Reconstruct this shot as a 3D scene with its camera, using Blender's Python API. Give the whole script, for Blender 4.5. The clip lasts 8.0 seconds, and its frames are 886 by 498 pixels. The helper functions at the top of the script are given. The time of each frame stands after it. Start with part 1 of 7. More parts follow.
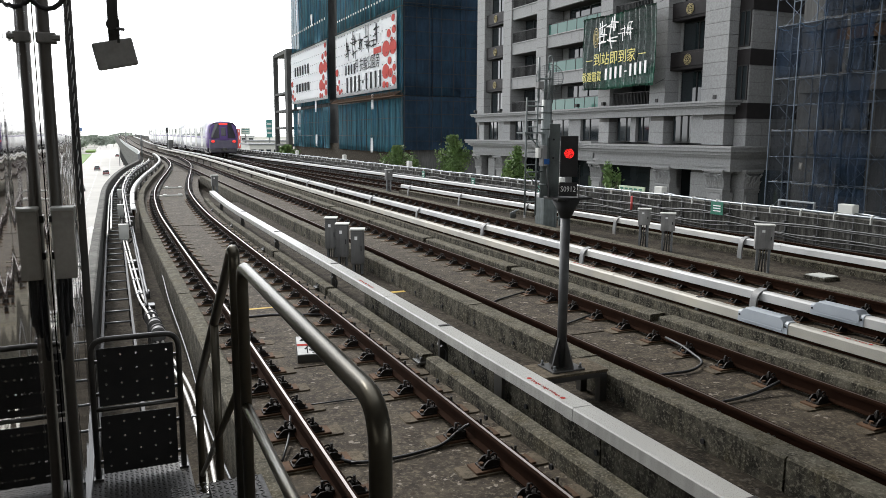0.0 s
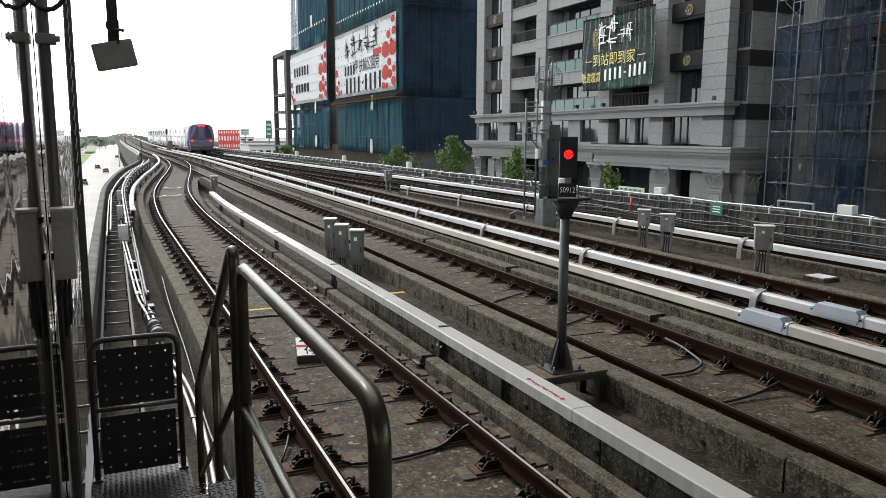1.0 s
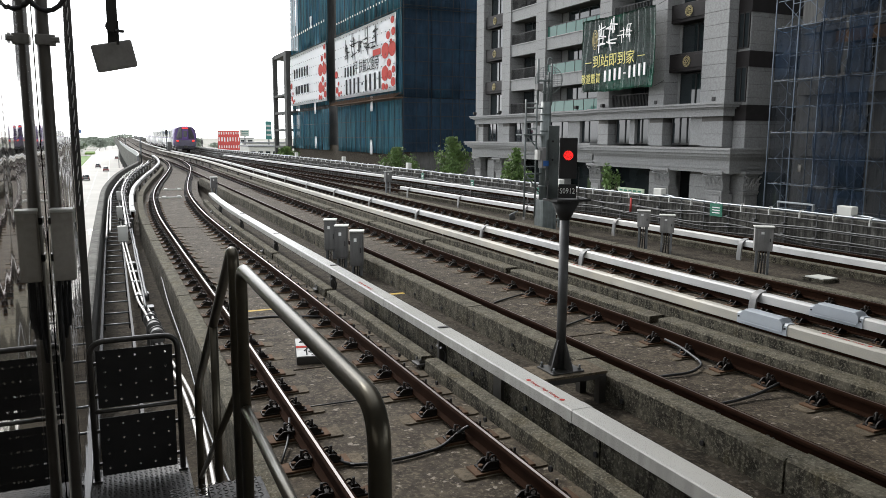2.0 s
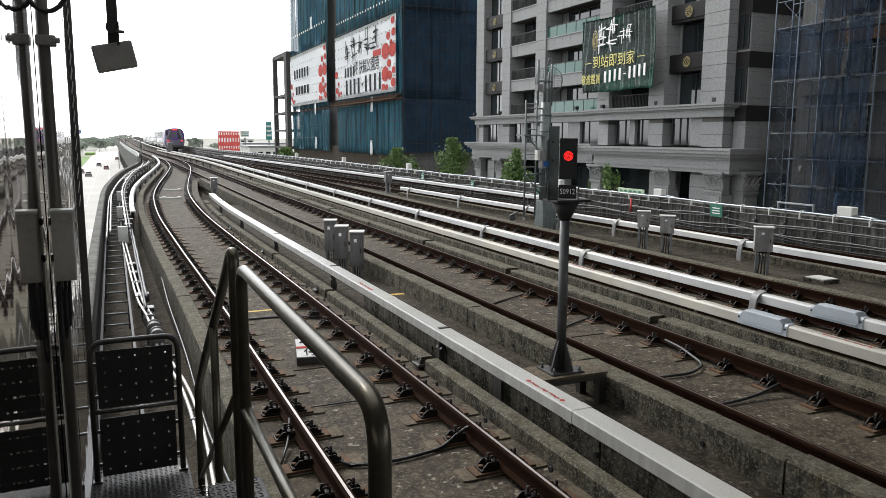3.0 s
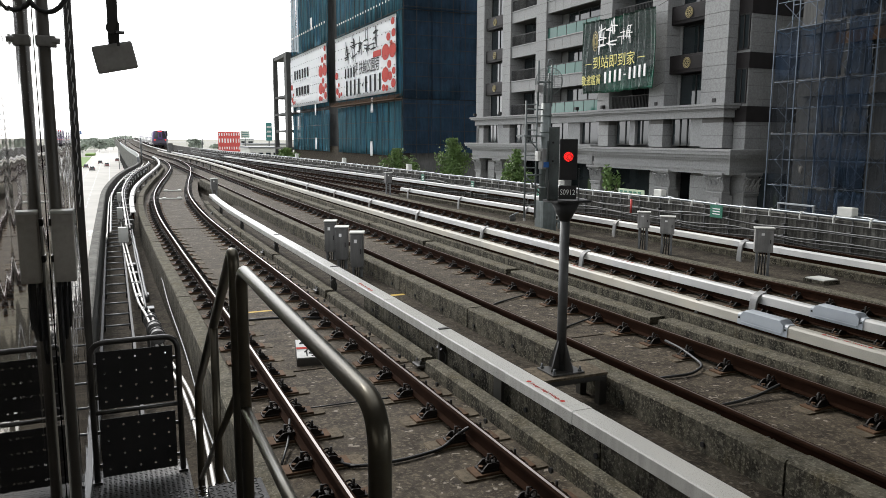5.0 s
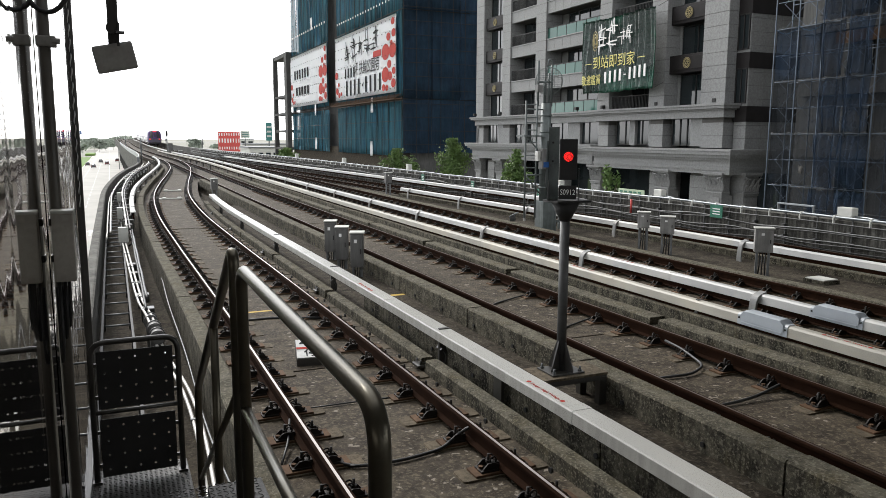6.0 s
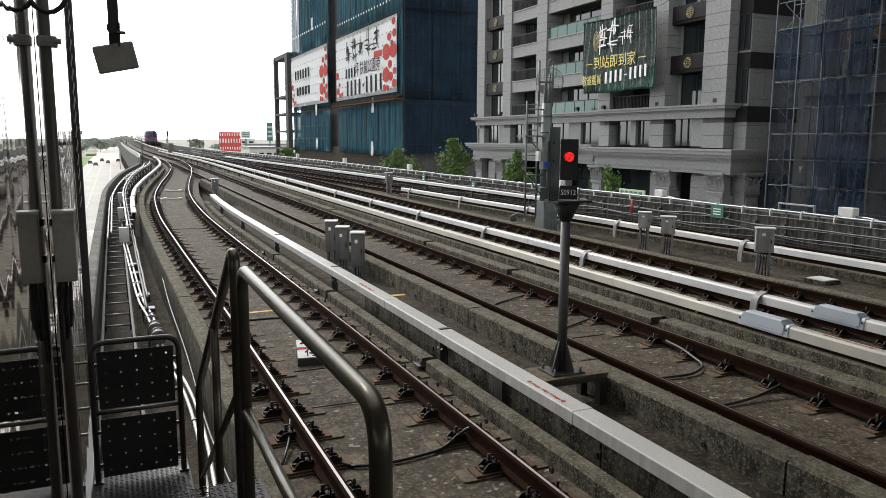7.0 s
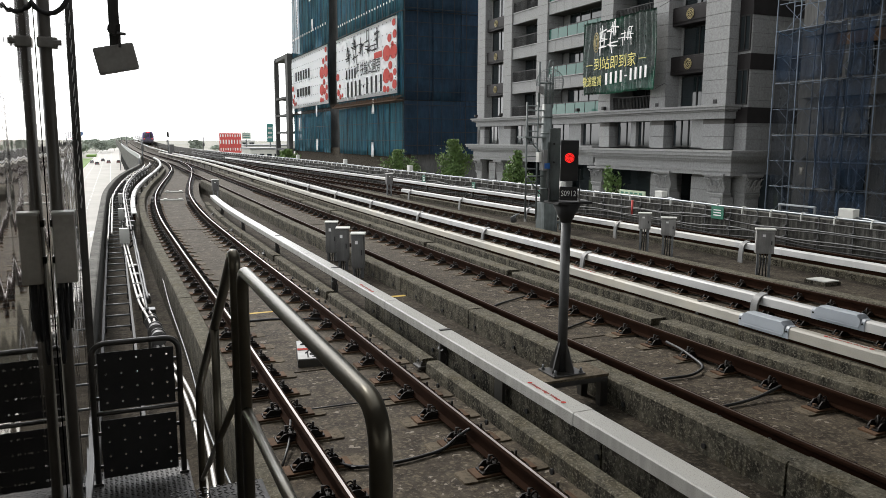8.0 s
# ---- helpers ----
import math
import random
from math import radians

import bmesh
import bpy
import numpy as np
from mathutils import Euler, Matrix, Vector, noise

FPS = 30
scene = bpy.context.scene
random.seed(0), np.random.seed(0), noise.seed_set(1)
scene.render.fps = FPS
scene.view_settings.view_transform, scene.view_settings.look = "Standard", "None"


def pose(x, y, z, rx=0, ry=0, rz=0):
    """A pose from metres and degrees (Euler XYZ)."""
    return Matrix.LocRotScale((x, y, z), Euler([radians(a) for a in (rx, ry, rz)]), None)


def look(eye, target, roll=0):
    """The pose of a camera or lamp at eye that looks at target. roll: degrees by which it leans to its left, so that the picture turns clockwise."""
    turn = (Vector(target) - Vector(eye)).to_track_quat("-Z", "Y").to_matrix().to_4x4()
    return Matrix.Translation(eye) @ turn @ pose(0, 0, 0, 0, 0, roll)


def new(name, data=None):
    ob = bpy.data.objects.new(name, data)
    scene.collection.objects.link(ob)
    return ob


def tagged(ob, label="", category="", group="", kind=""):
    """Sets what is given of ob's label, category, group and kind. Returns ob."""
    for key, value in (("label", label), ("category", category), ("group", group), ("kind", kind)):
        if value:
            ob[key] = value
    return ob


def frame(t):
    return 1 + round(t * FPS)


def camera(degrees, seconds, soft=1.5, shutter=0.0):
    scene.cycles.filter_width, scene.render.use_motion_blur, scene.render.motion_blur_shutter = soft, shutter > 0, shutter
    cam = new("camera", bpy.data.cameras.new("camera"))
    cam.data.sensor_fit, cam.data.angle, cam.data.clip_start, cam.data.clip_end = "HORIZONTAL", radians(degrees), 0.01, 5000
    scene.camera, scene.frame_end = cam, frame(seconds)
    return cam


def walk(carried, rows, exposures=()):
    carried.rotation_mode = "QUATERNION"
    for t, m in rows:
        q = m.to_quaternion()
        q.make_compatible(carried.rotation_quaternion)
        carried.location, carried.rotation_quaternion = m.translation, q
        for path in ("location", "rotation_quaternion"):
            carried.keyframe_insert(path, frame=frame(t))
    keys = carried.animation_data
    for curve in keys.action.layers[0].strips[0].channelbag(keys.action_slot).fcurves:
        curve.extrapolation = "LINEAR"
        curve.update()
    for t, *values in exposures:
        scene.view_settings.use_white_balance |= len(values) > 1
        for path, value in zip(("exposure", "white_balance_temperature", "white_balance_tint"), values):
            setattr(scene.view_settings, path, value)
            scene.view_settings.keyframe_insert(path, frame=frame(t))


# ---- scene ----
SECONDS = 8.0
cam = camera(61.38, SECONDS, soft=0.55)
EYE = (0.0, 0.0, 2.707)


def view(pitch, yaw):
    """The camera's pose from its tilt below the horizon and its turn to the right of the tracks."""
    p, a = radians(pitch), radians(yaw)
    way = (math.sin(a) * math.cos(p), math.cos(a) * math.cos(p), -math.sin(p))
    return look(EYE, [e + 10 * w for e, w in zip(EYE, way)], 0.278)


DRIFT = ((0.0, 8.646, 23.802), (0.5, 8.607, 23.812), (1.0, 8.581, 23.836), (1.5, 8.542, 23.858), (3.0, 8.464, 23.848),
         (3.5, 8.457, 23.844), (4.0, 8.423, 23.836), (4.5, 8.408, 23.836), (6.0, 8.408, 23.836), (6.5, 8.405, 23.830),
         (7.0, 8.400, 23.782), (7.5, 8.344, 23.780), (8.0, 8.318, 23.760))
EXPOSURES = ((0.0, 0.26, 6250, 10), (3.0, 0.25, 6280, 10), (4.5, 0.22, 6320, 10), (6.5, 0.16, 6380, 10), (8.0, 0.14, 6420, 10))
walk(cam, [(t, view(p, a)) for t, p, a in DRIFT], EXPOSURES)

# ---- light: a white hazy sky and a veiled sun ahead of the camera ----
SUN_UP, SUN_TURN = 41, -14
world = bpy.data.worlds.new("hazy_sky")
scene.world = world
world.use_nodes = True
wn, wl = world.node_tree.nodes, world.node_tree.links
sky = wn.new("ShaderNodeTexSky")
sky.sky_type, sky.sun_disc = "NISHITA", False
sky.sun_elevation, sky.sun_rotation = radians(SUN_UP), radians(SUN_TURN)
sky.air_density, sky.dust_density = 1.0, 1.0
haze = wn.new("ShaderNodeHueSaturation")
haze.inputs["Saturation"].default_value = 0.05
wl.new(sky.outputs[0], haze.inputs["Color"])
wl.new(haze.outputs[0], wn["Background"].inputs["Color"])
wn["Background"].inputs["Strength"].default_value = 0.32
sun = new("sun", bpy.data.lights.new("sun", "SUN"))
sun.data.energy, sun.data.angle, sun.data.color = 2.1, radians(9), (1.0, 0.95, 0.87)
sun_from = Vector((math.sin(radians(SUN_TURN)) * math.cos(radians(SUN_UP)), math.cos(radians(SUN_TURN)) * math.cos(radians(SUN_UP)), math.sin(radians(SUN_UP))))
sun.matrix_world = look(sun_from * 100, (0, 0, 0))


# ---- materials ----
def mat(name, base, rough=0.7, metal=0.0, vary=0.25, scale=3.0, fine=60.0, bump=0.15, dark=None, streak=0.0, island=0.0,
        emit=None, power=0.0, alpha=1.0, tint=None, patch=0.0, coat=0.0, grime=0.0, fold_light=None, spec=0.5, dust=None):
    """A surface with two scales of variation: broad stains (scale per metre) and fine grain, with relief. streak: runs
    of dirt down upright faces, thick enough to put their shade into the colour as well; patch: pale spots; island:
    change from piece to piece."""
    m = bpy.data.materials.new(name)
    m.use_nodes = True
    n, l = m.node_tree.nodes, m.node_tree.links
    b = n["Principled BSDF"]
    b.inputs["Roughness"].default_value, b.inputs["Metallic"].default_value = rough, metal
    b.inputs["Coat Weight"].default_value, b.inputs["Specular IOR Level"].default_value = coat, spec
    geo = n.new("ShaderNodeNewGeometry")

    def grain(size, detail=6.0, stretch=None):
        t = n.new("ShaderNodeTexNoise")
        t.inputs["Scale"].default_value, t.inputs["Detail"].default_value = size, detail
        if stretch:
            s = n.new("ShaderNodeVectorMath")
            s.operation = "MULTIPLY"
            s.inputs[1].default_value = stretch
            l.new(geo.outputs["Position"], s.inputs[0])
            l.new(s.outputs[0], t.inputs["Vector"])
        else:
            l.new(geo.outputs["Position"], t.inputs["Vector"])
        return t.outputs["Fac"]

    def span(value, a, c, lo, hi):
        r = n.new("ShaderNodeMapRange")
        for i, v in zip(("From Min", "From Max", "To Min", "To Max"), (a, c, lo, hi)):
            r.inputs[i].default_value = v
        l.new(value, r.inputs["Value"])
        return r.outputs[0]

    def mix(fac, a, c, kind="MIX"):
        x = n.new("ShaderNodeMix")
        x.data_type, x.blend_type = "RGBA", kind
        for i, v in ((0, fac), (6, a), (7, c)):
            if isinstance(v, (int, float)):
                x.inputs[i].default_value = v
            elif isinstance(v, tuple):
                x.inputs[i].default_value = (*v[:3], 1)
            else:
                l.new(v, x.inputs[i])
        return x.outputs[2]

    low = dark or tuple(c * 0.45 for c in base)
    col = mix(span(grain(scale), 0.35, 0.65, 0.0, vary * 2), base, low)
    small = grain(fine, 4.0)
    col = mix(span(small, 0.3, 0.7, 0.0, vary), col, tuple(min(1, c * 1.35) for c in base))
    if tint:
        col = mix(span(grain(scale * 0.6, 3.0), 0.5, 0.7, 0.0, 0.7), col, tint)
    if streak:
        axes, flat, upright = n.new("ShaderNodeSeparateXYZ"), n.new("ShaderNodeMath"), n.new("ShaderNodeMath")
        l.new(geo.outputs["True Normal"], axes.inputs[0])
        flat.operation, upright.operation = "ABSOLUTE", "MULTIPLY"
        l.new(axes.outputs["Z"], flat.inputs[0])
        l.new(span(flat.outputs[0], 0.2, 0.8, 1.0, 0.0), upright.inputs[0])
        # dirt runs spread wide, so upright faces also carry painted shade
        l.new(span(grain(1.0, 6.0, (9.0, 9.0, 0.8)), 0.3, 0.6, 0.0, streak), upright.inputs[1])
        col = mix(upright.outputs[0], col, tuple(c * 0.35 for c in low))
        pale = n.new("ShaderNodeMath")
        pale.operation = "MULTIPLY"
        l.new(span(flat.outputs[0], 0.2, 0.8, 1.0, 0.0), pale.inputs[0])
        l.new(span(grain(1.0, 8.0, (13.0, 13.0, 1.5)), 0.54, 0.7, 0.0, streak * 0.55), pale.inputs[1])
        col = mix(pale.outputs[0], col, tuple(min(1, c * 1.5) for c in base))
    # brighter upright stripes put light on a net's folds into its colour
    if fold_light:
        col = mix(span(grain(1.0, 4.0, (1.6, 1.6, 0.12)), 0.48, 0.62, 0.0, 0.85), col, fold_light)
        col = mix(span(grain(1.0, 3.0, (4.5, 4.5, 0.2)), 0.55, 0.66, 0.0, 0.5), col, tuple(min(1, c * 1.5) for c in fold_light))
    if grime:
        col = mix(span(grain(scale * 3.3, 7.0), 0.5, 0.6, 0.0, grime), col, tuple(c * 0.4 for c in low))
        col = mix(span(grain(scale * 0.45, 4.0), 0.52, 0.64, 0.0, grime * 0.8), col, tuple(c * 0.6 for c in low))
        col = mix(span(grain(fine * 1.7, 2.0), 0.6, 0.68, 0.0, grime * 0.5), col, tuple(min(0.5, c * 2.4) for c in base))
    if dust:
        col = mix(span(grain(scale * 1.3, 12.0), 0.46, 0.68, 0.0, 0.55), col, dust)
        col = mix(span(grain(scale * 9.0, 8.0), 0.52, 0.64, 0.0, 0.55), col, tuple(min(1, c * 1.5) for c in dust))
        col = mix(span(grain(scale * 5.0, 10.0), 0.54, 0.64, 0.0, 0.4), col, tuple(c * 0.5 for c in low))
    if patch:
        col = mix(span(grain(scale * 3.4, 9.0), 0.645, 0.68, 0.0, patch), col, tuple(min(0.6, c * 3 + 0.1) for c in base))
    if island:
        info = n.new("ShaderNodeObjectInfo")
        col = mix(span(info.outputs["Random"], 0, 1, 0, island), col, tuple(c * 0.4 for c in base))
    l.new(col, b.inputs["Base Color"])
    if bump:
        l.new(span(small, 0.3, 0.7, max(0.02, rough - 0.12), min(1, rough + 0.1)), b.inputs["Roughness"])
        k = n.new("ShaderNodeBump")
        k.inputs["Strength"].default_value, k.inputs["Distance"].default_value = bump, 0.01
        l.new(small, k.inputs["Height"])
        l.new(k.outputs[0], b.inputs["Normal"])
    if emit:
        b.inputs["Emission Color"].default_value, b.inputs["Emission Strength"].default_value = (*emit, 1), power
    if alpha < 1:
        b.inputs["Alpha"].default_value = alpha
    return m


def glass(name, tone, rough=0.03, clear=0.0, wave=0.0, metal=0.0, spec=0.5):
    m = bpy.data.materials.new(name)
    m.use_nodes = True
    b = m.node_tree.nodes["Principled BSDF"]
    b.inputs["Base Color"].default_value = (*tone, 1)
    b.inputs["Roughness"].default_value, b.inputs["IOR"].default_value = rough, 1.5
    b.inputs["Specular IOR Level"].default_value = spec
    b.inputs["Transmission Weight"].default_value, b.inputs["Metallic"].default_value = clear, metal
    if wave:
        n, l = m.node_tree.nodes, m.node_tree.links
        geo, squash, t, k = n.new("ShaderNodeNewGeometry"), n.new("ShaderNodeVectorMath"), n.new("ShaderNodeTexNoise"), n.new("ShaderNodeBump")
        squash.operation = "MULTIPLY"
        squash.inputs[1].default_value = (1.0, 2.2, 0.8)
        t.inputs["Scale"].default_value, t.inputs["Detail"].default_value = 1.6, 1.0
        k.inputs["Strength"].default_value, k.inputs["Distance"].default_value = wave, 0.02
        l.new(geo.outputs["Position"], squash.inputs[0])
        l.new(squash.outputs[0], t.inputs["Vector"])
        l.new(t.outputs["Fac"], k.inputs["Height"])
        l.new(k.outputs[0], b.inputs["Normal"])
    return m


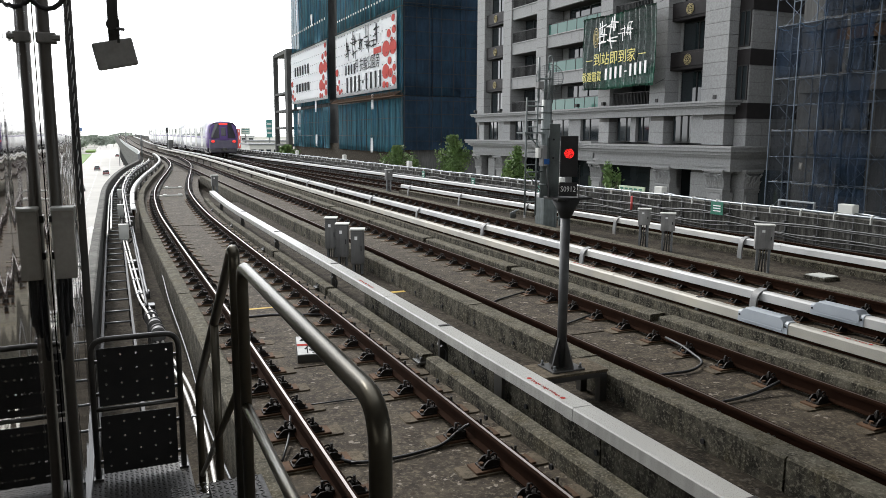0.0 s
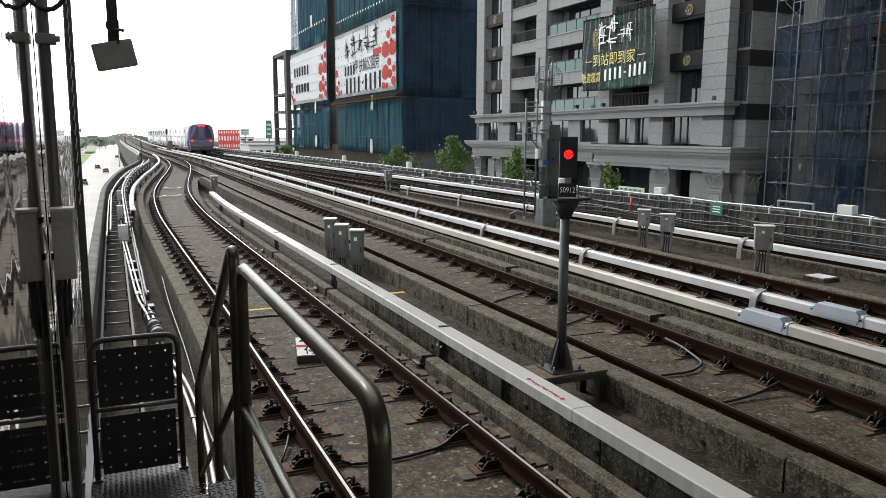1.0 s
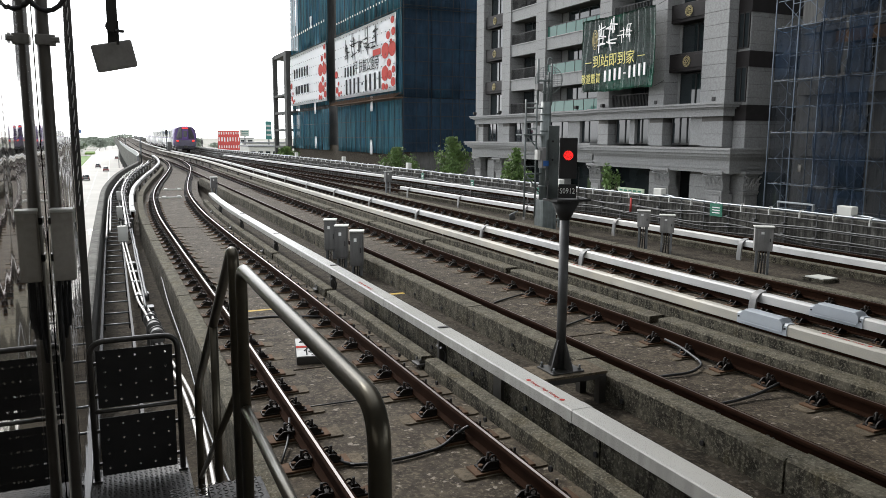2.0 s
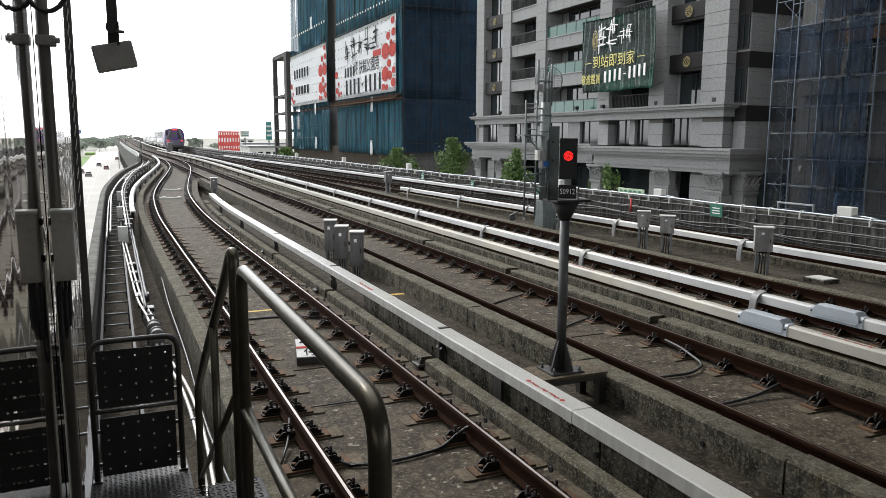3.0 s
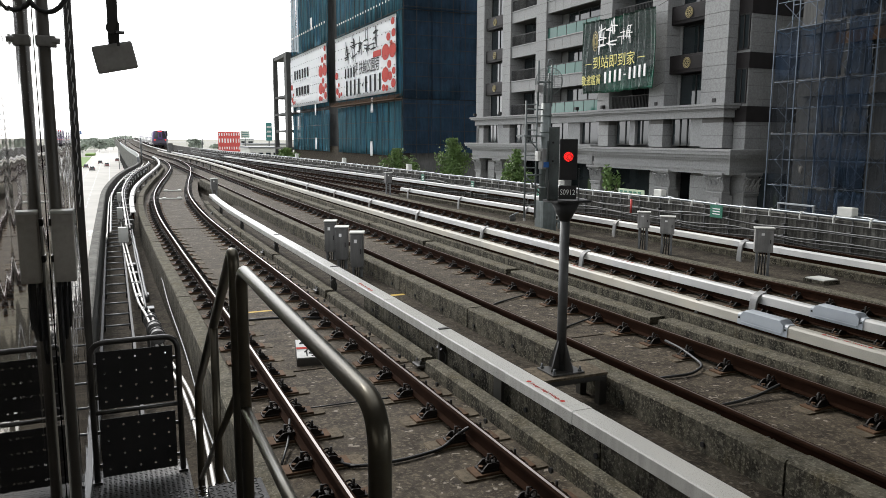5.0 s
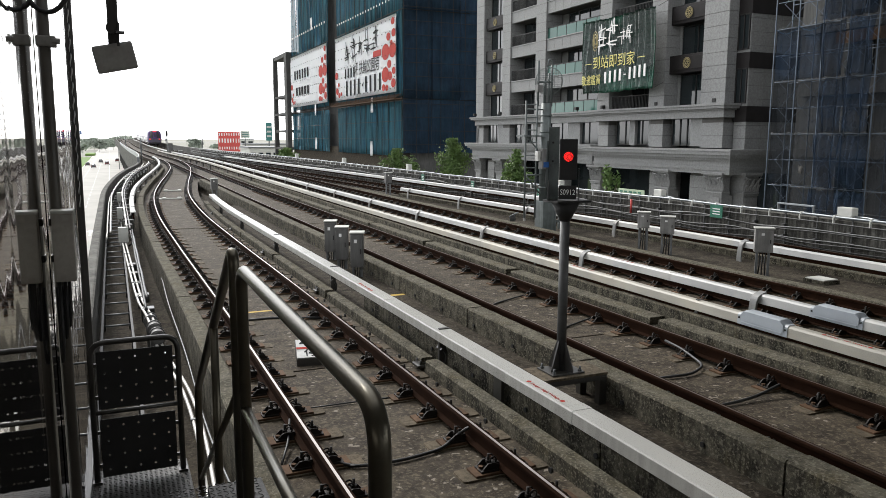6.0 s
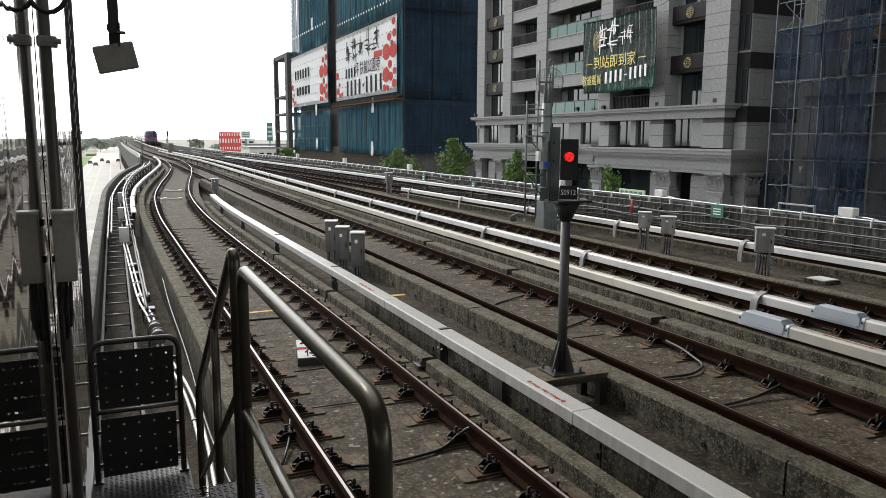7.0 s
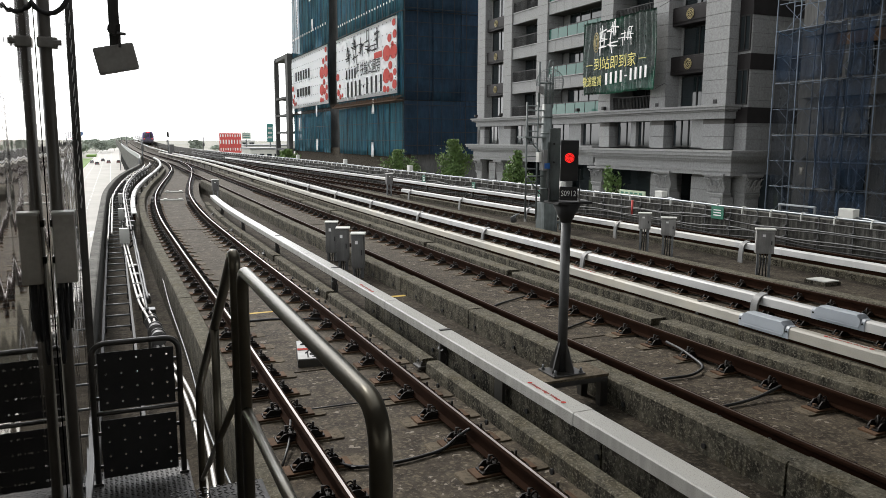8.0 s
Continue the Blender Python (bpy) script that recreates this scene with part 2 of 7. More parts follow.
M = {
    "slab": mat("track_slab", (0.056, 0.0445, 0.031), 0.82, spec=0.14, grime=0.45, vary=0.6, scale=3.2, fine=70, bump=0.5, patch=0.75, dark=(0.02, 0.0155, 0.011), tint=(0.03, 0.021, 0.013), dust=(0.105, 0.088, 0.063)),
    "kerb": mat("kerb_concrete", (0.1, 0.091, 0.067), 0.92, spec=0.12, patch=0.2, grime=0.4, vary=0.5, scale=4.5, fine=110, bump=0.9, streak=0.95, dark=(0.034, 0.031, 0.024), tint=(0.082, 0.068, 0.038), dust=(0.15, 0.138, 0.106)),
    "parapet": mat("parapet_concrete", (0.12, 0.117, 0.105), 0.9, spec=0.2, grime=0.5, vary=0.45, scale=2.4, fine=60, streak=0.9, dark=(0.05, 0.048, 0.042), tint=(0.075, 0.072, 0.06)),
    "trough": mat("trough_concrete", (0.042, 0.034, 0.025), 0.92, spec=0.1, grime=0.6, vary=0.5, scale=2.6, fine=60, bump=0.8, patch=0.2, dark=(0.018, 0.015, 0.011), dust=(0.072, 0.062, 0.046)),
    "rail_side": mat("rail_rust", (0.018, 0.0085, 0.0048), 0.9, spec=0.03, vary=0.3, scale=5, fine=80),
    "rail_head": mat("rail_polished_steel", (0.36, 0.32, 0.295), 0.28, metal=1.0, vary=0.05, scale=6, fine=40, bump=0.0),
    "rail_worn": mat("rail_dull_head", (0.085, 0.06, 0.045), 0.42, metal=0.5, vary=0.3, scale=6, fine=120, bump=0.05),
    "clip": mat("cast_iron_clip", (0.022, 0.018, 0.015), 0.6, spec=0.3, metal=0.3, vary=0.4, scale=20, fine=150, island=0.4),
    "pad": mat("rusty_base_plate", (0.12, 0.07, 0.04), 0.85, spec=0.2, metal=0.1, vary=0.5, scale=12, fine=120, island=0.6),
    "cover": mat("third_rail_cover_white", (0.43, 0.43, 0.42), 0.45, spec=0.35, vary=0.2, scale=1.2, fine=60, bump=0.04, tint=(0.5, 0.48, 0.42)),
    "cover_worn": mat("third_rail_cover_worn_grey", (0.36, 0.355, 0.33), 0.34, spec=0.5, vary=0.15, scale=1.1, fine=120, bump=0.05, streak=0.3, tint=(0.3, 0.29, 0.255)),
    "scaffold_pipe": mat("dull_blue_scaffold_pipe", (0.1, 0.13, 0.17), 0.65, vary=0.35, scale=1.5, fine=40, bump=0.03),
    "box_beige": mat("beige_grey_enamel_box", (0.5, 0.47, 0.41), 0.5, vary=0.25, scale=5, fine=60, bump=0.03, streak=0.3),
    "cover_cream": mat("third_rail_cover_cream", (0.35, 0.335, 0.29), 0.5, spec=0.3, vary=0.2, scale=1.5, fine=60, bump=0.05, tint=(0.42, 0.38, 0.3)),
    "splice": mat("blue_grey_splice_plastic", (0.33, 0.36, 0.39), 0.42, spec=0.4, vary=0.12, scale=2.5, fine=80, bump=0.03),
    "galv": mat("galvanised_steel", (0.18, 0.188, 0.192), 0.5, metal=0.6, vary=0.25, scale=6, fine=90, bump=0.05),
    "dark_galv": mat("dull_dark_galvanised_steel", (0.095, 0.096, 0.095), 0.5, metal=0.4, vary=0.3, scale=6, fine=90, bump=0.05),
    "bracket": mat("pale_cast_bracket", (0.2, 0.2, 0.195), 0.55, vary=0.3, scale=5, fine=60, bump=0.1, tint=(0.18, 0.16, 0.13)),
    "dark_steel": mat("dark_painted_steel", (0.036, 0.034, 0.03), 0.38, vary=0.3, scale=6, fine=90, bump=0.0, coat=0.12),
    "pole_brown": mat("brown_grey_pole_paint", (0.1, 0.09, 0.075), 0.4, vary=0.2, scale=5, fine=60, bump=0.0, streak=0.3),
    "pole_grey": mat("weathered_grey_pole", (0.3, 0.29, 0.27), 0.45, vary=0.3, scale=5, fine=60, bump=0.0),
    "handrail": mat("worn_olive_rail_paint", (0.12, 0.108, 0.08), 0.33, metal=0.65, vary=0.15, scale=9, fine=60, bump=0.0),
    "grout": mat("brown_grout", (0.13, 0.105, 0.072), 0.9, spec=0.2, vary=0.5, scale=6, fine=90, bump=0.6, grime=0.5, island=0.5),
    "mast": mat("weathered_green_grey_steel", (0.125, 0.145, 0.14), 0.5, metal=0.2, vary=0.4, scale=5, fine=60, bump=0.05, streak=0.4),
    "cab_light": mat("light_grey_enamel", (0.3, 0.295, 0.28), 0.5, vary=0.3, scale=4, fine=60, bump=0.03, streak=0.5),
    "black": mat("matt_black_paint", (0.02, 0.0195, 0.019), 0.6, spec=0.3, vary=0.3, scale=8, fine=90, bump=0.0),
    "grey_box": mat("grey_enamel", (0.13, 0.128, 0.122), 0.5, vary=0.25, scale=4, fine=70, streak=0.4, bump=0.05),
    "white_box": mat("pale_plastic_box", (0.52, 0.52, 0.48), 0.5, vary=0.12, scale=4, fine=70, bump=0.03),
    "cable": mat("black_cable", (0.02, 0.02, 0.02), 0.5, vary=0.2, scale=9, fine=70, bump=0.05),
    "conduit": mat("pale_conduit", (0.64, 0.62, 0.58), 0.4, metal=0.3, vary=0.2, scale=5, fine=70, bump=0.03),
    "pipe": mat("galvanised_pipe", (0.3, 0.32, 0.335), 0.4, metal=0.6, vary=0.2, scale=5, fine=70, bump=0.03),
    "tread": mat("chequer_plate", (0.045, 0.043, 0.04), 0.55, metal=0.4, vary=0.35, scale=5, fine=60),
    "wallglass": glass("polished_dark_metal_sheet", (0.45, 0.42, 0.385), 0.035, wave=0.16, metal=1.0),
    "road": mat("sunlit_concrete_road", (0.47, 0.455, 0.42), 0.9, vary=0.15, scale=0.15, fine=3, bump=0.02),
    "paint": mat("road_paint", (0.85, 0.85, 0.82), 0.8, vary=0.1, scale=1, fine=8, bump=0.02),
    "ground": mat("dry_ground", (0.3, 0.29, 0.25), 0.95, vary=0.4, scale=0.03, fine=0.7, tint=(0.08, 0.11, 0.04)),
    "grass": mat("verge_grass", (0.16, 0.26, 0.06), 0.95, vary=0.4, scale=0.2, fine=6),
    "net": mat("blue_green_scaffold_net", (0.034, 0.12, 0.165), 0.8, spec=0.15, fold_light=(0.05, 0.175, 0.225), vary=0.3, scale=0.3, fine=9, bump=0.2, streak=0.3, alpha=0.88, tint=(0.025, 0.16, 0.3)),
    # darker net tone: the tower side's shade is put into the colour
    "net_shade_toned": mat("shade_toned_blue_net", (0.026, 0.053, 0.09), 0.8, spec=0.15, vary=0.4, scale=0.4, fine=9, bump=0.3, streak=0.25, alpha=0.9, tint=(0.03, 0.075, 0.12)),
    "net_grey": mat("grey_blue_scaffold_net", (0.03, 0.036, 0.044), 0.85, spec=0.1, vary=0.4, scale=1.2, fine=40, bump=0.3, streak=0.5, alpha=0.55, tint=(0.024, 0.04, 0.068)),
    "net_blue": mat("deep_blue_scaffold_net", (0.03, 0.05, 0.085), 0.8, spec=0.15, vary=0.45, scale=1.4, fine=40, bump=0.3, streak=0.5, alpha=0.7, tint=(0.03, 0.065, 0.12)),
    "stone": mat("grey_granite_cladding", (0.2, 0.203, 0.2), 0.65, vary=0.5, scale=8.0, fine=22, bump=0.05, streak=0.06, dark=(0.13, 0.13, 0.128)),
    "stone_joint": mat("shadowed_stone_joint", (0.075, 0.072, 0.066), 0.9, vary=0.2),
    "stone_dark": mat("dark_granite_cladding", (0.016, 0.014, 0.014), 0.6, spec=0.15, vary=0.3, scale=2, fine=25, bump=0.05),
    "raw": mat("raw_concrete", (0.1, 0.1, 0.097), 0.9, spec=0.2, vary=0.4, scale=0.5, fine=10, streak=0.4),
    "window": glass("dark_window_glass", (0.015, 0.02, 0.022), 0.05),
    "glass_green": glass("green_balcony_glass", (0.05, 0.12, 0.1), 0.08, spec=0.22),
    "leaf": mat("leaf_green", (0.1, 0.17, 0.042), 0.6, vary=0.5, scale=1.5, fine=12, bump=0.0, tint=(0.12, 0.18, 0.035)),
    # distance haze is put into this pale leaf colour
    "leaf_hazed": mat("haze_pale_foliage", (0.3, 0.34, 0.28), 0.8, vary=0.4, scale=0.2, fine=2, bump=0.0),
    "bark": mat("bark", (0.1, 0.08, 0.06), 0.9, vary=0.4, scale=8, fine=50),
    "purple": mat("purple_train_paint", (0.1, 0.055, 0.2), 0.4, spec=0.3, vary=0.08, scale=2, fine=20, bump=0.0, coat=0.1),
    "silver": mat("train_pale_side", (0.88, 0.88, 0.89), 0.4, metal=0.0, vary=0.1, scale=1, fine=20, bump=0.02),
    "train_dark": mat("train_dark_front", (0.03, 0.028, 0.036), 0.25, vary=0.1, scale=2, fine=20, bump=0.0, coat=0.5),
    "train_grey": mat("train_grey_skirt", (0.12, 0.11, 0.15), 0.5, spec=0.3, vary=0.2, scale=2, fine=20, bump=0.0),
    "tail": mat("red_tail_light", (0.5, 0.02, 0.01), 0.4, emit=(1.0, 0.05, 0.04), power=0.9, bump=0.0),
    "red_lamp": mat("red_signal_led", (0.6, 0.01, 0.01), 0.4, emit=(1.0, 0.025, 0.02), power=1.7, bump=0.0),
    "banner_white": mat("white_vinyl", (0.95, 0.95, 0.96), 0.5, vary=0.01, scale=0.4, fine=3, bump=0.02),
    "banner_green": mat("dark_green_vinyl", (0.018, 0.05, 0.037), 0.25, spec=0.8, vary=0.3, scale=0.4, fine=3, bump=0.03, tint=(0.014, 0.17, 0.1)),
    "ink_red": mat("red_ink", (0.36, 0.045, 0.035), 0.8, spec=0.15, vary=0.1, scale=1, fine=9, bump=0.0),
    "ink_black": mat("black_ink", (0.02, 0.02, 0.022), 0.9, spec=0.1, vary=0.1, scale=1, fine=9, bump=0.0),
    "ink_white": mat("white_ink", (0.75, 0.75, 0.73), 0.6, vary=0.05, scale=1, fine=9, bump=0.0),
    "ink_yellow": mat("yellow_ink", (0.6, 0.55, 0.16), 0.6, vary=0.05, scale=1, fine=9, bump=0.0),
    "pole_white": mat("dull_white_paint", (0.5, 0.5, 0.48), 0.6, vary=0.2, scale=8, fine=60, bump=0.0),
    "pale_sign": mat("pale_green_sign", (0.5, 0.56, 0.5), 0.6, vary=0.15, scale=0.5, fine=4, bump=0.0),
    "teal_sign": mat("dark_teal_sign", (0.03, 0.15, 0.14), 0.6, vary=0.15, scale=0.5, fine=4, bump=0.0),
    "sign_red": mat("red_hoarding", (0.55, 0.07, 0.06), 0.6, vary=0.15, scale=0.2, fine=2, bump=0.0),
    "yellow": mat("yellow_road_paint", (0.5, 0.33, 0.05), 0.8, vary=0.3, scale=8, fine=60),
    "green_sign": mat("green_sign_plate", (0.008, 0.12, 0.07), 0.5, vary=0.1, scale=3, fine=30, bump=0.0),
    "brass": mat("brass_medallion", (0.32, 0.27, 0.13), 0.5, metal=0.4, vary=0.3, scale=6, fine=30),
    "station": mat("unseen_station_grey", (0.1, 0.1, 0.1), 0.8, vary=0.2, scale=0.5, fine=9),
}


# ---- building helpers ----
def box(bm, x0, x1, y0, y1, z0, z1, bevel=0.0):
    m = Matrix.Translation(((x0 + x1) / 2, (y0 + y1) / 2, (z0 + z1) / 2)) @ Matrix.Diagonal((x1 - x0, y1 - y0, z1 - z0, 1))
    verts = bmesh.ops.create_cube(bm, size=1, matrix=m)["verts"]
    if bevel:
        edges = list({e for v in verts for e in v.link_edges})
        bmesh.ops.bevel(bm, geom=edges, offset=bevel, segments=2, affect="EDGES", profile=0.6)
    return bm


def rod(bm, a, b, r, sides=12, r2=None):
    a, b = Vector(a), Vector(b)
    turn = (b - a).to_track_quat("Z", "Y").to_matrix().to_4x4()
    verts = bmesh.ops.create_cone(bm, cap_ends=True, segments=sides, radius1=r, radius2=r if r2 is None else r2, depth=(b - a).length,
                                  matrix=Matrix.Translation((a + b) / 2) @ turn)["verts"]
    if sides > 6:
        for f in {f for v in verts for f in v.link_faces}:
            f.smooth = len(f.verts) == 4
    return bm


def tube(bm, points, r, sides=10):
    """A bent pipe through the points."""
    pts = [Vector(p) for p in points]
    rings, side = [], None
    for i, p in enumerate(pts):
        d = (pts[min(i + 1, len(pts) - 1)] - pts[max(i - 1, 0)]).normalized()
        if side is None:
            side = d.orthogonal().normalized()
        side = (side - d * side.dot(d)).normalized()
        up = d.cross(side)
        rings.append([bm.verts.new(p + r * (math.cos(2 * math.pi * k / sides) * side + math.sin(2 * math.pi * k / sides) * up)) for k in range(sides)])
    for a, b in zip(rings, rings[1:]):
        for k in range(sides):
            f = bm.faces.new((a[k], a[(k + 1) % sides], b[(k + 1) % sides], b[k]))
            f.smooth = True
    bm.faces.new(rings[0][::-1]), bm.faces.new(rings[-1])
    return bm


def rounded(points, r, steps=6):
    """The polyline with its inner corners turned into arcs."""
    pts = [Vector(p) for p in points]
    out = [pts[0]]
    for a, p, b in zip(pts, pts[1:], pts[2:]):
        s, e = p + (a - p).normalized() * r, p + (b - p).normalized() * r
        out += [s.lerp(p, k / steps).lerp(p.lerp(e, k / steps), k / steps) for k in range(steps + 1)]
    return out + [pts[-1]]


def mesh_of(bm, name, material, smooth=False):
    me = bpy.data.meshes.new(name)
    bmesh.ops.recalc_face_normals(bm, faces=bm.faces)
    bm.to_mesh(me)
    bm.free()
    for mm in (material if isinstance(material, (list, tuple)) else (material,)):
        me.materials.append(mm)
    if smooth:
        for p in me.polygons:
            p.use_smooth = True
    return me


def part(name, bm, material, parent=None, label=""):
    """One mesh object from bm, under parent (its place is in its parent's space)."""
    ob = new(name, mesh_of(bm, name, material))
    ob.parent = parent
    return tagged(ob, label)


def thing(name, label, category, at=None, group="", kind=""):
    ob = new(name)
    ob.empty_display_size = 0.2
    if at is not None:
        ob.matrix_basis = at
    return tagged(ob, label, category, group, kind)


def solid(name, bm, material, label, category, group="", kind=""):
    return tagged(part(name, bm, material), label, category, group, kind)


def again(name, me, parent, m, label=""):
    """Another object on the same mesh, under parent."""
    ob = new(name, me)
    ob.parent = parent
    ob.matrix_basis = m
    return tagged(ob, label)


def lettering(text, size, material, parent, m, name="lettering", width=None, align="CENTER", deep=0.002):
    """Words in the built-in font as a flat raised mesh; width squeezes them to a length."""
    cu = bpy.data.curves.new(name, "FONT")
    cu.body, cu.size, cu.extrude, cu.align_x, cu.align_y, cu.resolution_u = text, size, deep, align, "CENTER", 2
    tmp = bpy.data.objects.new(name, cu)
    scene.collection.objects.link(tmp)
    bpy.context.view_layer.update()
    me = bpy.data.meshes.new_from_object(tmp.evaluated_get(bpy.context.evaluated_depsgraph_get()))
    bpy.data.objects.remove(tmp)
    if width and me.vertices:
        xs = [v.co.x for v in me.vertices]
        k = width / max(0.001, max(xs) - min(xs))
        for v in me.vertices:
            v.co.x *= k
    me.materials.clear()
    me.materials.append(material)
    return again(name, me, parent, m)


# ---- the lines of the railway: x to the right of the eye, y along the tracks, z from the top of the rails ----
def glide(knots):
    """A smooth curve through a few (y, value) knots."""
    ys, vs = zip(*knots)
    slopes = [0.0] + [(vs[i + 1] - vs[i - 1]) / (ys[i + 1] - ys[i - 1]) for i in range(1, len(ys) - 1)] + [0.0]
    slopes[0], slopes[-1] = (vs[1] - vs[0]) / (ys[1] - ys[0]), (vs[-1] - vs[-2]) / (ys[-1] - ys[-2])

    def f(y):
        if y <= ys[0]:
            return vs[0]
        if y >= ys[-1]:
            return vs[-1] + slopes[-1] * (y - ys[-1])
        i = max(k for k in range(len(ys)) if ys[k] <= y)
        h = ys[i + 1] - ys[i]
        t = (y - ys[i]) / h
        return ((2 * t ** 3 - 3 * t * t + 1) * vs[i] + (t ** 3 - 2 * t * t + t) * h * slopes[i]
                + (3 * t * t - 2 * t ** 3) * vs[i + 1] + (t ** 3 - t * t) * h * slopes[i + 1])
    return f


def grade(y):
    """The height of the rails: level at the station, then a slow climb."""
    return 0.0 if y <= 12 else CLIMB(y)


CLIMB = glide([(12, 0.0), (25, 0.04), (40, 0.16), (77, 0.42), (126, 0.47), (153, 0.53), (183, 0.66), (222, 1.0), (260, 1.35), (420, 2.1)])


track_b = glide([(-30, 6.36), (20, 6.36), (40, 6.12), (55, 6.0), (75, 5.75), (100, 5.1), (150, 4.6), (420, 4.5)])
track_a = glide([(-30, 2.28), (10, 2.28), (20, 2.17), (28, 2.14), (36, 2.42), (44, 3.1), (54, 4.15), (65, 5.1), (80, 5.55), (95, 5.3)])
track_c = glide([(-30, 10.8), (20, 10.8), (40, 10.5), (55, 10.35), (78, 9.98), (100, 9.3), (130, 9.2), (420, 9.3)])
track_d = glide([(-30, 15.3), (14, 15.3), (26, 14.6), (40, 13.4), (55, 11.9), (70, 10.5), (90, 9.4)])
edge_left = glide([(-30, -0.4), (33, -0.4), (43, -0.05), (52, 0.6), (66, 2.0), (80, 2.4), (110, 2.3), (420, 2.0)])
edge_right = glide([(-30, 17.6), (20, 17.4), (35, 16.3), (55, 15.0), (76, 13.2), (100, 11.8), (420, 11.4)])


def sweep(bm, line, profile, y0, y1, step=1.0, dz=0.0, closed=True, caps=True, flat=False):
    """Draws a profile of (across, up) points along a line of the railway, square to it."""
    count = max(2, int((y1 - y0) / step) + 1)
    rings = []
    for i in range(count):
        y = y0 + (y1 - y0) * i / (count - 1)
        slope = (line(y + 0.2) - line(y - 0.2)) / 0.4
        n = 1 / math.hypot(1, slope)
        z = 0.0 if flat else grade(y)
        rings.append([bm.verts.new((line(y) + a * n, y - a * slope * n, z + dz + u)) for a, u in profile])
    k = len(profile)
    for a, b in zip(rings, rings[1:]):
        for i in range(k if closed else k - 1):
            bm.faces.new((a[i], a[(i + 1) % k], b[(i + 1) % k], b[i]))
    if closed and caps:
        bm.faces.new(rings[0]), bm.faces.new(rings[-1][::-1])
    return bm


def between(bm, left, right, y0, y1, dz, thick, step=1.5):
    """A slab between two lines of the railway."""
    count = max(2, int((y1 - y0) / step) + 1)
    rings = []
    for i in range(count):
        y = y0 + (y1 - y0) * i / (count - 1)
        a, b, z = left(y), right(y), grade(y) + dz
        rings.append([bm.verts.new(p) for p in ((a, y, z), (b, y, z), (b, y, z - thick), (a, y, z - thick))])
    for a, b in zip(rings, rings[1:]):
        for i in range(4):
            bm.faces.new((a[i], a[(i + 1) % 4], b[(i + 1) % 4], b[i]))
    bm.faces.new(rings[0]), bm.faces.new(rings[-1][::-1])
    return bm


def beside(line, off):
    return lambda y: line(y) + off


def rect(a, b, lo, hi, c=0.012):
    """A bar's profile with its upper edges broken."""
    return [(a, lo), (b, lo), (b, hi - c), (b - c, hi), (a + c, hi), (a, hi - c)]


# ---- ground, road and viaduct ----
GROUND = -9.0


def land():
    bm = bmesh.new()
    bmesh.ops.create_grid(bm, x_segments=8, y_segments=8, size=4500, matrix=Matrix.Translation((0, 500, GROUND - 0.05)))
    solid("ground", bm, M["ground"], "dry open ground reaching the horizon", "ground", kind="structure")
    bm = bmesh.new()
    box(bm, -10.6, 14, -60, 1500, GROUND - 0.04, GROUND)
    solid("road", bm, M["road"], "pale multi-lane concrete road beside the viaduct", "road", kind="structure")
    bm = bmesh.new()
    for x in (-4.4, -7.6):
        for k in range(90):
            y = 30 + k * 9
            box(bm, x - 0.08, x + 0.08, y, y + 4, GROUND, GROUND + 0.012)
    for x in (-0.9, -10.4):
        box(bm, x - 0.08, x + 0.08, -40, 1400, GROUND, GROUND + 0.012)
    for x, y in ((-2.9, 98),):
        box(bm, x - 0.12, x + 0.12, y, y + 4, GROUND, GROUND + 0.014)
        tri = [bm.verts.new((x + a, y + b, GROUND + 0.016)) for a, b in ((-0.6, 4), (0.6, 4), (0, 6.5))]
        bm.faces.new(tri)
    solid("road_marking", bm, M["paint"], "white lane lines and arrow on the road", "road marking", kind="structure")
    bm = bmesh.new()
    box(bm, -60, -10.6, 60, 480, GROUND - 0.04, GROUND + 0.15)
    solid("grass_verge", bm, M["grass"], "green grass verge along the road", "grass", kind="stuff")


def deck():
    bm = bmesh.new()
    between(bm, beside(edge_left, 0.02), beside(edge_right, -0.02), -28, 420, -0.75, 0.5)
    solid("viaduct_deck", bm, M["trough"], "dirty concrete deck of the railway viaduct", "viaduct", kind="structure")
    bm = bmesh.new()
    for k in range(14):
        y = -10 + 32 * k
        mid, half = (edge_left(y) + edge_right(y)) / 2, (edge_right(y) - edge_left(y)) * 0.32
        box(bm, mid - half, mid + half, y - 1.2, y + 1.2, GROUND, grade(y) - 1.2)
    solid("viaduct_pier", bm, M["raw"], "grey concrete piers carrying the viaduct", "pier", kind="structure")
    # outer walls
    for name, line, prof in (("parapet_left", edge_left, [(-0.10, -2.2), (0.07, -2.2), (0.09, 0.28), (0.06, 0.3), (-0.08, 0.3), (-0.10, 0.28)]),
                             ("parapet_right", edge_right, [(-0.12, -2.2), (0.12, -2.2), (0.12, 0.63), (0.1, 0.65), (-0.1, 0.65), (-0.12, 0.63)])):
        bm = bmesh.new()
        sweep(bm, line, prof, -28, 420, 1.5)
        solid(name, bm, M["parapet"], "weathered concrete parapet of the viaduct", "parapet", kind="structure")


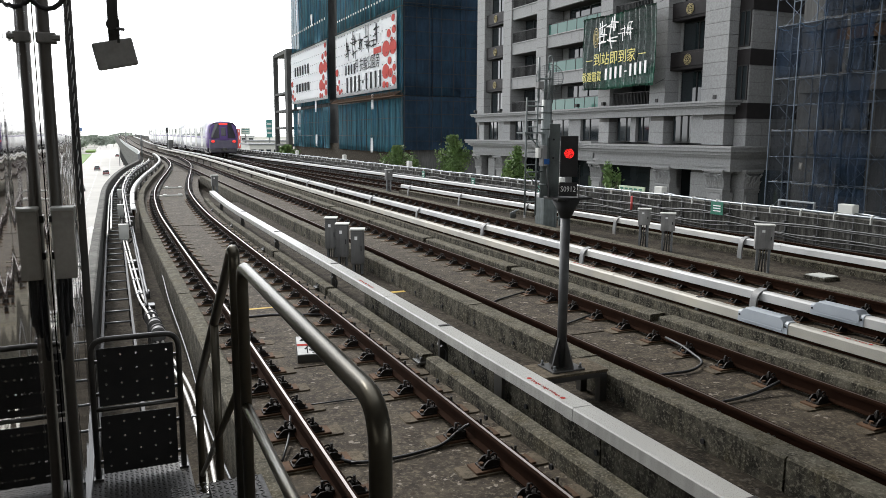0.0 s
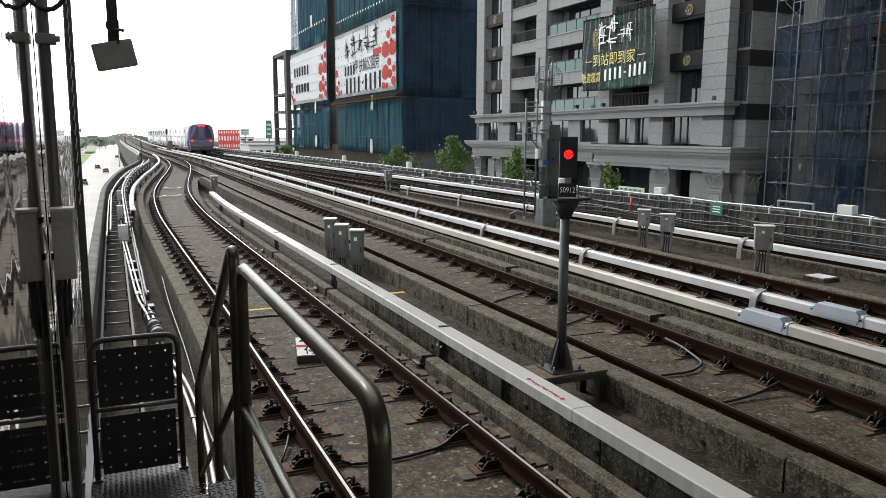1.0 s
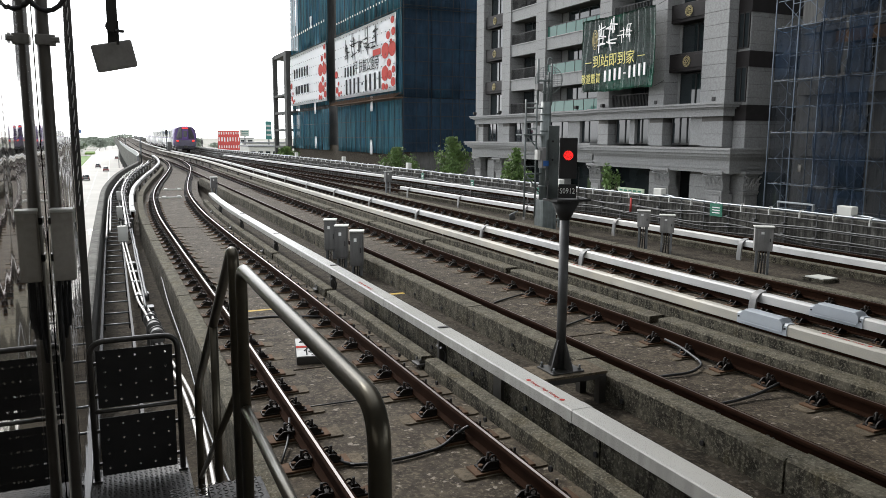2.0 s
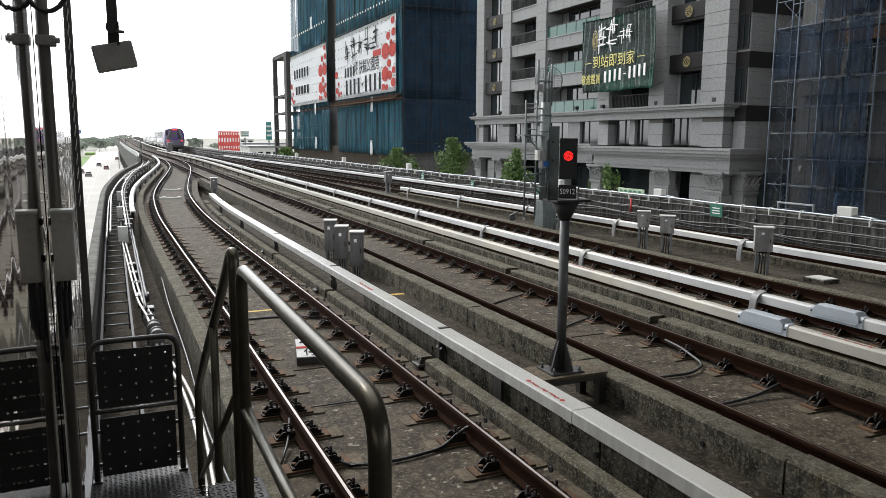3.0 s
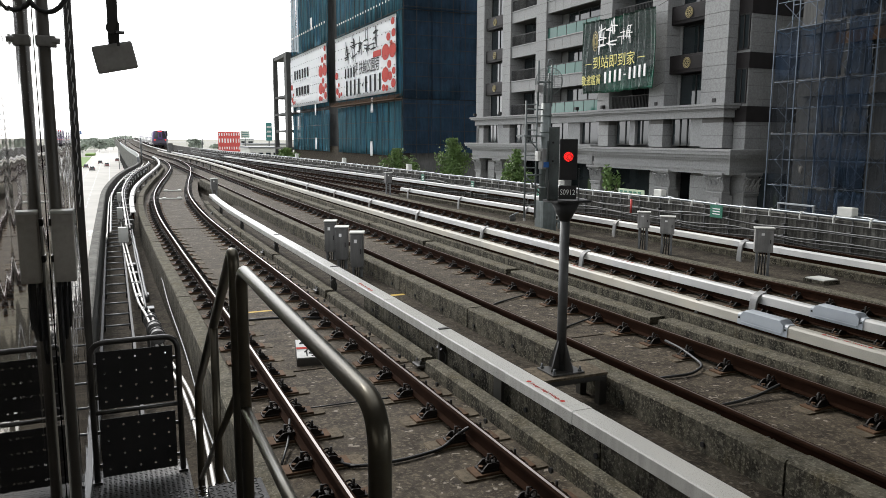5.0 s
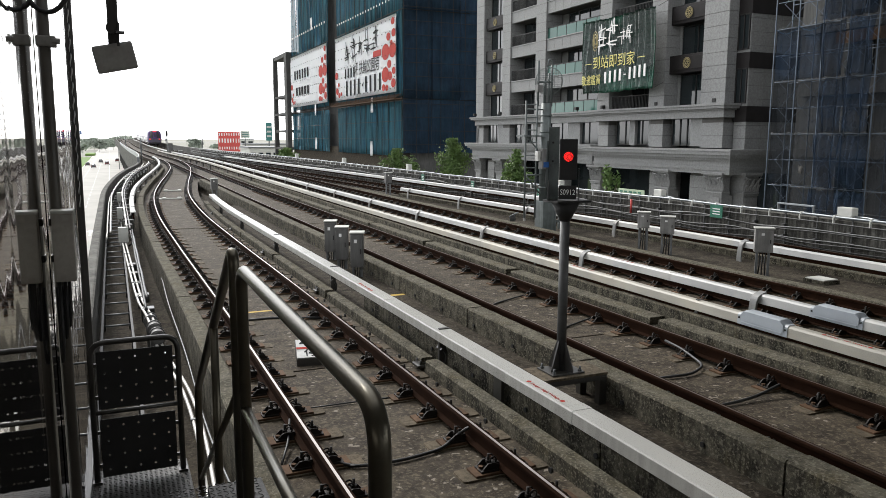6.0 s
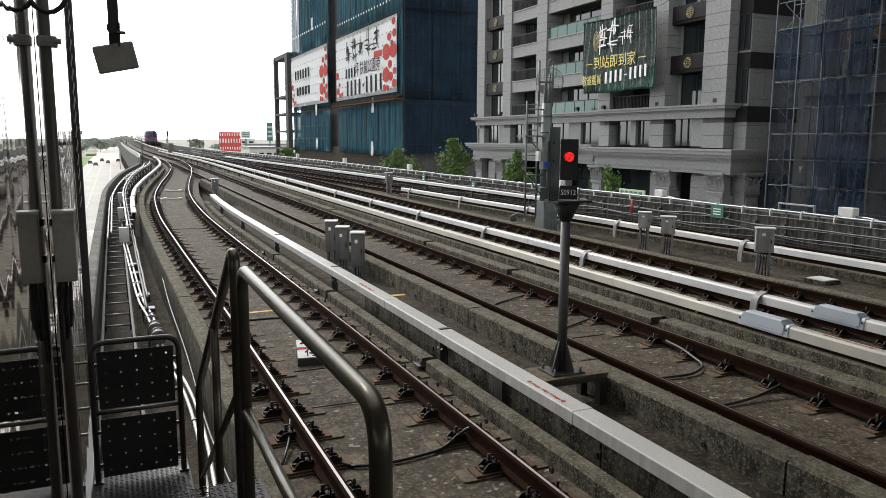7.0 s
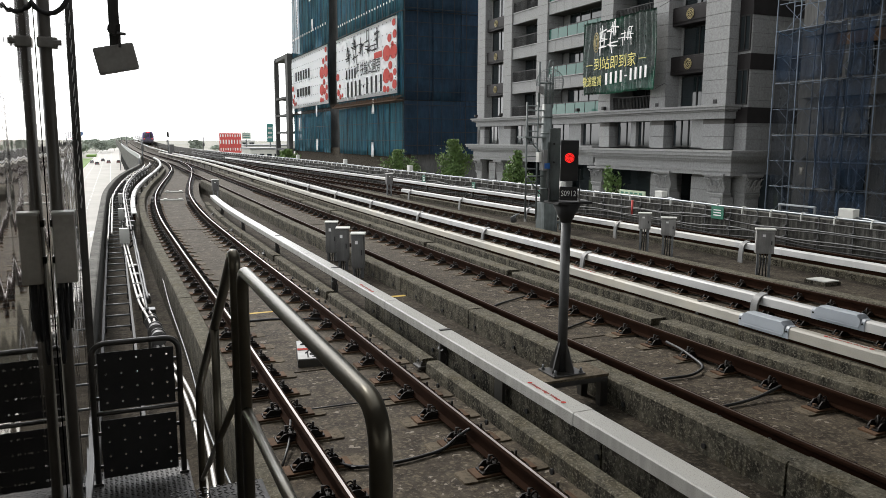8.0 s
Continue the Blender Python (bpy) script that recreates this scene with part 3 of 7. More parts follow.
def track_beds():
    """Slabs under the tracks, raised above the troughs between them."""
    for line, y1, far in ((track_a, 84, 1.02), (track_b, 420, 1.2), (track_c, 420, 1.2), (track_d, 86, 1.2)):
        bed = thing("track_slab", "stained concrete slab under the rails, cast in lengths", "track slab", kind="structure")
        y, k = -28.0, 0
        while y < y1:
            end = min(y1, y + (5.3 if y < 80 else 40))
            lift = 0.004 * ((k * 5) % 3 - 1)
            part("slab_panel", between(bmesh.new(), beside(line, -1.25), beside(line, 1.25), y + 0.012, end - 0.012, -0.22 + lift, 0.56, 1.0), M["slab"], bed)
            y, k = end, k + 1
    bm = bmesh.new()
    between(bm, beside(track_a, 1.6), beside(track_b, -1.0), -28, 33, -0.29, 0.4)
    between(bm, beside(track_a, 1.0), beside(track_a, 1.6), -28, 33, -0.42, 0.3)
    between(bm, beside(track_b, 1.0), beside(track_c, -1.0), -28, 420, -0.36, 0.4)
    between(bm, beside(track_c, 1.0), beside(track_d, -1.0), -28, 50, -0.15, 0.5)
    between(bm, beside(track_d, 1.0), beside(edge_right, -0.05), -28, 84, -0.40, 0.4)
    solid("trough_floor", bm, M["trough"], "grimy concrete channel floor between the tracks", "channel floor", kind="structure")


def kerbs():
    """Low concrete walls beside the tracks, cast in lengths with joints and notches."""
    rows = ((track_a, -1.38, -1.16, 0.06, -0.75, -5, 62, 3.6, None), (track_a, 1.19, 1.37, -0.055, -0.4, -5.4, 33, 4.6, 0.5),
            (track_b, -1.31, -1.02, 0.03, -0.4, -5, 47, 3.1, None), (track_b, 1.08, 1.38, 0.0, -0.4, -5, 60, 4.6, 0.66),
            (track_a, 1.55, 1.70, 0.12, -0.4, -5, 11.97, 5.1, None), (track_b, 1.47, 1.64, 0.12, -0.4, -5, 45, 5.1, None),
            (track_c, 0.95, 1.25, -0.02, -0.4, -5, 38, 5.2, None), (track_d, -1.35, -1.15, 0.0, -0.4, 2, 34, 5.2, None))
    for line, a, b, top, low, y0, y1, length, gap in rows:
        wall = thing("kerb_wall", "weathered low concrete wall beside the track", "kerb wall", kind="structure")
        y, k = y0, 0
        while y < y1:
            end = min(y1, y + length)
            bm = bmesh.new()
            sweep(bm, line, rect(a, b, low, top + 0.006 * ((k * 7) % 3 - 1), 0.02), y + (0.012 if not gap else gap * 0.28), end - 0.012, 0.8)
            if gap:
                sweep(bm, line, rect(a + 0.02, b - 0.01, low, top - 0.12, 0.02), y - 0.2, y + gap * 0.28 + 0.02, 0.4)
            part("kerb_block", bm, M["kerb"], wall)
            y, k = end, k + 1


# ---- rails and their fastenings ----
RAIL = [(-0.065, -0.172), (0.065, -0.172), (0.065, -0.162), (0.012, -0.145), (0.009, -0.05), (0.034, -0.04), (0.036, -0.012), (0.028, -0.002),
        (-0.028, -0.002), (-0.036, -0.012), (-0.034, -0.04), (-0.009, -0.05), (-0.012, -0.145), (-0.065, -0.162)]
HEAD = [(-0.012, -0.012), (0.012, -0.012), (0.012, 0.0), (-0.012, 0.0)]


def fastening():
    """A rail seat: rusty plate, rounded grout pad, and one ribbed cast clip with its bolts and spring loop."""
    plate = mesh_of(box(bmesh.new(), -0.30, 0.30, -0.1, 0.1, -0.212, -0.188, 0.005), "base_plate", M["pad"])
    bm = bmesh.new()
    box(bm, 0.06, 0.235, -0.075, 0.075, -0.19, -0.17, 0.006)
    for y in (-0.062, 0.05):
        rib = [bm.verts.new((x, y + d, z)) for d in (0, 0.014) for x, z in ((0.06, -0.172), (0.215, -0.172), (0.205, -0.15), (0.165, -0.112), (0.11, -0.108), (0.06, -0.128))]
        for f in ((0, 1, 2, 3, 4, 5), (11, 10, 9, 8, 7, 6), (0, 6, 7, 1), (1, 7, 8, 2), (2, 8, 9, 3), (3, 9, 10, 4), (4, 10, 11, 5), (5, 11, 6, 0)):
            bm.faces.new([rib[i] for i in f])
    box(bm, 0.04, 0.11, -0.04, 0.04, -0.155, -0.118, 0.008)
    rod(bm, (0.135, 0, -0.17), (0.135, 0, -0.045), 0.013, 8)
    rod(bm, (0.135, 0, -0.125), (0.135, 0, -0.1), 0.026, 6)
    for y in (-0.03, 0.03):
        tube(bm, [(0.1 + 0.03 * math.cos(q), y, -0.1 + 0.034 * math.sin(q)) for q in [-0.6 + i * 4.4 / 7 for i in range(8)]], 0.008, 5)
    clip = mesh_of(bm, "rail_clip", M["clip"])
    bolt = bmesh.new()
    rod(bolt, (0.205, -0.005, -0.19), (0.205, -0.005, -0.15), 0.024, 6)
    rod(bolt, (0.205, -0.005, -0.19), (0.205, -0.005, -0.172), 0.034, 10)
    bolt = mesh_of(bolt, "anchor_bolt", M["pad"])
    pad = bmesh.new()
    rim = [(sx * 0.39 + 0.035 * math.cos(q), sy * 0.085 + 0.035 * math.sin(q)) for sx, sy, q0 in ((1, 1, 0), (-1, 1, 1), (-1, -1, 2), (1, -1, 3)) for q in [(q0 + k / 3) * math.pi / 2 for k in range(4)]]
    low, top = [pad.verts.new((x * 1.02, y * 1.04, -0.232)) for x, y in rim], [pad.verts.new((x, y, -0.208)) for x, y in rim]
    pad.faces.new(top), pad.faces.new(low[::-1])
    for i in range(len(rim)):
        pad.faces.new((low[i], low[(i + 1) % len(rim)], top[(i + 1) % len(rim)], top[i]))
    return plate, clip, mesh_of(pad, "grout_pad", M["grout"]), bolt


def running_rails():
    plate, clip, pad, bolt = fastening()
    for line, y1, head, near in ((track_a, 88, "rail_head", 34), (track_b, 420, "rail_worn", 40), (track_c, 420, "rail_worn", 30), (track_d, 84, "rail_worn", 0)):
        for side in (-0.7525, 0.7525):
            own = beside(line, side)
            rail = thing("running_rail", "brown rusty steel rail with a worn bright head", "rail", group="running rails")
            part("rail_web", sweep(bmesh.new(), own, RAIL, -28, y1, 0.8), M["rail_side"], rail)
            part("rail_head", sweep(bmesh.new(), own, HEAD, -28, y1, 0.8), M[head], rail, "shiny worn rail head")
            y, rest = 2.1, bmesh.new()
            while y < min(y1, 110):
                slope = (own(y + 0.3) - own(y - 0.3)) / 0.6
                m = pose(own(y), y, grade(y), 0, 0, -math.degrees(math.atan(slope)))
                if y < near:
                    again("base_plate", plate, rail, m, "rusty base plate")
                    if y < 26:
                        again("grout_pad", pad, rail, m, "dark grout pad")
                    again("rail_clip", clip, rail, m, "black cast clip")
                    again("rail_clip", clip, rail, m @ pose(0, 0, 0, 0, 0, 180), "black cast clip")
                    if y < 14:
                        again("anchor_bolt", bolt, rail, m, "rusty hexagon bolt")
                        again("anchor_bolt", bolt, rail, m @ pose(0, 0, 0, 0, 0, 180), "rusty hexagon bolt")
                else:
                    for s in (-0.13, 0.13):
                        bmesh.ops.create_cube(rest, size=1, matrix=m @ Matrix.Translation((s, 0, -0.16)) @ Matrix.Diagonal((0.12, 0.14, 0.1, 1)))
                y += 0.693
            tagged(part("far_clip", rest, M["clip"], rail), "rows of small dark clips", kind="stuff")


# ---- third rails under their covers ----
COVER = [(-0.083, 0.18), (-0.072, 0.18), (-0.066, 0.28), (0.066, 0.28), (0.072, 0.18), (0.083, 0.18), (0.077, 0.3), (0.05, 0.325), (-0.05, 0.325), (-0.077, 0.3)]

WIDE_COVER = [(-0.112, 0.155), (-0.102, 0.155), (-0.098, 0.25), (0.098, 0.25), (0.102, 0.155), (0.112, 0.155), (0.11, 0.262), (0.1, 0.276), (-0.1, 0.276), (-0.11, 0.262)]


def strap(bm, pts, y, wide, thick):
    """A flat band bent in the plane across the track."""
    pts = [Vector((p[0], 0, p[1])) for p in pts]
    rings = []
    for i, p in enumerate(pts):
        d = (pts[min(i + 1, len(pts) - 1)] - pts[max(i - 1, 0)]).normalized()
        n = Vector((-d.z, 0, d.x)) * thick / 2
        rings.append([bm.verts.new(q) for q in (p + n + Vector((0, y - wide / 2, 0)), p + n + Vector((0, y + wide / 2, 0)), p - n + Vector((0, y + wide / 2, 0)), p - n + Vector((0, y - wide / 2, 0)))])
    for a, b in zip(rings, rings[1:]):
        for i in range(4):
            bm.faces.new((a[i], a[(i + 1) % 4], b[(i + 1) % 4], b[i]))
    bm.faces.new(rings[0]), bm.faces.new(rings[-1][::-1])
    return bm


def third_rail(line, off, y0, y1, material, length, side, label, boxes=(), arm=False, shape=COVER, foot=0.36, first=3.8, pitch=4.7):
    own = beside(line, off)
    rail = thing("third_rail", label, "third rail", group="third rails")
    part("conductor", sweep(bmesh.new(), own, [(-0.025, 0.09), (0.025, 0.09), (0.025, 0.2), (-0.025, 0.2)], y0, y1, 1.0), M["rail_side"], rail, "rusty conductor rail")
    y = y0
    while y < y1 - 0.1:
        end = min(y1, y + length)
        part("cover", sweep(bmesh.new(), own, shape, y + 0.004, end - 0.004, 0.9), M[material], rail)
        if end < y1:
            part("cover_joint", sweep(bmesh.new(), own, [(a * 1.03, 0.21 + (u - 0.21) * 1.05) for a, u in shape], end - 0.07, end + 0.07, 0.07), M[material], rail)
        y = end
    y = y0 + (first - y0) % pitch
    while y < min(y1, 90):
        c, z = own(y), grade(y)
        bm = bmesh.new()
        wide = foot < 0.3
        if arm:
            pts = rounded([(c - 0.02, z - 0.40), (c - 0.16, z - 0.36), (c - 0.18, z - 0.05), (c - 0.14, z + 0.29), (c + 0.04, z + 0.345)], 0.1)
            strap(bm, pts, y, 0.13, 0.035)
        else:
            reach = 0.28 if wide else foot
            pts = rounded([(c - reach - 0.06, z - 0.13), (c - reach * 0.7, z - 0.14), (c - reach * 0.45, z - 0.26), (c + 0.03, z - 0.2), (c + 0.05, z - 0.03), (c - 0.04, z + 0.03)], 0.07)
            strap(bm, pts, y, 0.15, 0.03)
            box(bm, c - reach - 0.1, c - reach * 0.55, y - 0.11, y + 0.11, z - 0.18, z - 0.145, 0.01)
            for dy in (-0.06, 0.06):
                rod(bm, (c - reach - 0.04, y + dy, z - 0.15), (c - reach - 0.04, y + dy, z - 0.09), 0.016, 8)
            rod(bm, (c - 0.01, y, z - 0.40), (c - 0.01, y, z - 0.18), 0.05, 10)
            box(bm, c - 0.05, c + 0.05, y - 0.03, y + 0.03, z - 0.2, z + 0.16, 0.008)
        part("bracket", bm, M["bracket" if arm else "dark_steel"], rail, "curved pale support arm" if arm else "curved dark support bracket")
        if not arm:
            w, h = (0.112, 0.276) if wide else (0.08, 0.325)
            hoop = rounded([(c - w * 0.45, z + h + 0.006), (c + w * 0.9, z + h + 0.006), (c + w + 0.006, z + h - 0.02), (c + w + 0.012, z + 0.2)], 0.015)
            part("hoop", strap(bmesh.new(), hoop, y, 0.05, 0.012), M["dark_steel"], rail, "thin dark hoop over the cover")
        y += pitch
    for yb in boxes:
        sleeve = part("splice_cover", sweep(bmesh.new(), own, [(a * 1.1, 0.21 + (u - 0.21) * 1.08) for a, u in COVER], yb - 0.42, yb + 0.42, 0.28), M["splice"], rail, "blue-grey raised splice cover")
        bm, rings = bmesh.new(), []
        for y, k in ((yb - 0.36, 0.0), (yb - 0.3, 1.0), (yb + 0.3, 1.0), (yb + 0.36, 0.0)):
            rings.append([bm.verts.new((own(yb) + a, y, u + k * 0.05 * (u > 0.3))) for a, u in ((-0.1, 0.24), (-0.098, 0.322), (-0.06, 0.336), (0.06, 0.336), (0.098, 0.322), (0.1, 0.24))])
        for a, d in zip(rings, rings[1:]):
            for i in range(6):
                bm.faces.new((a[i], a[(i + 1) % 6], d[(i + 1) % 6], d[i]))
        bm.faces.new(rings[0]), bm.faces.new(rings[-1][::-1])
        part("raised_lid", bm, M["splice"], sleeve)
        part("side_rib", box(bmesh.new(), own(yb) - 0.106, own(yb) - 0.094, yb - 0.34, yb + 0.34, 0.205, 0.222, 0.003), M["splice"], sleeve)
        for d in (-0.39, 0.39):
            part("screw", rod(bmesh.new(), (own(yb) - 0.1, yb + d, 0.27), (own(yb) - 0.085, yb + d, 0.27), 0.013, 10), M["black"], sleeve, "dark screw head")


land()
deck()
track_beds()
kerbs()
running_rails()
third_rail(track_a, 1.505, -20, 32.5, "cover_worn", 5.1, -1, "long worn pale grey cover over a live rail", shape=WIDE_COVER, foot=0.12, first=3.49, pitch=5.1)
third_rail(track_b, 1.58, -20, 120, "cover_cream", 5.1, 1, "long cream cover over a live rail", (7.22,))
third_rail(track_c, -1.60, -20, 300, "cover", 5.1, -1, "long white cover over a live rail", (7.1,), arm=True)
third_rail(track_d, -1.60, 2, 33, "cover", 5.1, -1, "white cover over a live rail between tracks", arm=True)
third_rail(track_d, 1.5, 26, 84, "cover", 5.1, 1, "white cover over the outer live rail")


# ---- buildings beyond the viaduct ----
def apartment():
    """A beige stone-clad apartment block: pilasters, bays of balconies, cornices and a column base."""
    b = thing("apartment_building", "beige stone-clad apartment block with balconies and cornices", "building")
    X, STOREY, FIRST, FLOORS = 35.5, 3.22, 4.85, 6
    top = FIRST + STOREY * FLOORS
    part("core_wall", box(bmesh.new(), X + 1.75, X + 16, 34.95, 71.8, GROUND, top + 3), M["stone"], b, "plain stone wall behind the balconies")
    part("side_wall", box(bmesh.new(), X + 0.1, X + 16, 71.4, 71.9, GROUND, top + 3), M["stone"], b)
    # upright pilasters, in courses of stone
    def pilaster(y0, y1, x0, x1, z0, z1):
        core = part("pilaster", box(bmesh.new(), x0 + 0.03, x1, y0 + 0.03, y1 - 0.03, z0, z1), M["stone_joint"], b, "stone pilaster with dark joints")
        block = mesh_of(box(bmesh.new(), x0, x1 - 0.1, y0, y1, 0.012, 0.79, 0.01), "stone_block", M["stone"])
        for k in range(int((z1 - z0 + 0.3) / 0.8)):
            again("stone_block", block, core, Matrix.Translation((0, 0, z0 + 0.8 * k)))
    for y0, y1, out in ((70.2, 71.9, 0.0), (64.6, 66.2, 0.0), (58.2, 59.9, 0.0), (48.0, 49.5, -0.5), (41.5, 43.1, -0.7), (35.9, 38.0, -0.7)):
        pilaster(y0, y1, X + out, X + 1.75, 4.9, top)
        pilaster(y0 + 0.1, y1 - 0.1, X + out + 0.1, X + 1.75, 2.2, 4.2)
    # bays: y0, y1, kind, how far it stands out
    bays = ((66.2, 70.2, "medallion", 0.0), (59.9, 64.6, "rail", 0.0), (49.5, 58.2, "glass", 0.0), (43.1, 48.0, "rail", -0.4), (38.0, 41.5, "medallion", -0.6), (34.9, 35.9, "black", 0.1))
    for y0, y1, kind, out in bays:
        for k in range(FLOORS):
            z = FIRST + STOREY * k
            face = X + out
            if kind in ("rail", "glass"):
                low = z - 0.95 if k else z - 0.3
                slab = part("balcony_slab", box(bmesh.new(), face + 0.16, X + 1.75, y0, y1, low + 0.01, z + 0.06), M["stone_joint"], b, "balcony front clad in stone slabs")
                part("coping", box(bmesh.new(), face + 0.06, face + 0.5, y0, y1, z + 0.02, z + 0.12, 0.02), M["stone"], slab)
                n = max(2, round((y1 - y0) / 1.25))
                block = mesh_of(box(bmesh.new(), face + 0.12, face + 0.4, 0.008, (y1 - y0) / n - 0.008, low, z + 0.015, 0.008), "stone_block", M["stone"])
                for i in range(n):
                    again("stone_block", block, slab, Matrix.Translation((0, y0 + (y1 - y0) * i / n, 0)))
                rail = part("balcony_rail", box(bmesh.new(), face + 0.2, face + 0.26, y0, y1, z + 1.02, z + 1.08), M["black"], b, "thin black balcony rail")
                count = int((y1 - y0) / (0.16 if kind == "rail" else 1.45))
                for i in range(count + 1):
                    y = y0 + (y1 - y0) * i / count
                    part("baluster", box(bmesh.new(), face + 0.21, face + 0.25, y - 0.015, y + 0.015, z + 0.1, z + 1.03), M["black"], rail)
                if kind == "glass":
                    for i in range(count):
                        a = y0 + (y1 - y0) * i / count
                        part("glass_panel", box(bmesh.new(), face + 0.22, face + 0.24, a + 0.05, a + (y1 - y0) / count - 0.05, z + 0.14, z + 1.0), M["glass_green"], rail, "green tinted glass panel")
            elif kind == "medallion":
                bm = box(bmesh.new(), face + 0.25, X + 1.75, y0, y1, z - 0.95 if k else z - 0.1, z + 0.25 if k else z + 0.05, 0.03)
                if k:
                    box(bm, face + 0.2, face + 0.4, y0 + 0.2, y1 - 0.2, z - 0.75, z + 0.1, 0.02)
                panel = part("dark_panel", bm, M["stone_dark"], b, "dark polished stone panel")
                if k:
                    bm = bmesh.new()
                    hub = Vector((face + 0.17, (y0 + y1) / 2, z - 0.32))
                    for r, o, c in [(0.34, 0, 0), (0.27, 0, 0), (0.08, 0, 0)] + [(0.075, 0.17 * math.cos(q), 0.17 * math.sin(q)) for q in [i * math.pi / 4 for i in range(8)]]:
                        tube(bm, [hub + Vector((0, o + r * math.cos(q), c + r * math.sin(q))) for q in [i * math.pi / 8 for i in range(17)]], 0.017 if r > 0.1 else 0.013, 5)
                    part("medallion", bm, M["brass"], panel, "round openwork brass rosette")
            else:
                part("black_band", box(bmesh.new(), X + 0.06, X + 6, y0 - 0.05, y1, z - 1.03, z - 0.08), M["stone_dark"], b, "black stone band round the corner")
            # window behind
            deep = X + 0.75 + out * 0.5 if kind == "medallion" else X + 1.45 if kind != "black" else X + 0.05
            a0, a1 = (y0 + 0.25, y1 - 0.25) if kind in ("rail", "medallion") else (y0 + 1.2, y1 - 1.4) if kind == "glass" else (y0 + 0.12, y1 - 0.05)
            win = part("window", box(bmesh.new(), deep + 0.06, deep + 0.3, a0, a1, z + 0.1, z + 2.2), M["window"], b, "dark reflecting window")
            panes = max(2, int((a1 - a0) / 1.3))
            fr = bmesh.new()
            for i in range(panes + 1):
                y = a0 + (a1 - a0) * i / panes
                box(fr, deep, deep + 0.08, y - 0.035, y + 0.035, z + 0.1, z + 2.2)
            box(fr, deep, deep + 0.08, a0, a1, z + 2.14, z + 2.22), box(fr, deep, deep + 0.08, a0, a1, z + 0.08, z + 0.16)
            part("window_frame", fr, M["black"], win)
            if kind == "medallion":
                part("reveal", box(bmesh.new(), deep, X + 1.75, y0, y0 + 0.28, z + 0.05, z + 2.3), M["stone"], b)
                part("reveal", box(bmesh.new(), deep, X + 1.75, y1 - 0.28, y1, z + 0.05, z + 2.3), M["stone"], b)
        # mezzanine windows
        if kind != "black":
            at = X + out + 0.5
            win = part("window", box(bmesh.new(), at + 0.05, at + 0.3, y0 + 0.5, y1 - 0.3, 2.3, 4.2), M["window"], b, "dark reflecting window")
            fr = bmesh.new()
            for y in (y0 + 0.5, y0 + 0.5 + (y1 - y0) * 0.22, (y0 + y1) / 2, y1 - 0.3 - (y1 - y0) * 0.22, y1 - 0.3):
                box(fr, at, at + 0.07, y - 0.04, y + 0.04, 2.3, 4.2)
            box(fr, at, at + 0.07, y0 + 0.5, y1 - 0.3, 4.08, 4.18), box(fr, at, at + 0.07, y0 + 0.5, y1 - 0.3, 2.3, 2.38)
            part("window_frame", fr, M["black"], win)
            half = 0.9 if kind == "glass" else 0.3
            if kind != "medallion":
                part("reveal", box(bmesh.new(), X + out + 0.3, X + 1.6, (y0 + y1) / 2 - half, (y0 + y1) / 2 + half, 2.3, 4.2), M["stone"], b)
            part("reveal", box(bmesh.new(), X + out + 0.2, X + 1.6, y0, y0 + 1.1 if kind == "medallion" else y0 + 0.5, 2.3, 4.2), M["stone"], b)
    # cornices in stepped mouldings
    def cornice(name, y0, y1, x0, z0, steps, deep=0.0):
        bm = bmesh.new()
        edge = [(0.0, 0.0)] + [p for out, a, c in steps for p in ((out, a), (out, c))]
        rings = [[bm.verts.new((X + 1.75 + deep if x is None else x - o, y + s * o, z0 + u)) for o, u in edge] for x, y, s in ((None, y0, -1), (x0, y0, -1), (x0, y1, 1), (None, y1, 1))]
        for a, c in zip(rings, rings[1:]):
            for i in range(len(edge) - 1):
                bm.faces.new((a[i], a[i + 1], c[i + 1], c[i]))
        for i in (0, -1):
            bm.faces.new([r[i] for r in rings])
        bm.faces.new(rings[0]), bm.faces.new(rings[-1])
        part(name, bm, M["stone"], b, "moulded stone cornice")
    for y0, y1, out in ((50.2, 71.9, -0.1), (35.75, 49.2, -0.85)):
        cornice("upper_cornice", y0, y1, X + out, 4.1, ((0.0, 0.0, 0.45), (0.12, 0.45, 0.55), (0.35, 0.55, 0.72), (0.45, 0.72, 0.84)))
    for y0, y1, out, z in ((50.2, 72.0, -0.3, 0.75), (34.75, 48.8, -1.1, 0.6)):
        cornice("lower_cornice", y0, y1, X + out, z, ((0.0, 0.0, 0.25), (0.08, 0.25, 0.42), (0.02, 0.42, 0.85), (0.2, 0.85, 1.0), (0.42, 1.0, 1.2), (0.62, 1.2, 1.42), (0.7, 1.42, 1.55)), 3.0 if y0 < 40 else 0.0)
    # the end wall in courses of stone slabs
    end = part("end_wall", box(bmesh.new(), X + 0.18, X + 6, 34.93, 35.9, GROUND, top), M["stone_joint"], b, "end wall clad in stone slabs")
    slab = mesh_of(box(bmesh.new(), 0.008, 1.24, 34.9, 35.0, 0.008, 0.79, 0.006), "stone_block", M["stone"])
    edge_slab = mesh_of(box(bmesh.new(), X + 0.14, X + 0.3, 34.91, 35.88, 0.008, 0.79, 0.006), "stone_block", M["stone"])
    for j in range(27):
        z = -2.0 + 0.8 * j
        again("stone_block", edge_slab, end, Matrix.Translation((0, 0, z)))
        for i in range(4):
            again("stone_block", slab, end, Matrix.Translation((X + 0.16 + 1.25 * i, 0, z)))
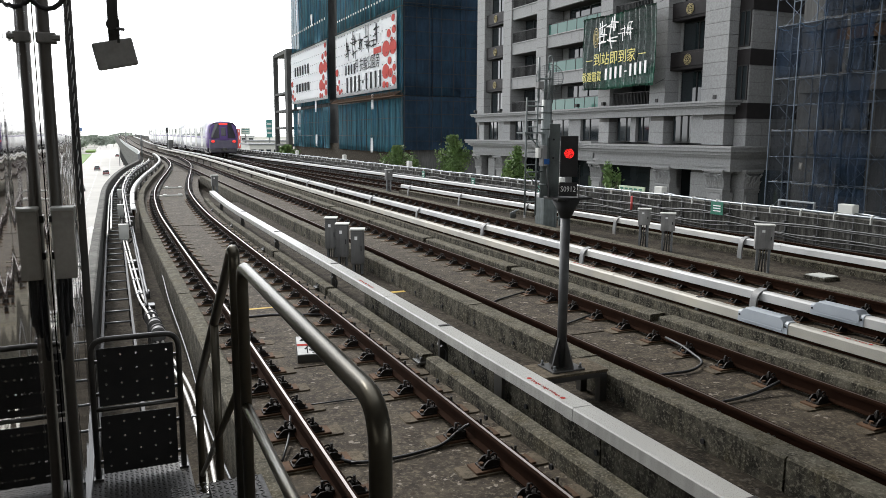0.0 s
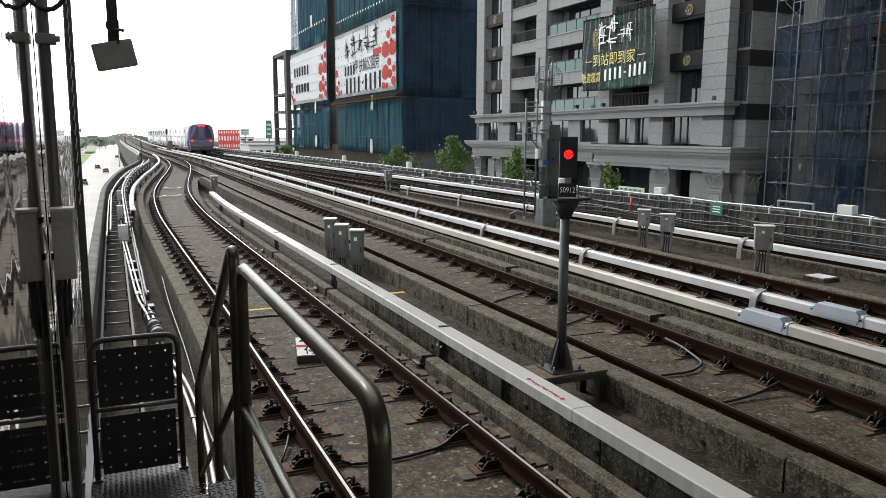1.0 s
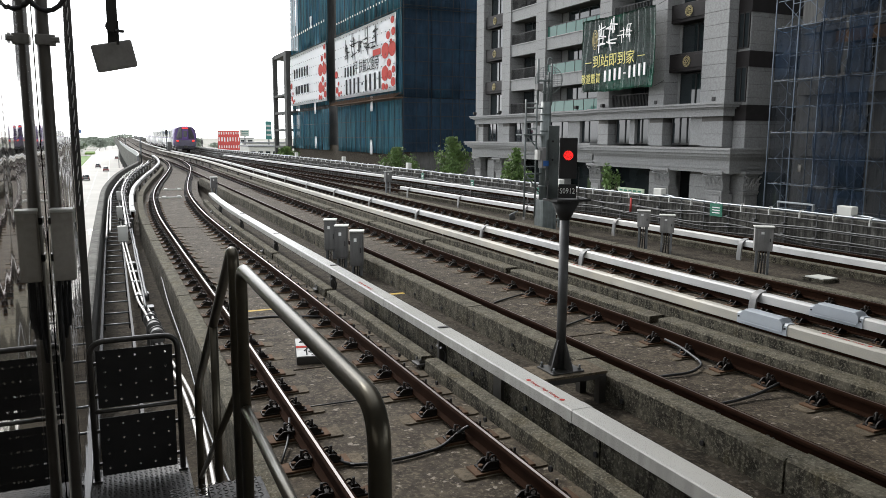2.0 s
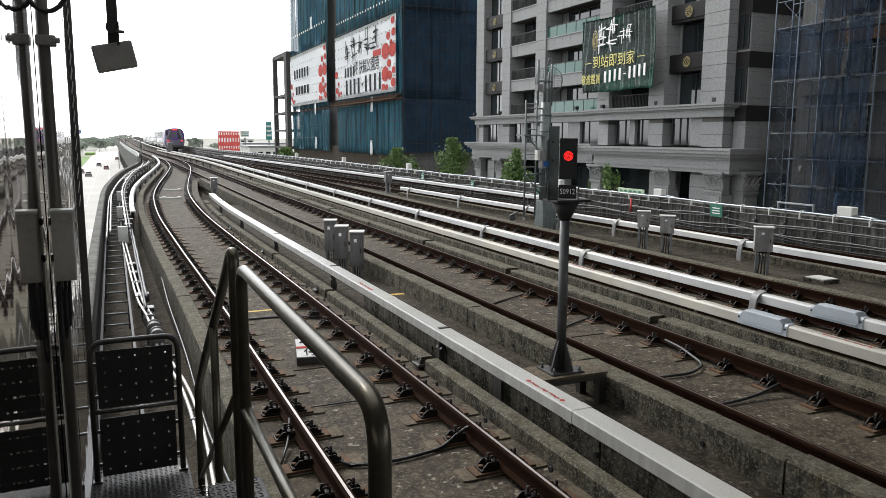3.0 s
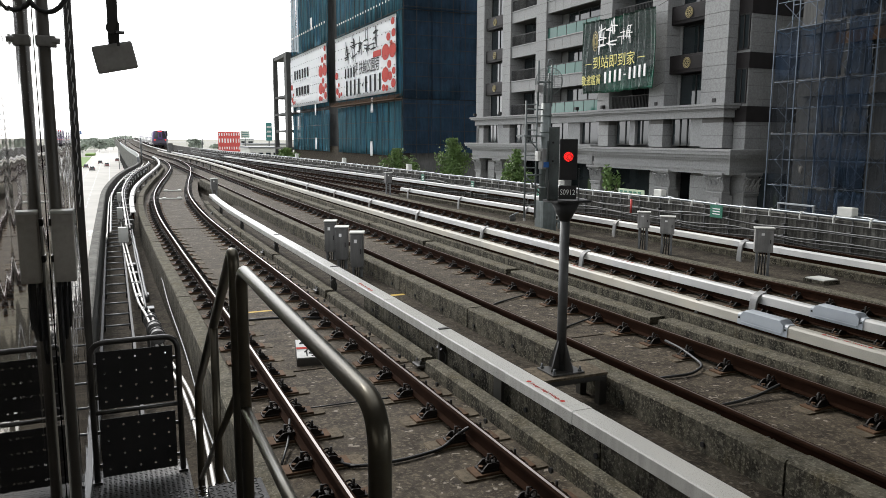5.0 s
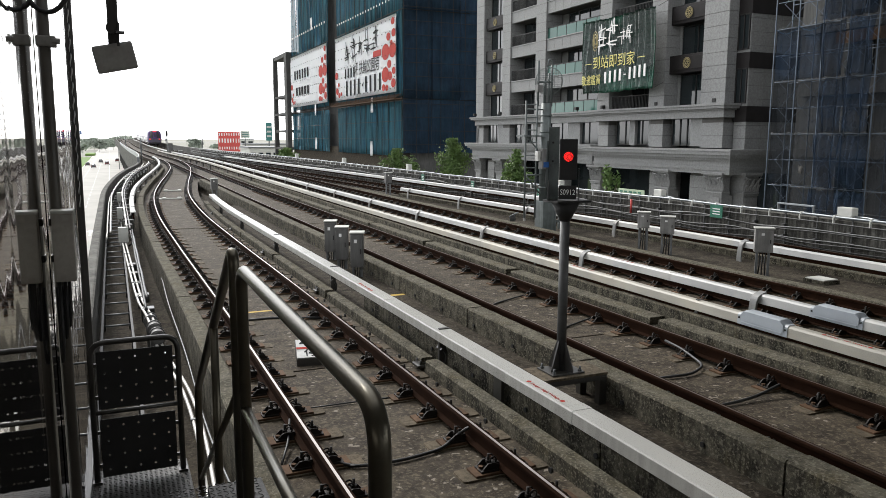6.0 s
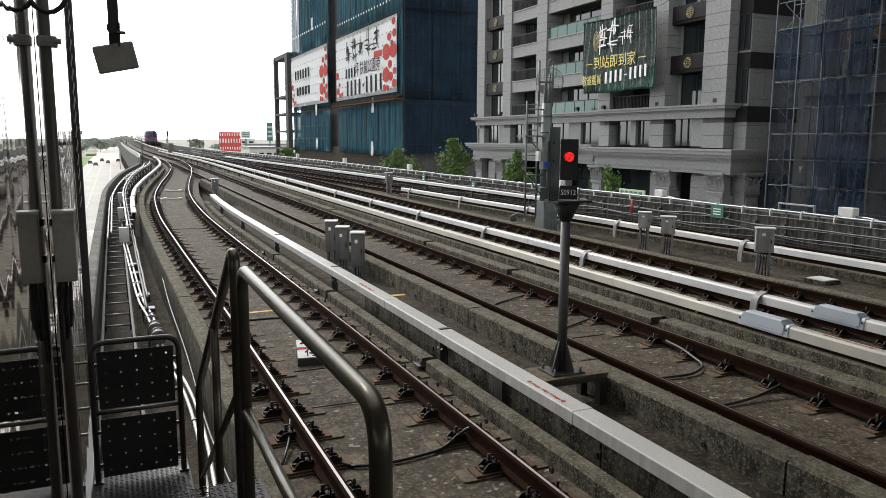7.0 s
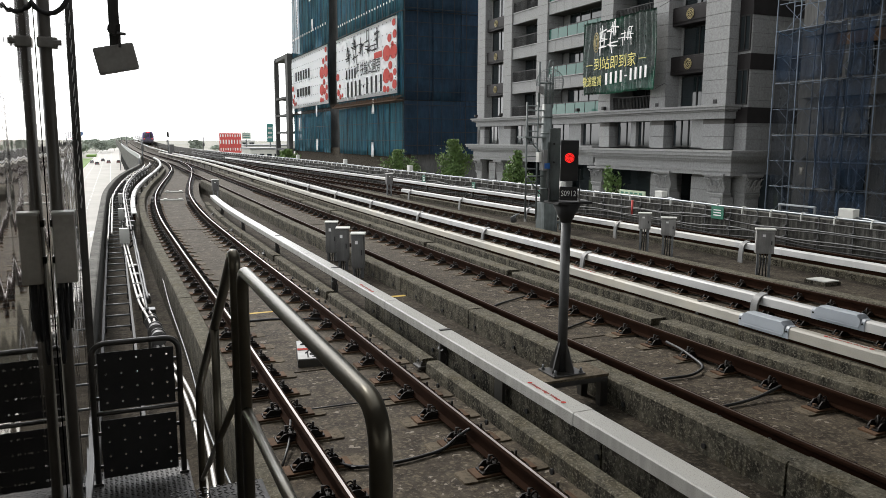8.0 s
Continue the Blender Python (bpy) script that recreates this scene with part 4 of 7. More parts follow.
    # ground floor columns with carved capitals, built facing -y
    def leaf(bm, x, z, wide, tall, lean):
        rows = []
        for k in range(6):
            f = k / 5
            w = wide * (0.55 + 0.45 * math.sin(math.pi * min(1, f * 1.15))) * (1 - 0.55 * f * f)
            y = -0.02 - lean * f ** 2.2 - (0.05 if k == 5 else 0)
            rows.append([bm.verts.new((x + a * w, y - d, z + tall * f - (0.1 * tall if k == 5 else 0))) for a, d in ((-0.5, 0.0), (-0.25, 0.05), (0, 0.02), (0.25, 0.05), (0.5, 0.0))])
        for a, c in zip(rows, rows[1:]):
            for i in range(4):
                bm.faces.new((a[i], a[i + 1], c[i + 1], c[i]))
    def capital():
        bm = bmesh.new()
        box(bm, -0.9, 0.9, -0.34, 0.6, 0.55, 0.72, 0.03), box(bm, -0.8, 0.8, -0.24, 0.6, 0.47, 0.55, 0.02)
        box(bm, -0.62, 0.62, 0.0, 0.6, -0.5, 0.5)
        for i in range(4):
            leaf(bm, -0.51 + 0.34 * i, -0.48, 0.36, 0.52, 0.16)
        for i in range(3):
            leaf(bm, -0.4 + 0.4 * i, -0.42, 0.38, 0.84, 0.22)
        for s in (-1, 1):
            tube(bm, [(s * (0.35 + 0.06 * k + 0.1 * math.cos(0.9 * k)), -0.2 - 0.012 * k, 0.2 + 0.05 * k + 0.08 * math.sin(0.9 * k)) for k in range(7)], 0.045, 6)
            leaf(bm, s * 0.66, -0.46, 0.3, 0.9, 0.2)
        box(bm, -0.74, 0.74, -0.1, 0.6, -0.62, -0.5, 0.03), box(bm, -0.68, 0.68, -0.06, 0.6, -0.74, -0.62, 0.02)
        return mesh_of(bm, "capital", M["stone"])
    def column_panel():
        bm = box(bmesh.new(), -0.5, 0.5, -0.05, 0.0, -6, -0.86, 0.02)
        for i in range(9):
            q = i * 2.4
            tube(bm, [(0.12 * (i % 3) * math.cos(q) + 0.13 * math.cos(q + t), -0.07, -1.5 - 0.12 * i + 0.13 * math.sin(q + t)) for t in [k * 0.8 for k in range(7)]], 0.03, 5)
        return mesh_of(bm, "carved_panel", M["stone"])
    crown, carved = capital(), column_panel()
    west = Matrix.Rotation(-math.pi / 2, 4, "Z")
    for x, y, turn in ((X, 71.2, west), (X, 66.6, west), (X, 63.0, west), (X, 55.5, west), (X - 0.4, 49.5, west), (X - 0.9, 41.0, west), (X - 0.9, 36.1, west), (X + 0.75, 34.72, Matrix.Identity(4))):
        at = Matrix.Translation((x, y, 0)) @ turn
        col = part("column", box(bmesh.new(), -0.62, 0.62, 0.0, 0.9, GROUND, -0.74, 0.03), M["stone"], b, "square stone column")
        col.matrix_basis = at
        again("capital", crown, col, Matrix.Identity(4), "carved leafy capital")
        again("carved_panel", carved, col, Matrix.Identity(4))
    for y0, y1 in ((36.8, 38.9), (41.7, 43.0), (64.2, 65.6), (68.0, 69.4)):
        pilaster(y0, y1, X - 0.4 if y0 < 50 else X + 0.2, X + 1.4, -6.0, 0.6)
    part("shop_front", box(bmesh.new(), X + 1.3, X + 1.76, 33, 71.4, GROUND, 0.7), M["window"], b, "dark glazed ground floor")
    for y in (70.9, 65.4, 52.2, 48.6, 42.3, 36.8):
        bm = box(bmesh.new(), X - 0.75, X - 0.45, y - 0.15, y + 0.15, 5.05, 5.3, 0.03)
        rod(bm, (X - 0.5, y, 4.95), (X - 0.5, y, 5.1), 0.05, 8)
        part("floodlight", bm, M["black"], b, "small black floodlight")


def bars(parent, m, rows, material, name="writing_bar"):
    """Plain bars standing for writing: (across, up, width, height)."""
    for a, u, w, h in rows:
        part(name, box(bmesh.new(), a - w / 2, a + w / 2, u - h / 2, u + h / 2, 0, 0.02), material, parent).matrix_basis = m


def cloth(y0, y1, z0, z1, x, fold, waves, seed, ny=48, nz=14):
    """A hanging sheet with soft folds, facing the tracks, with a back."""
    rnd = random.Random(seed)
    ph = [rnd.uniform(0, 6.3) for _ in range(4)]
    bm, grid = bmesh.new(), []
    for j in range(nz + 1):
        v = j / nz
        row = []
        for i in range(ny + 1):
            u = i / ny
            d = fold * (math.sin(waves * 6.28 * u + ph[0] + 0.9 * v) * (0.4 + 0.6 * v) + 0.6 * math.sin(waves * 2.7 * 6.28 * u + ph[1] - 1.3 * v) + 0.5 * math.sin(5 * v + ph[2] + 3 * u))
            row.append(bm.verts.new((x + d, y0 + (y1 - y0) * u, z0 + (z1 - z0) * (1 - v) + 0.25 * fold * math.sin(9 * u + ph[3]))))
        grid.append(row)
    for a, c in zip(grid, grid[1:]):
        for i in range(ny):
            f = bm.faces.new((a[i], a[i + 1], c[i + 1], c[i]))
            f.smooth = True
    bmesh.ops.solidify(bm, geom=list(bm.faces), thickness=0.03)
    return bm


def green_banner():
    """The dark green advertising sheet hung over the balconies."""
    X = 33.75
    ban = thing("advertising_banner", "dark green creased banner hung on the apartment front", "banner")
    part("sheet", cloth(41.2, 50.0, 6.15, 11.5, X, 0.15, 5.5, 5, 110, 34), M["banner_green"], ban, "creased dark green vinyl")
    face = Matrix.Translation((X - 0.36, 45.6, 8.8)) @ Matrix(((0, 0, -1, 0), (-1, 0, 0, 0), (0, 1, 0, 0), (0, 0, 0, 1)))
    rnd = random.Random(3)
    for cx, n, s in ((-1.25, 12, 1.15), (0.05, 12, 1.15), (1.25, 5, 0.8), (2.05, 9, 0.8)):
        part("emblem", strokes(rnd, n, s * 1.1, s * 1.5), M["ink_white"], ban, "white brush-drawn emblem").matrix_basis = face @ Matrix.Translation((cx - 0.2, 1.3, 0))
    part("emblem", ring_mesh(0.3, 0.7), M["brass"], ban).matrix_basis = face @ Matrix.Translation((-2.1, 1.1, 0))
    lettering("到站即到家", 1.0, M["ink_yellow"], ban, face @ Matrix.Translation((0.1, -0.55, 0)), width=4.9)
    lettering("敬邀鑑賞", 0.8, M["ink_yellow"], ban, face @ Matrix.Translation((-2.55, -1.75, 0)), width=2.4)
    bars(ban, face, [(-2.9, -0.5, 0.8, 0.05), (3.3, -0.5, 0.8, 0.05)], M["ink_yellow"])
    bars(ban, face, [(-0.75 + 0.58 * i, -1.62 + 0.03 * i, 0.22, 0.82) for i in range(4)] + [(1.55, -1.55, 0.26, 0.08)] + [(2.1 + 0.53 * i, -1.5 + 0.03 * i, 0.2, 0.82) for i in range(4)], M["ink_white"])
    bm = bmesh.new()
    for y, z, ry in ((41.2, 11.5, 40.6), (50.0, 11.4, 50.4), (41.3, 6.2, 40.8), (49.9, 6.2, 50.3)):
        tube(bm, [(X, y, z), (X + 0.4, ry, z + 0.35)], 0.02, 5)
    part("tie_rope", bm, M["cable"], ban)


def strokes(rnd, count, w, h):
    """Loose brush strokes as one sign."""
    bm = bmesh.new()
    for i in range(count):
        flat = i % 2
        cx, cy = rnd.uniform(-w * 0.3, w * 0.3), rnd.uniform(-h * 0.4, h * 0.4)
        lw, lh = (w * rnd.uniform(0.4, 0.85), h * 0.05) if flat else (w * 0.07, h * rnd.uniform(0.3, 0.7))
        m = Matrix.Translation((cx, cy, 0.01 + i * 0.0015)) @ Matrix.Rotation(rnd.uniform(-0.25, 0.25), 4, "Z") @ Matrix.Diagonal((lw, lh, 0.01, 1))
        bmesh.ops.create_cube(bm, size=1, matrix=m)
    return bm


def ring_mesh(w, h):
    bm = bmesh.new()
    for k in range(3):
        tube(bm, [(w * (1 - 0.3 * k) * math.cos(q * math.pi / 10), h * (1 - 0.3 * k) * math.sin(q * math.pi / 10), 0.02) for q in range(21)], 0.035, 5)
    return bm


def net_building():
    """Two towers under construction behind blue-green nets, with printed hoardings on the front."""
    X, TOP = 38.0, 46.0
    b = thing("netted_building", "tower under construction wrapped in blue-green scaffold netting", "building")
    part("concrete_frame", box(bmesh.new(), X + 1.4, X + 24, 101.9, 169, GROUND, TOP), M["raw"], b, "raw concrete behind the net")
    part("base_wall", box(bmesh.new(), X + 0.5, X + 1.4, 101, 170, GROUND, 1.2), M["trough"], b)
    seed = 11
    for y0, y1, x in ((100.6, 133.8, X), (139.6, 170.6, X), (133.8, 139.6, X + 2.2)):
        n = max(1, round((y1 - y0) / 5.6))
        for i in range(n):
            a, c = y0 + (y1 - y0) * i / n, y0 + (y1 - y0) * (i + 1) / n
            for z0, z1 in ((0.2, 8.0), (8.7, 20.5), (20.6, 33.5), (33.6, TOP)):
                seed += 1
                part("net_panel", cloth(a, c - 0.06, z0, z1, x + 0.1, 0.06, 3.0, seed, 44, 8), M["net"], b)
    # side face away from the sun, its shade painted by a darker net
    for k in range(5):
        for z0, z1 in ((0.6, 8.2), (8.3, 20.5), (20.6, 33.5), (33.6, TOP)):
            seed += 1
            me = cloth(0, 4.4, z0, z1, 0, 0.06, 2.0, seed, 24, 6)
            part("net_panel", me, M["net_shade_toned"], b, "blue net with the side's shade in its colour").matrix_basis = Matrix.Translation((X + 0.1 + 4.45 * k, 100.5, 0)) @ Matrix(((0, 1, 0, 0), (1, 0, 0, 0), (0, 0, 1, 0), (0, 0, 0, 1)))
    pole = mesh_of(rod(bmesh.new(), (0, 0, 0), (0, 0, TOP), 0.035, 6), "scaffold_tube", M["black"])
    cross = mesh_of(rod(bmesh.new(), (0, 0, 0), (22, 0, 0), 0.035, 6), "scaffold_tube", M["black"])
    for x, y0, y1 in ((X - 0.04, 100.4, 133.8), (X - 0.04, 139.6, 170.6)):
        for z in (2.6, 5.2, 8.35, 20.55, 33.55):
            part("scaffold_tube", rod(bmesh.new(), (x, y0, z), (x, y1, z), 0.03, 6), M["black"], b)
        for k in range(13):
            again("scaffold_tube", pole, b, Matrix.Translation((x, y0 + 0.4 + (y1 - y0 - 0.8) * k / 12, 0)))
    for k in range(10):
        again("scaffold_tube", pole, b, Matrix.Translation((X + 0.2 + 1.9 * k, 100.36, 0)))
    for k in range(13):
        again("scaffold_tube", cross, b, Matrix.Translation((X + 0.2, 100.28, 1.9 + 1.9 * k)))
    ledge = bmesh.new()
    box(ledge, X - 1.2, X + 0.2, 100.6, 133.6, 8.2, 8.3)
    for k in range(34):
        rod(ledge, (X - 1.2, 100.8 + k, 8.3), (X, 100.8 + k, 9.0), 0.05, 5)
        rod(ledge, (X - 1.2, 100.8 + k, 8.3), (X - 1.2, 101.6 + k, 8.9), 0.03, 5)
    part("safety_ledge", ledge, M["pad"], b, "rusty brown catch platform")
    bm = bmesh.new()
    for k in range(24):
        box(bm, X - 0.2, X - 0.15, 101.2 + 1.35 * k, 101.5 + 1.35 * k, 22.3, 22.6)
        if k < 16:
            box(bm, X - 0.2, X - 0.15, 141 + 1.8 * k, 141.4 + 1.8 * k, 24.0, 24.4)
            box(bm, X - 0.2, X - 0.15, 169.3, 170.0, 22 + k, 22.6 + k)
    tagged(part("net_tie", bm, M["ink_white"], b, "small white ties on the net"), kind="stuff")
    for y, z in ((112.5, 7.7), (113, 1.0), (148.0, 8.2), (147.8, 1.5), (150, 16 + 9), (152, 31)):
        part("loose_sheet", cloth(y, y + 1.2, z - 1.0, z + 1.3, X - 0.3, 0.06, 1, int(y), 8, 6), M["banner_white"], b, "torn white sheet")
    # the hoardings
    for y0, y1, z0, z1, big in ((101.9, 133.4, 9.3, 20.1, True), (139.2, 169.6, 9.4, 20.2, False)):
        board = thing("construction_hoarding", "white printed sheet with red dots on the netting", "billboard", group="hoardings")
        part("sheet", cloth(y0, y1, z0, z1, X - 0.36, 0.008, 5, int(y0), 60, 12), M["banner_white"], board)
        face = Matrix.Translation((X - 0.41, (y0 + y1) / 2, (z0 + z1) / 2)) @ Matrix(((0, 0, -1, 0), (-1, 0, 0, 0), (0, 1, 0, 0), (0, 0, 0, 1)))
        rnd = random.Random(int(y0))
        w, h = y1 - y0, z1 - z0
        spots = ((0.40, 0.24, 0.8), (0.455, 0.05, 1.45), (0.36, 0.05, 1.6), (0.47, 0.27, 0.8), (0.46, 0.42, 0.7), (0.41, -0.12, 0.8), (0.355, -0.25, 1.5), (0.42, -0.28, 0.9), (0.47, -0.22, 0.7),
                 (0.465, -0.38, 0.9), (0.33, -0.42, 0.7), (0.375, -0.43, 0.6), (0.44, 0.15, 0.5), (-0.47, -0.1, 0.9), (-0.46, -0.35, 0.8), (-0.43, -0.25, 0.5), (-0.42, -0.42, 0.6), (-0.38, -0.4, 0.45))
        for u, v, r in spots:
            bm = bmesh.new()
            bmesh.ops.create_cone(bm, cap_ends=True, segments=18, radius1=r * 0.72, radius2=r * 0.72, depth=0.03, matrix=face @ Matrix.Translation((u * w, v * h, 0)) @ Matrix.Diagonal((1.4, 1, 1, 1)))
            part("red_dot", bm, M["ink_red"], board, "round red printed dot")
        if big:
            for i, n in enumerate((13, 13, 9, 10, 14)):
                part("emblem", strokes(rnd, n, 3.0, 3.4), M["ink_black"], board, "dark drawn sign").matrix_basis = face @ Matrix.Translation((-8 + 3.6 * i, 2.4 + 0.12 * i, 0))
            part("emblem", box(bmesh.new(), -1.8, 1.8, -0.45, 0.45, 0, 0.02), M["ink_red"], board, "pink printed flash").matrix_basis = face @ Matrix.Translation((7.5, 0.7, 0))
            lettering("坪 扶輪公園旁", 2.3, M["ink_black"], board, face @ Matrix.Translation((2.2, -0.9, 0)), width=12.5)
            bars(board, face, [(-9.2 + 1.6 * i, -1.1, 0.7, 1.6) for i in range(4)], M["ink_black"])
            bars(board, face, [(-8.6 + 2.25 * i, -3.6, 0.85, 2.5) for i in range(4)] + [(0.2, -3.5, 0.6, 0.4)] + [(2.0 + 2.25 * i, -3.5, 0.8, 2.5) for i in range(4)], M["ink_black"])
        else:
            bars(board, face, [(-11 + 2.3 * i, 1.3, 1.2, 1.9) for i in range(6)] + [(-9.5 + 2.5 * i, -2.2, 1.7, 1.7) for i in range(5)], M["ink_black"])
        bm = bmesh.new()
        for j in range(7):
            for i in range(18):
                m = face @ Matrix.Translation(((i / 17 - 0.5) * w * 0.96, (j / 6 - 0.5) * h * 0.9, 0.02)) @ Matrix.Diagonal((0.3, 0.14, 0.02, 1))
                bmesh.ops.create_cube(bm, size=1, matrix=m)
        tagged(part("wind_slit", bm, M["ink_black"], board, "small dark wind slits"), kind="stuff")


def frame_tower():
    t = thing("concrete_frame_tower", "bare grey concrete frame with open floors", "building")
    for x, y in ((37.2, 186.5), (37.2, 172.2), (42, 186.5), (42, 172.2)):
        part("post", box(bmesh.new(), x, x + 1.0, y, y + (1.2 if y > 180 else 2.6), GROUND, 21.6), M["raw"], t)
    for z in (0.0, 4.0, 8.0, 12.0, 21.0):
        part("floor_slab", box(bmesh.new(), 37.3, 42.9, 172.4, 187.4, z, z + (0.5 if z < 20 else 0.9)), M["raw"], t)
    part("back_wall", box(bmesh.new(), 42.3, 42.6, 173, 187, GROUND, 12), M["window"], t)


def scaffold_building():
    """The near building site: steel scaffold with sagging grey-blue nets."""
    X = 33.0
    b = thing("scaffolded_building", "building site with steel scaffold and grey-blue nets", "building")
    part("concrete_wall", box(bmesh.new(), X + 2.6, X + 14, -8, 31.2, GROUND, 26), M["raw"], b, "raw grey concrete wall")
    for z in (-1.5, 1.8, 5.1, 8.4, 11.7):
        part("floor_edge", box(bmesh.new(), X + 2.1, X + 2.6, -8, 30.8, z, z + 0.45), M["raw"], b)
        for k in range(9):
            part("window_opening", box(bmesh.new(), X + 2.5, X + 2.62, 28.3 - 3.4 * k - 1.6, 28.3 - 3.4 * k, z + 1.1, z + 2.8), M["window"], b, "dark unglazed opening")
    upright = mesh_of(rod(bmesh.new(), (0, 0, GROUND), (0, 0, 22), 0.032, 8), "upright", M["scaffold_pipe"])
    lift = mesh_of(rod(bmesh.new(), (0, 0, 0), (0, 1.5, 0), 0.022, 8), "ledger", M["scaffold_pipe"])
    brace = mesh_of(rod(bmesh.new(), (0, 0, 0), (0, 1.5, 1.375), 0.016, 6), "brace", M["scaffold_pipe"])
    brace2 = mesh_of(rod(bmesh.new(), (0, 1.5, 0), (0, 0, 1.375), 0.016, 6), "brace", M["scaffold_pipe"])
    for i in range(21):
        y = 30.55 - 1.5 * i
        for x in (X - 0.1, X + 1.1):
            again("upright", upright, b, Matrix.Translation((x, y, 0)))
        for j in range(12):
            z = -2.46 + 1.375 * j
            again("ledger", lift, b, Matrix.Translation((X + (0.03 if j % 2 else 0.09), y - 1.5, z)))
            again("ledger", lift, b, Matrix.Translation((X + 1.1, y - 1.5, z)))
            if i < 12:
                again("brace", brace, b, Matrix.Translation((X + 0.45, y - 1.5, z)))
                again("brace", brace2, b, Matrix.Translation((X + 0.5, y - 1.5, z)))
    seed = 300
    for i in range(20):
        y1 = 30.5 - 1.5 * i
        for j in range(6):
            z0 = -2.46 + 2.75 * j
            if i < 2 and j > 3:
                continue
            seed += 1
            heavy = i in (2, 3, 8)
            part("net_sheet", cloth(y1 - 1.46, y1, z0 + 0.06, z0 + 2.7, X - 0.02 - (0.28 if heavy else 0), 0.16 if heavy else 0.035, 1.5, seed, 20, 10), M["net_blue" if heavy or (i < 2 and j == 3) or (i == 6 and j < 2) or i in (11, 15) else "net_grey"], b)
    rnd = random.Random(77)
    ties = bmesh.new()
    for i in range(20):
        for j in range(6):
            z = -2.42 + 2.75 * j
            for k in range(6):
                y = 30.5 - 1.5 * i - 0.1 - 0.26 * k + rnd.uniform(-0.05, 0.05)
                rod(ties, (X - 0.09, y, z + rnd.uniform(-0.03, 0.03)), (X - 0.1, y - rnd.uniform(0.08, 0.18), z + rnd.uniform(-0.07, 0.06)), 0.009, 4)
    tagged(part("net_lacing", ties, M["galv"], b, "pale cord lacing along the net edges"), kind="stuff")
    part("loose_sheet", cloth(28.22, 28.42, 1.0, 1.4, X - 0.14, 0.06, 1, 9, 6, 5), M["pole_grey"], b, "scrap of torn white sheet")
    for i in (0, 1):
        rope = [(X - 0.12, 30.5 - 1.5 * i - 1.5 * q / 8, 8.54 - 0.3 * math.sin(math.pi * q / 8)) for q in range(9)]
        part("net_rope", tube(bmesh.new(), rope, 0.02, 5), M["net_shade_toned"], b, "sagging blue edge rope")
    part("site_panel", box(bmesh.new(), X + 1.5, X + 1.6, 26.6, 29.2, 9.2, 11.2), M["raw"], b, "pale board behind the scaffold")
    bm = bmesh.new()
    box(bm, X + 2.0, X + 2.1, 20, 28.5, 7.7, 8.3)
    part("site_stripe", bm, M["pad"], b, "faded brown band")


apartment()
green_banner()
net_building()
frame_tower()
scaffold_building()


# ---- the platform end where the camera stands ----
def platform_end():
    bm = box(bmesh.new(), -0.23, 0.58, -8, 3.2, 0.78, 1.08, 0.01)
    box(bm, 0.33, 0.58, 3.2, 3.48, 0.98, 1.08, 0.004)
    tagged(part("platform", bm, M["tread"]), "worn platform end of steel chequer plate", "platform", kind="structure")
    bm = bmesh.new()
    for y0, y1, z in ((3.5, 3.8, 0.88), (3.8, 4.1, 0.68), (4.1, 4.4, 0.55)):
        box(bm, -0.24, 0.42, y0, y1, z - 0.05, z, 0.006)
    box(bm, -0.24, 0.38, 4.4, 5.42, 0.36, 0.42, 0.006)
    for y in (4.5, 5.3):
        rod(bm, (0.3, y, -0.75), (0.3, y, 0.4), 0.03, 8)
        rod(bm, (-0.18, y, -0.75), (-0.18, y, 0.4), 0.03, 8)
    st = tagged(part("steel_steps", bm, M["tread"]), "steel steps with chequer plate treads below the platform", "steps", kind="structure")
    # raised studs of the plate
    bm = bmesh.new()
    for i in range(19):
        for j in range(34):
            x, y = -0.22 + 0.032 * i, 4.43 + 0.029 * j
            bmesh.ops.create_cube(bm, size=1, matrix=Matrix.Translation((x, y, 0.421)) @ Matrix.Rotation(0.8 if (i + j) % 2 else -0.8, 4, "Z") @ Matrix.Diagonal((0.022, 0.006, 0.004, 1)))
    for i in range(14):
        for j in range(12):
            x, y = 0.17 + 0.029 * i, 3.16 + 0.029 * j
            bmesh.ops.create_cube(bm, size=1, matrix=Matrix.Translation((x, y, 1.081)) @ Matrix.Rotation(0.8 if (i + j) % 2 else -0.8, 4, "Z") @ Matrix.Diagonal((0.022, 0.006, 0.004, 1)))
    tagged(part("plate_stud", bm, M["tread"], st, "raised diamond pattern"), kind="stuff")
    # station behind and above the camera, unseen: its roof added to shade the tracks
    bm = box(bmesh.new(), -0.4, 3.0, -40, 1.0, 5.6, 5.9)
    box(bm, 3.0, 19, -40, 9.5, 5.6, 5.9)
    solid("station_roof", bm, M["station"], "unseen grey station roof, sized to shade the near tracks", "roof", kind="structure")
    bm = box(bmesh.new(), -0.4, 19, -40.4, -40, -0.7, 5.9)
    solid("wall_station_end", bm, M["station"], "plain grey wall closing the station", "wall", kind="structure")


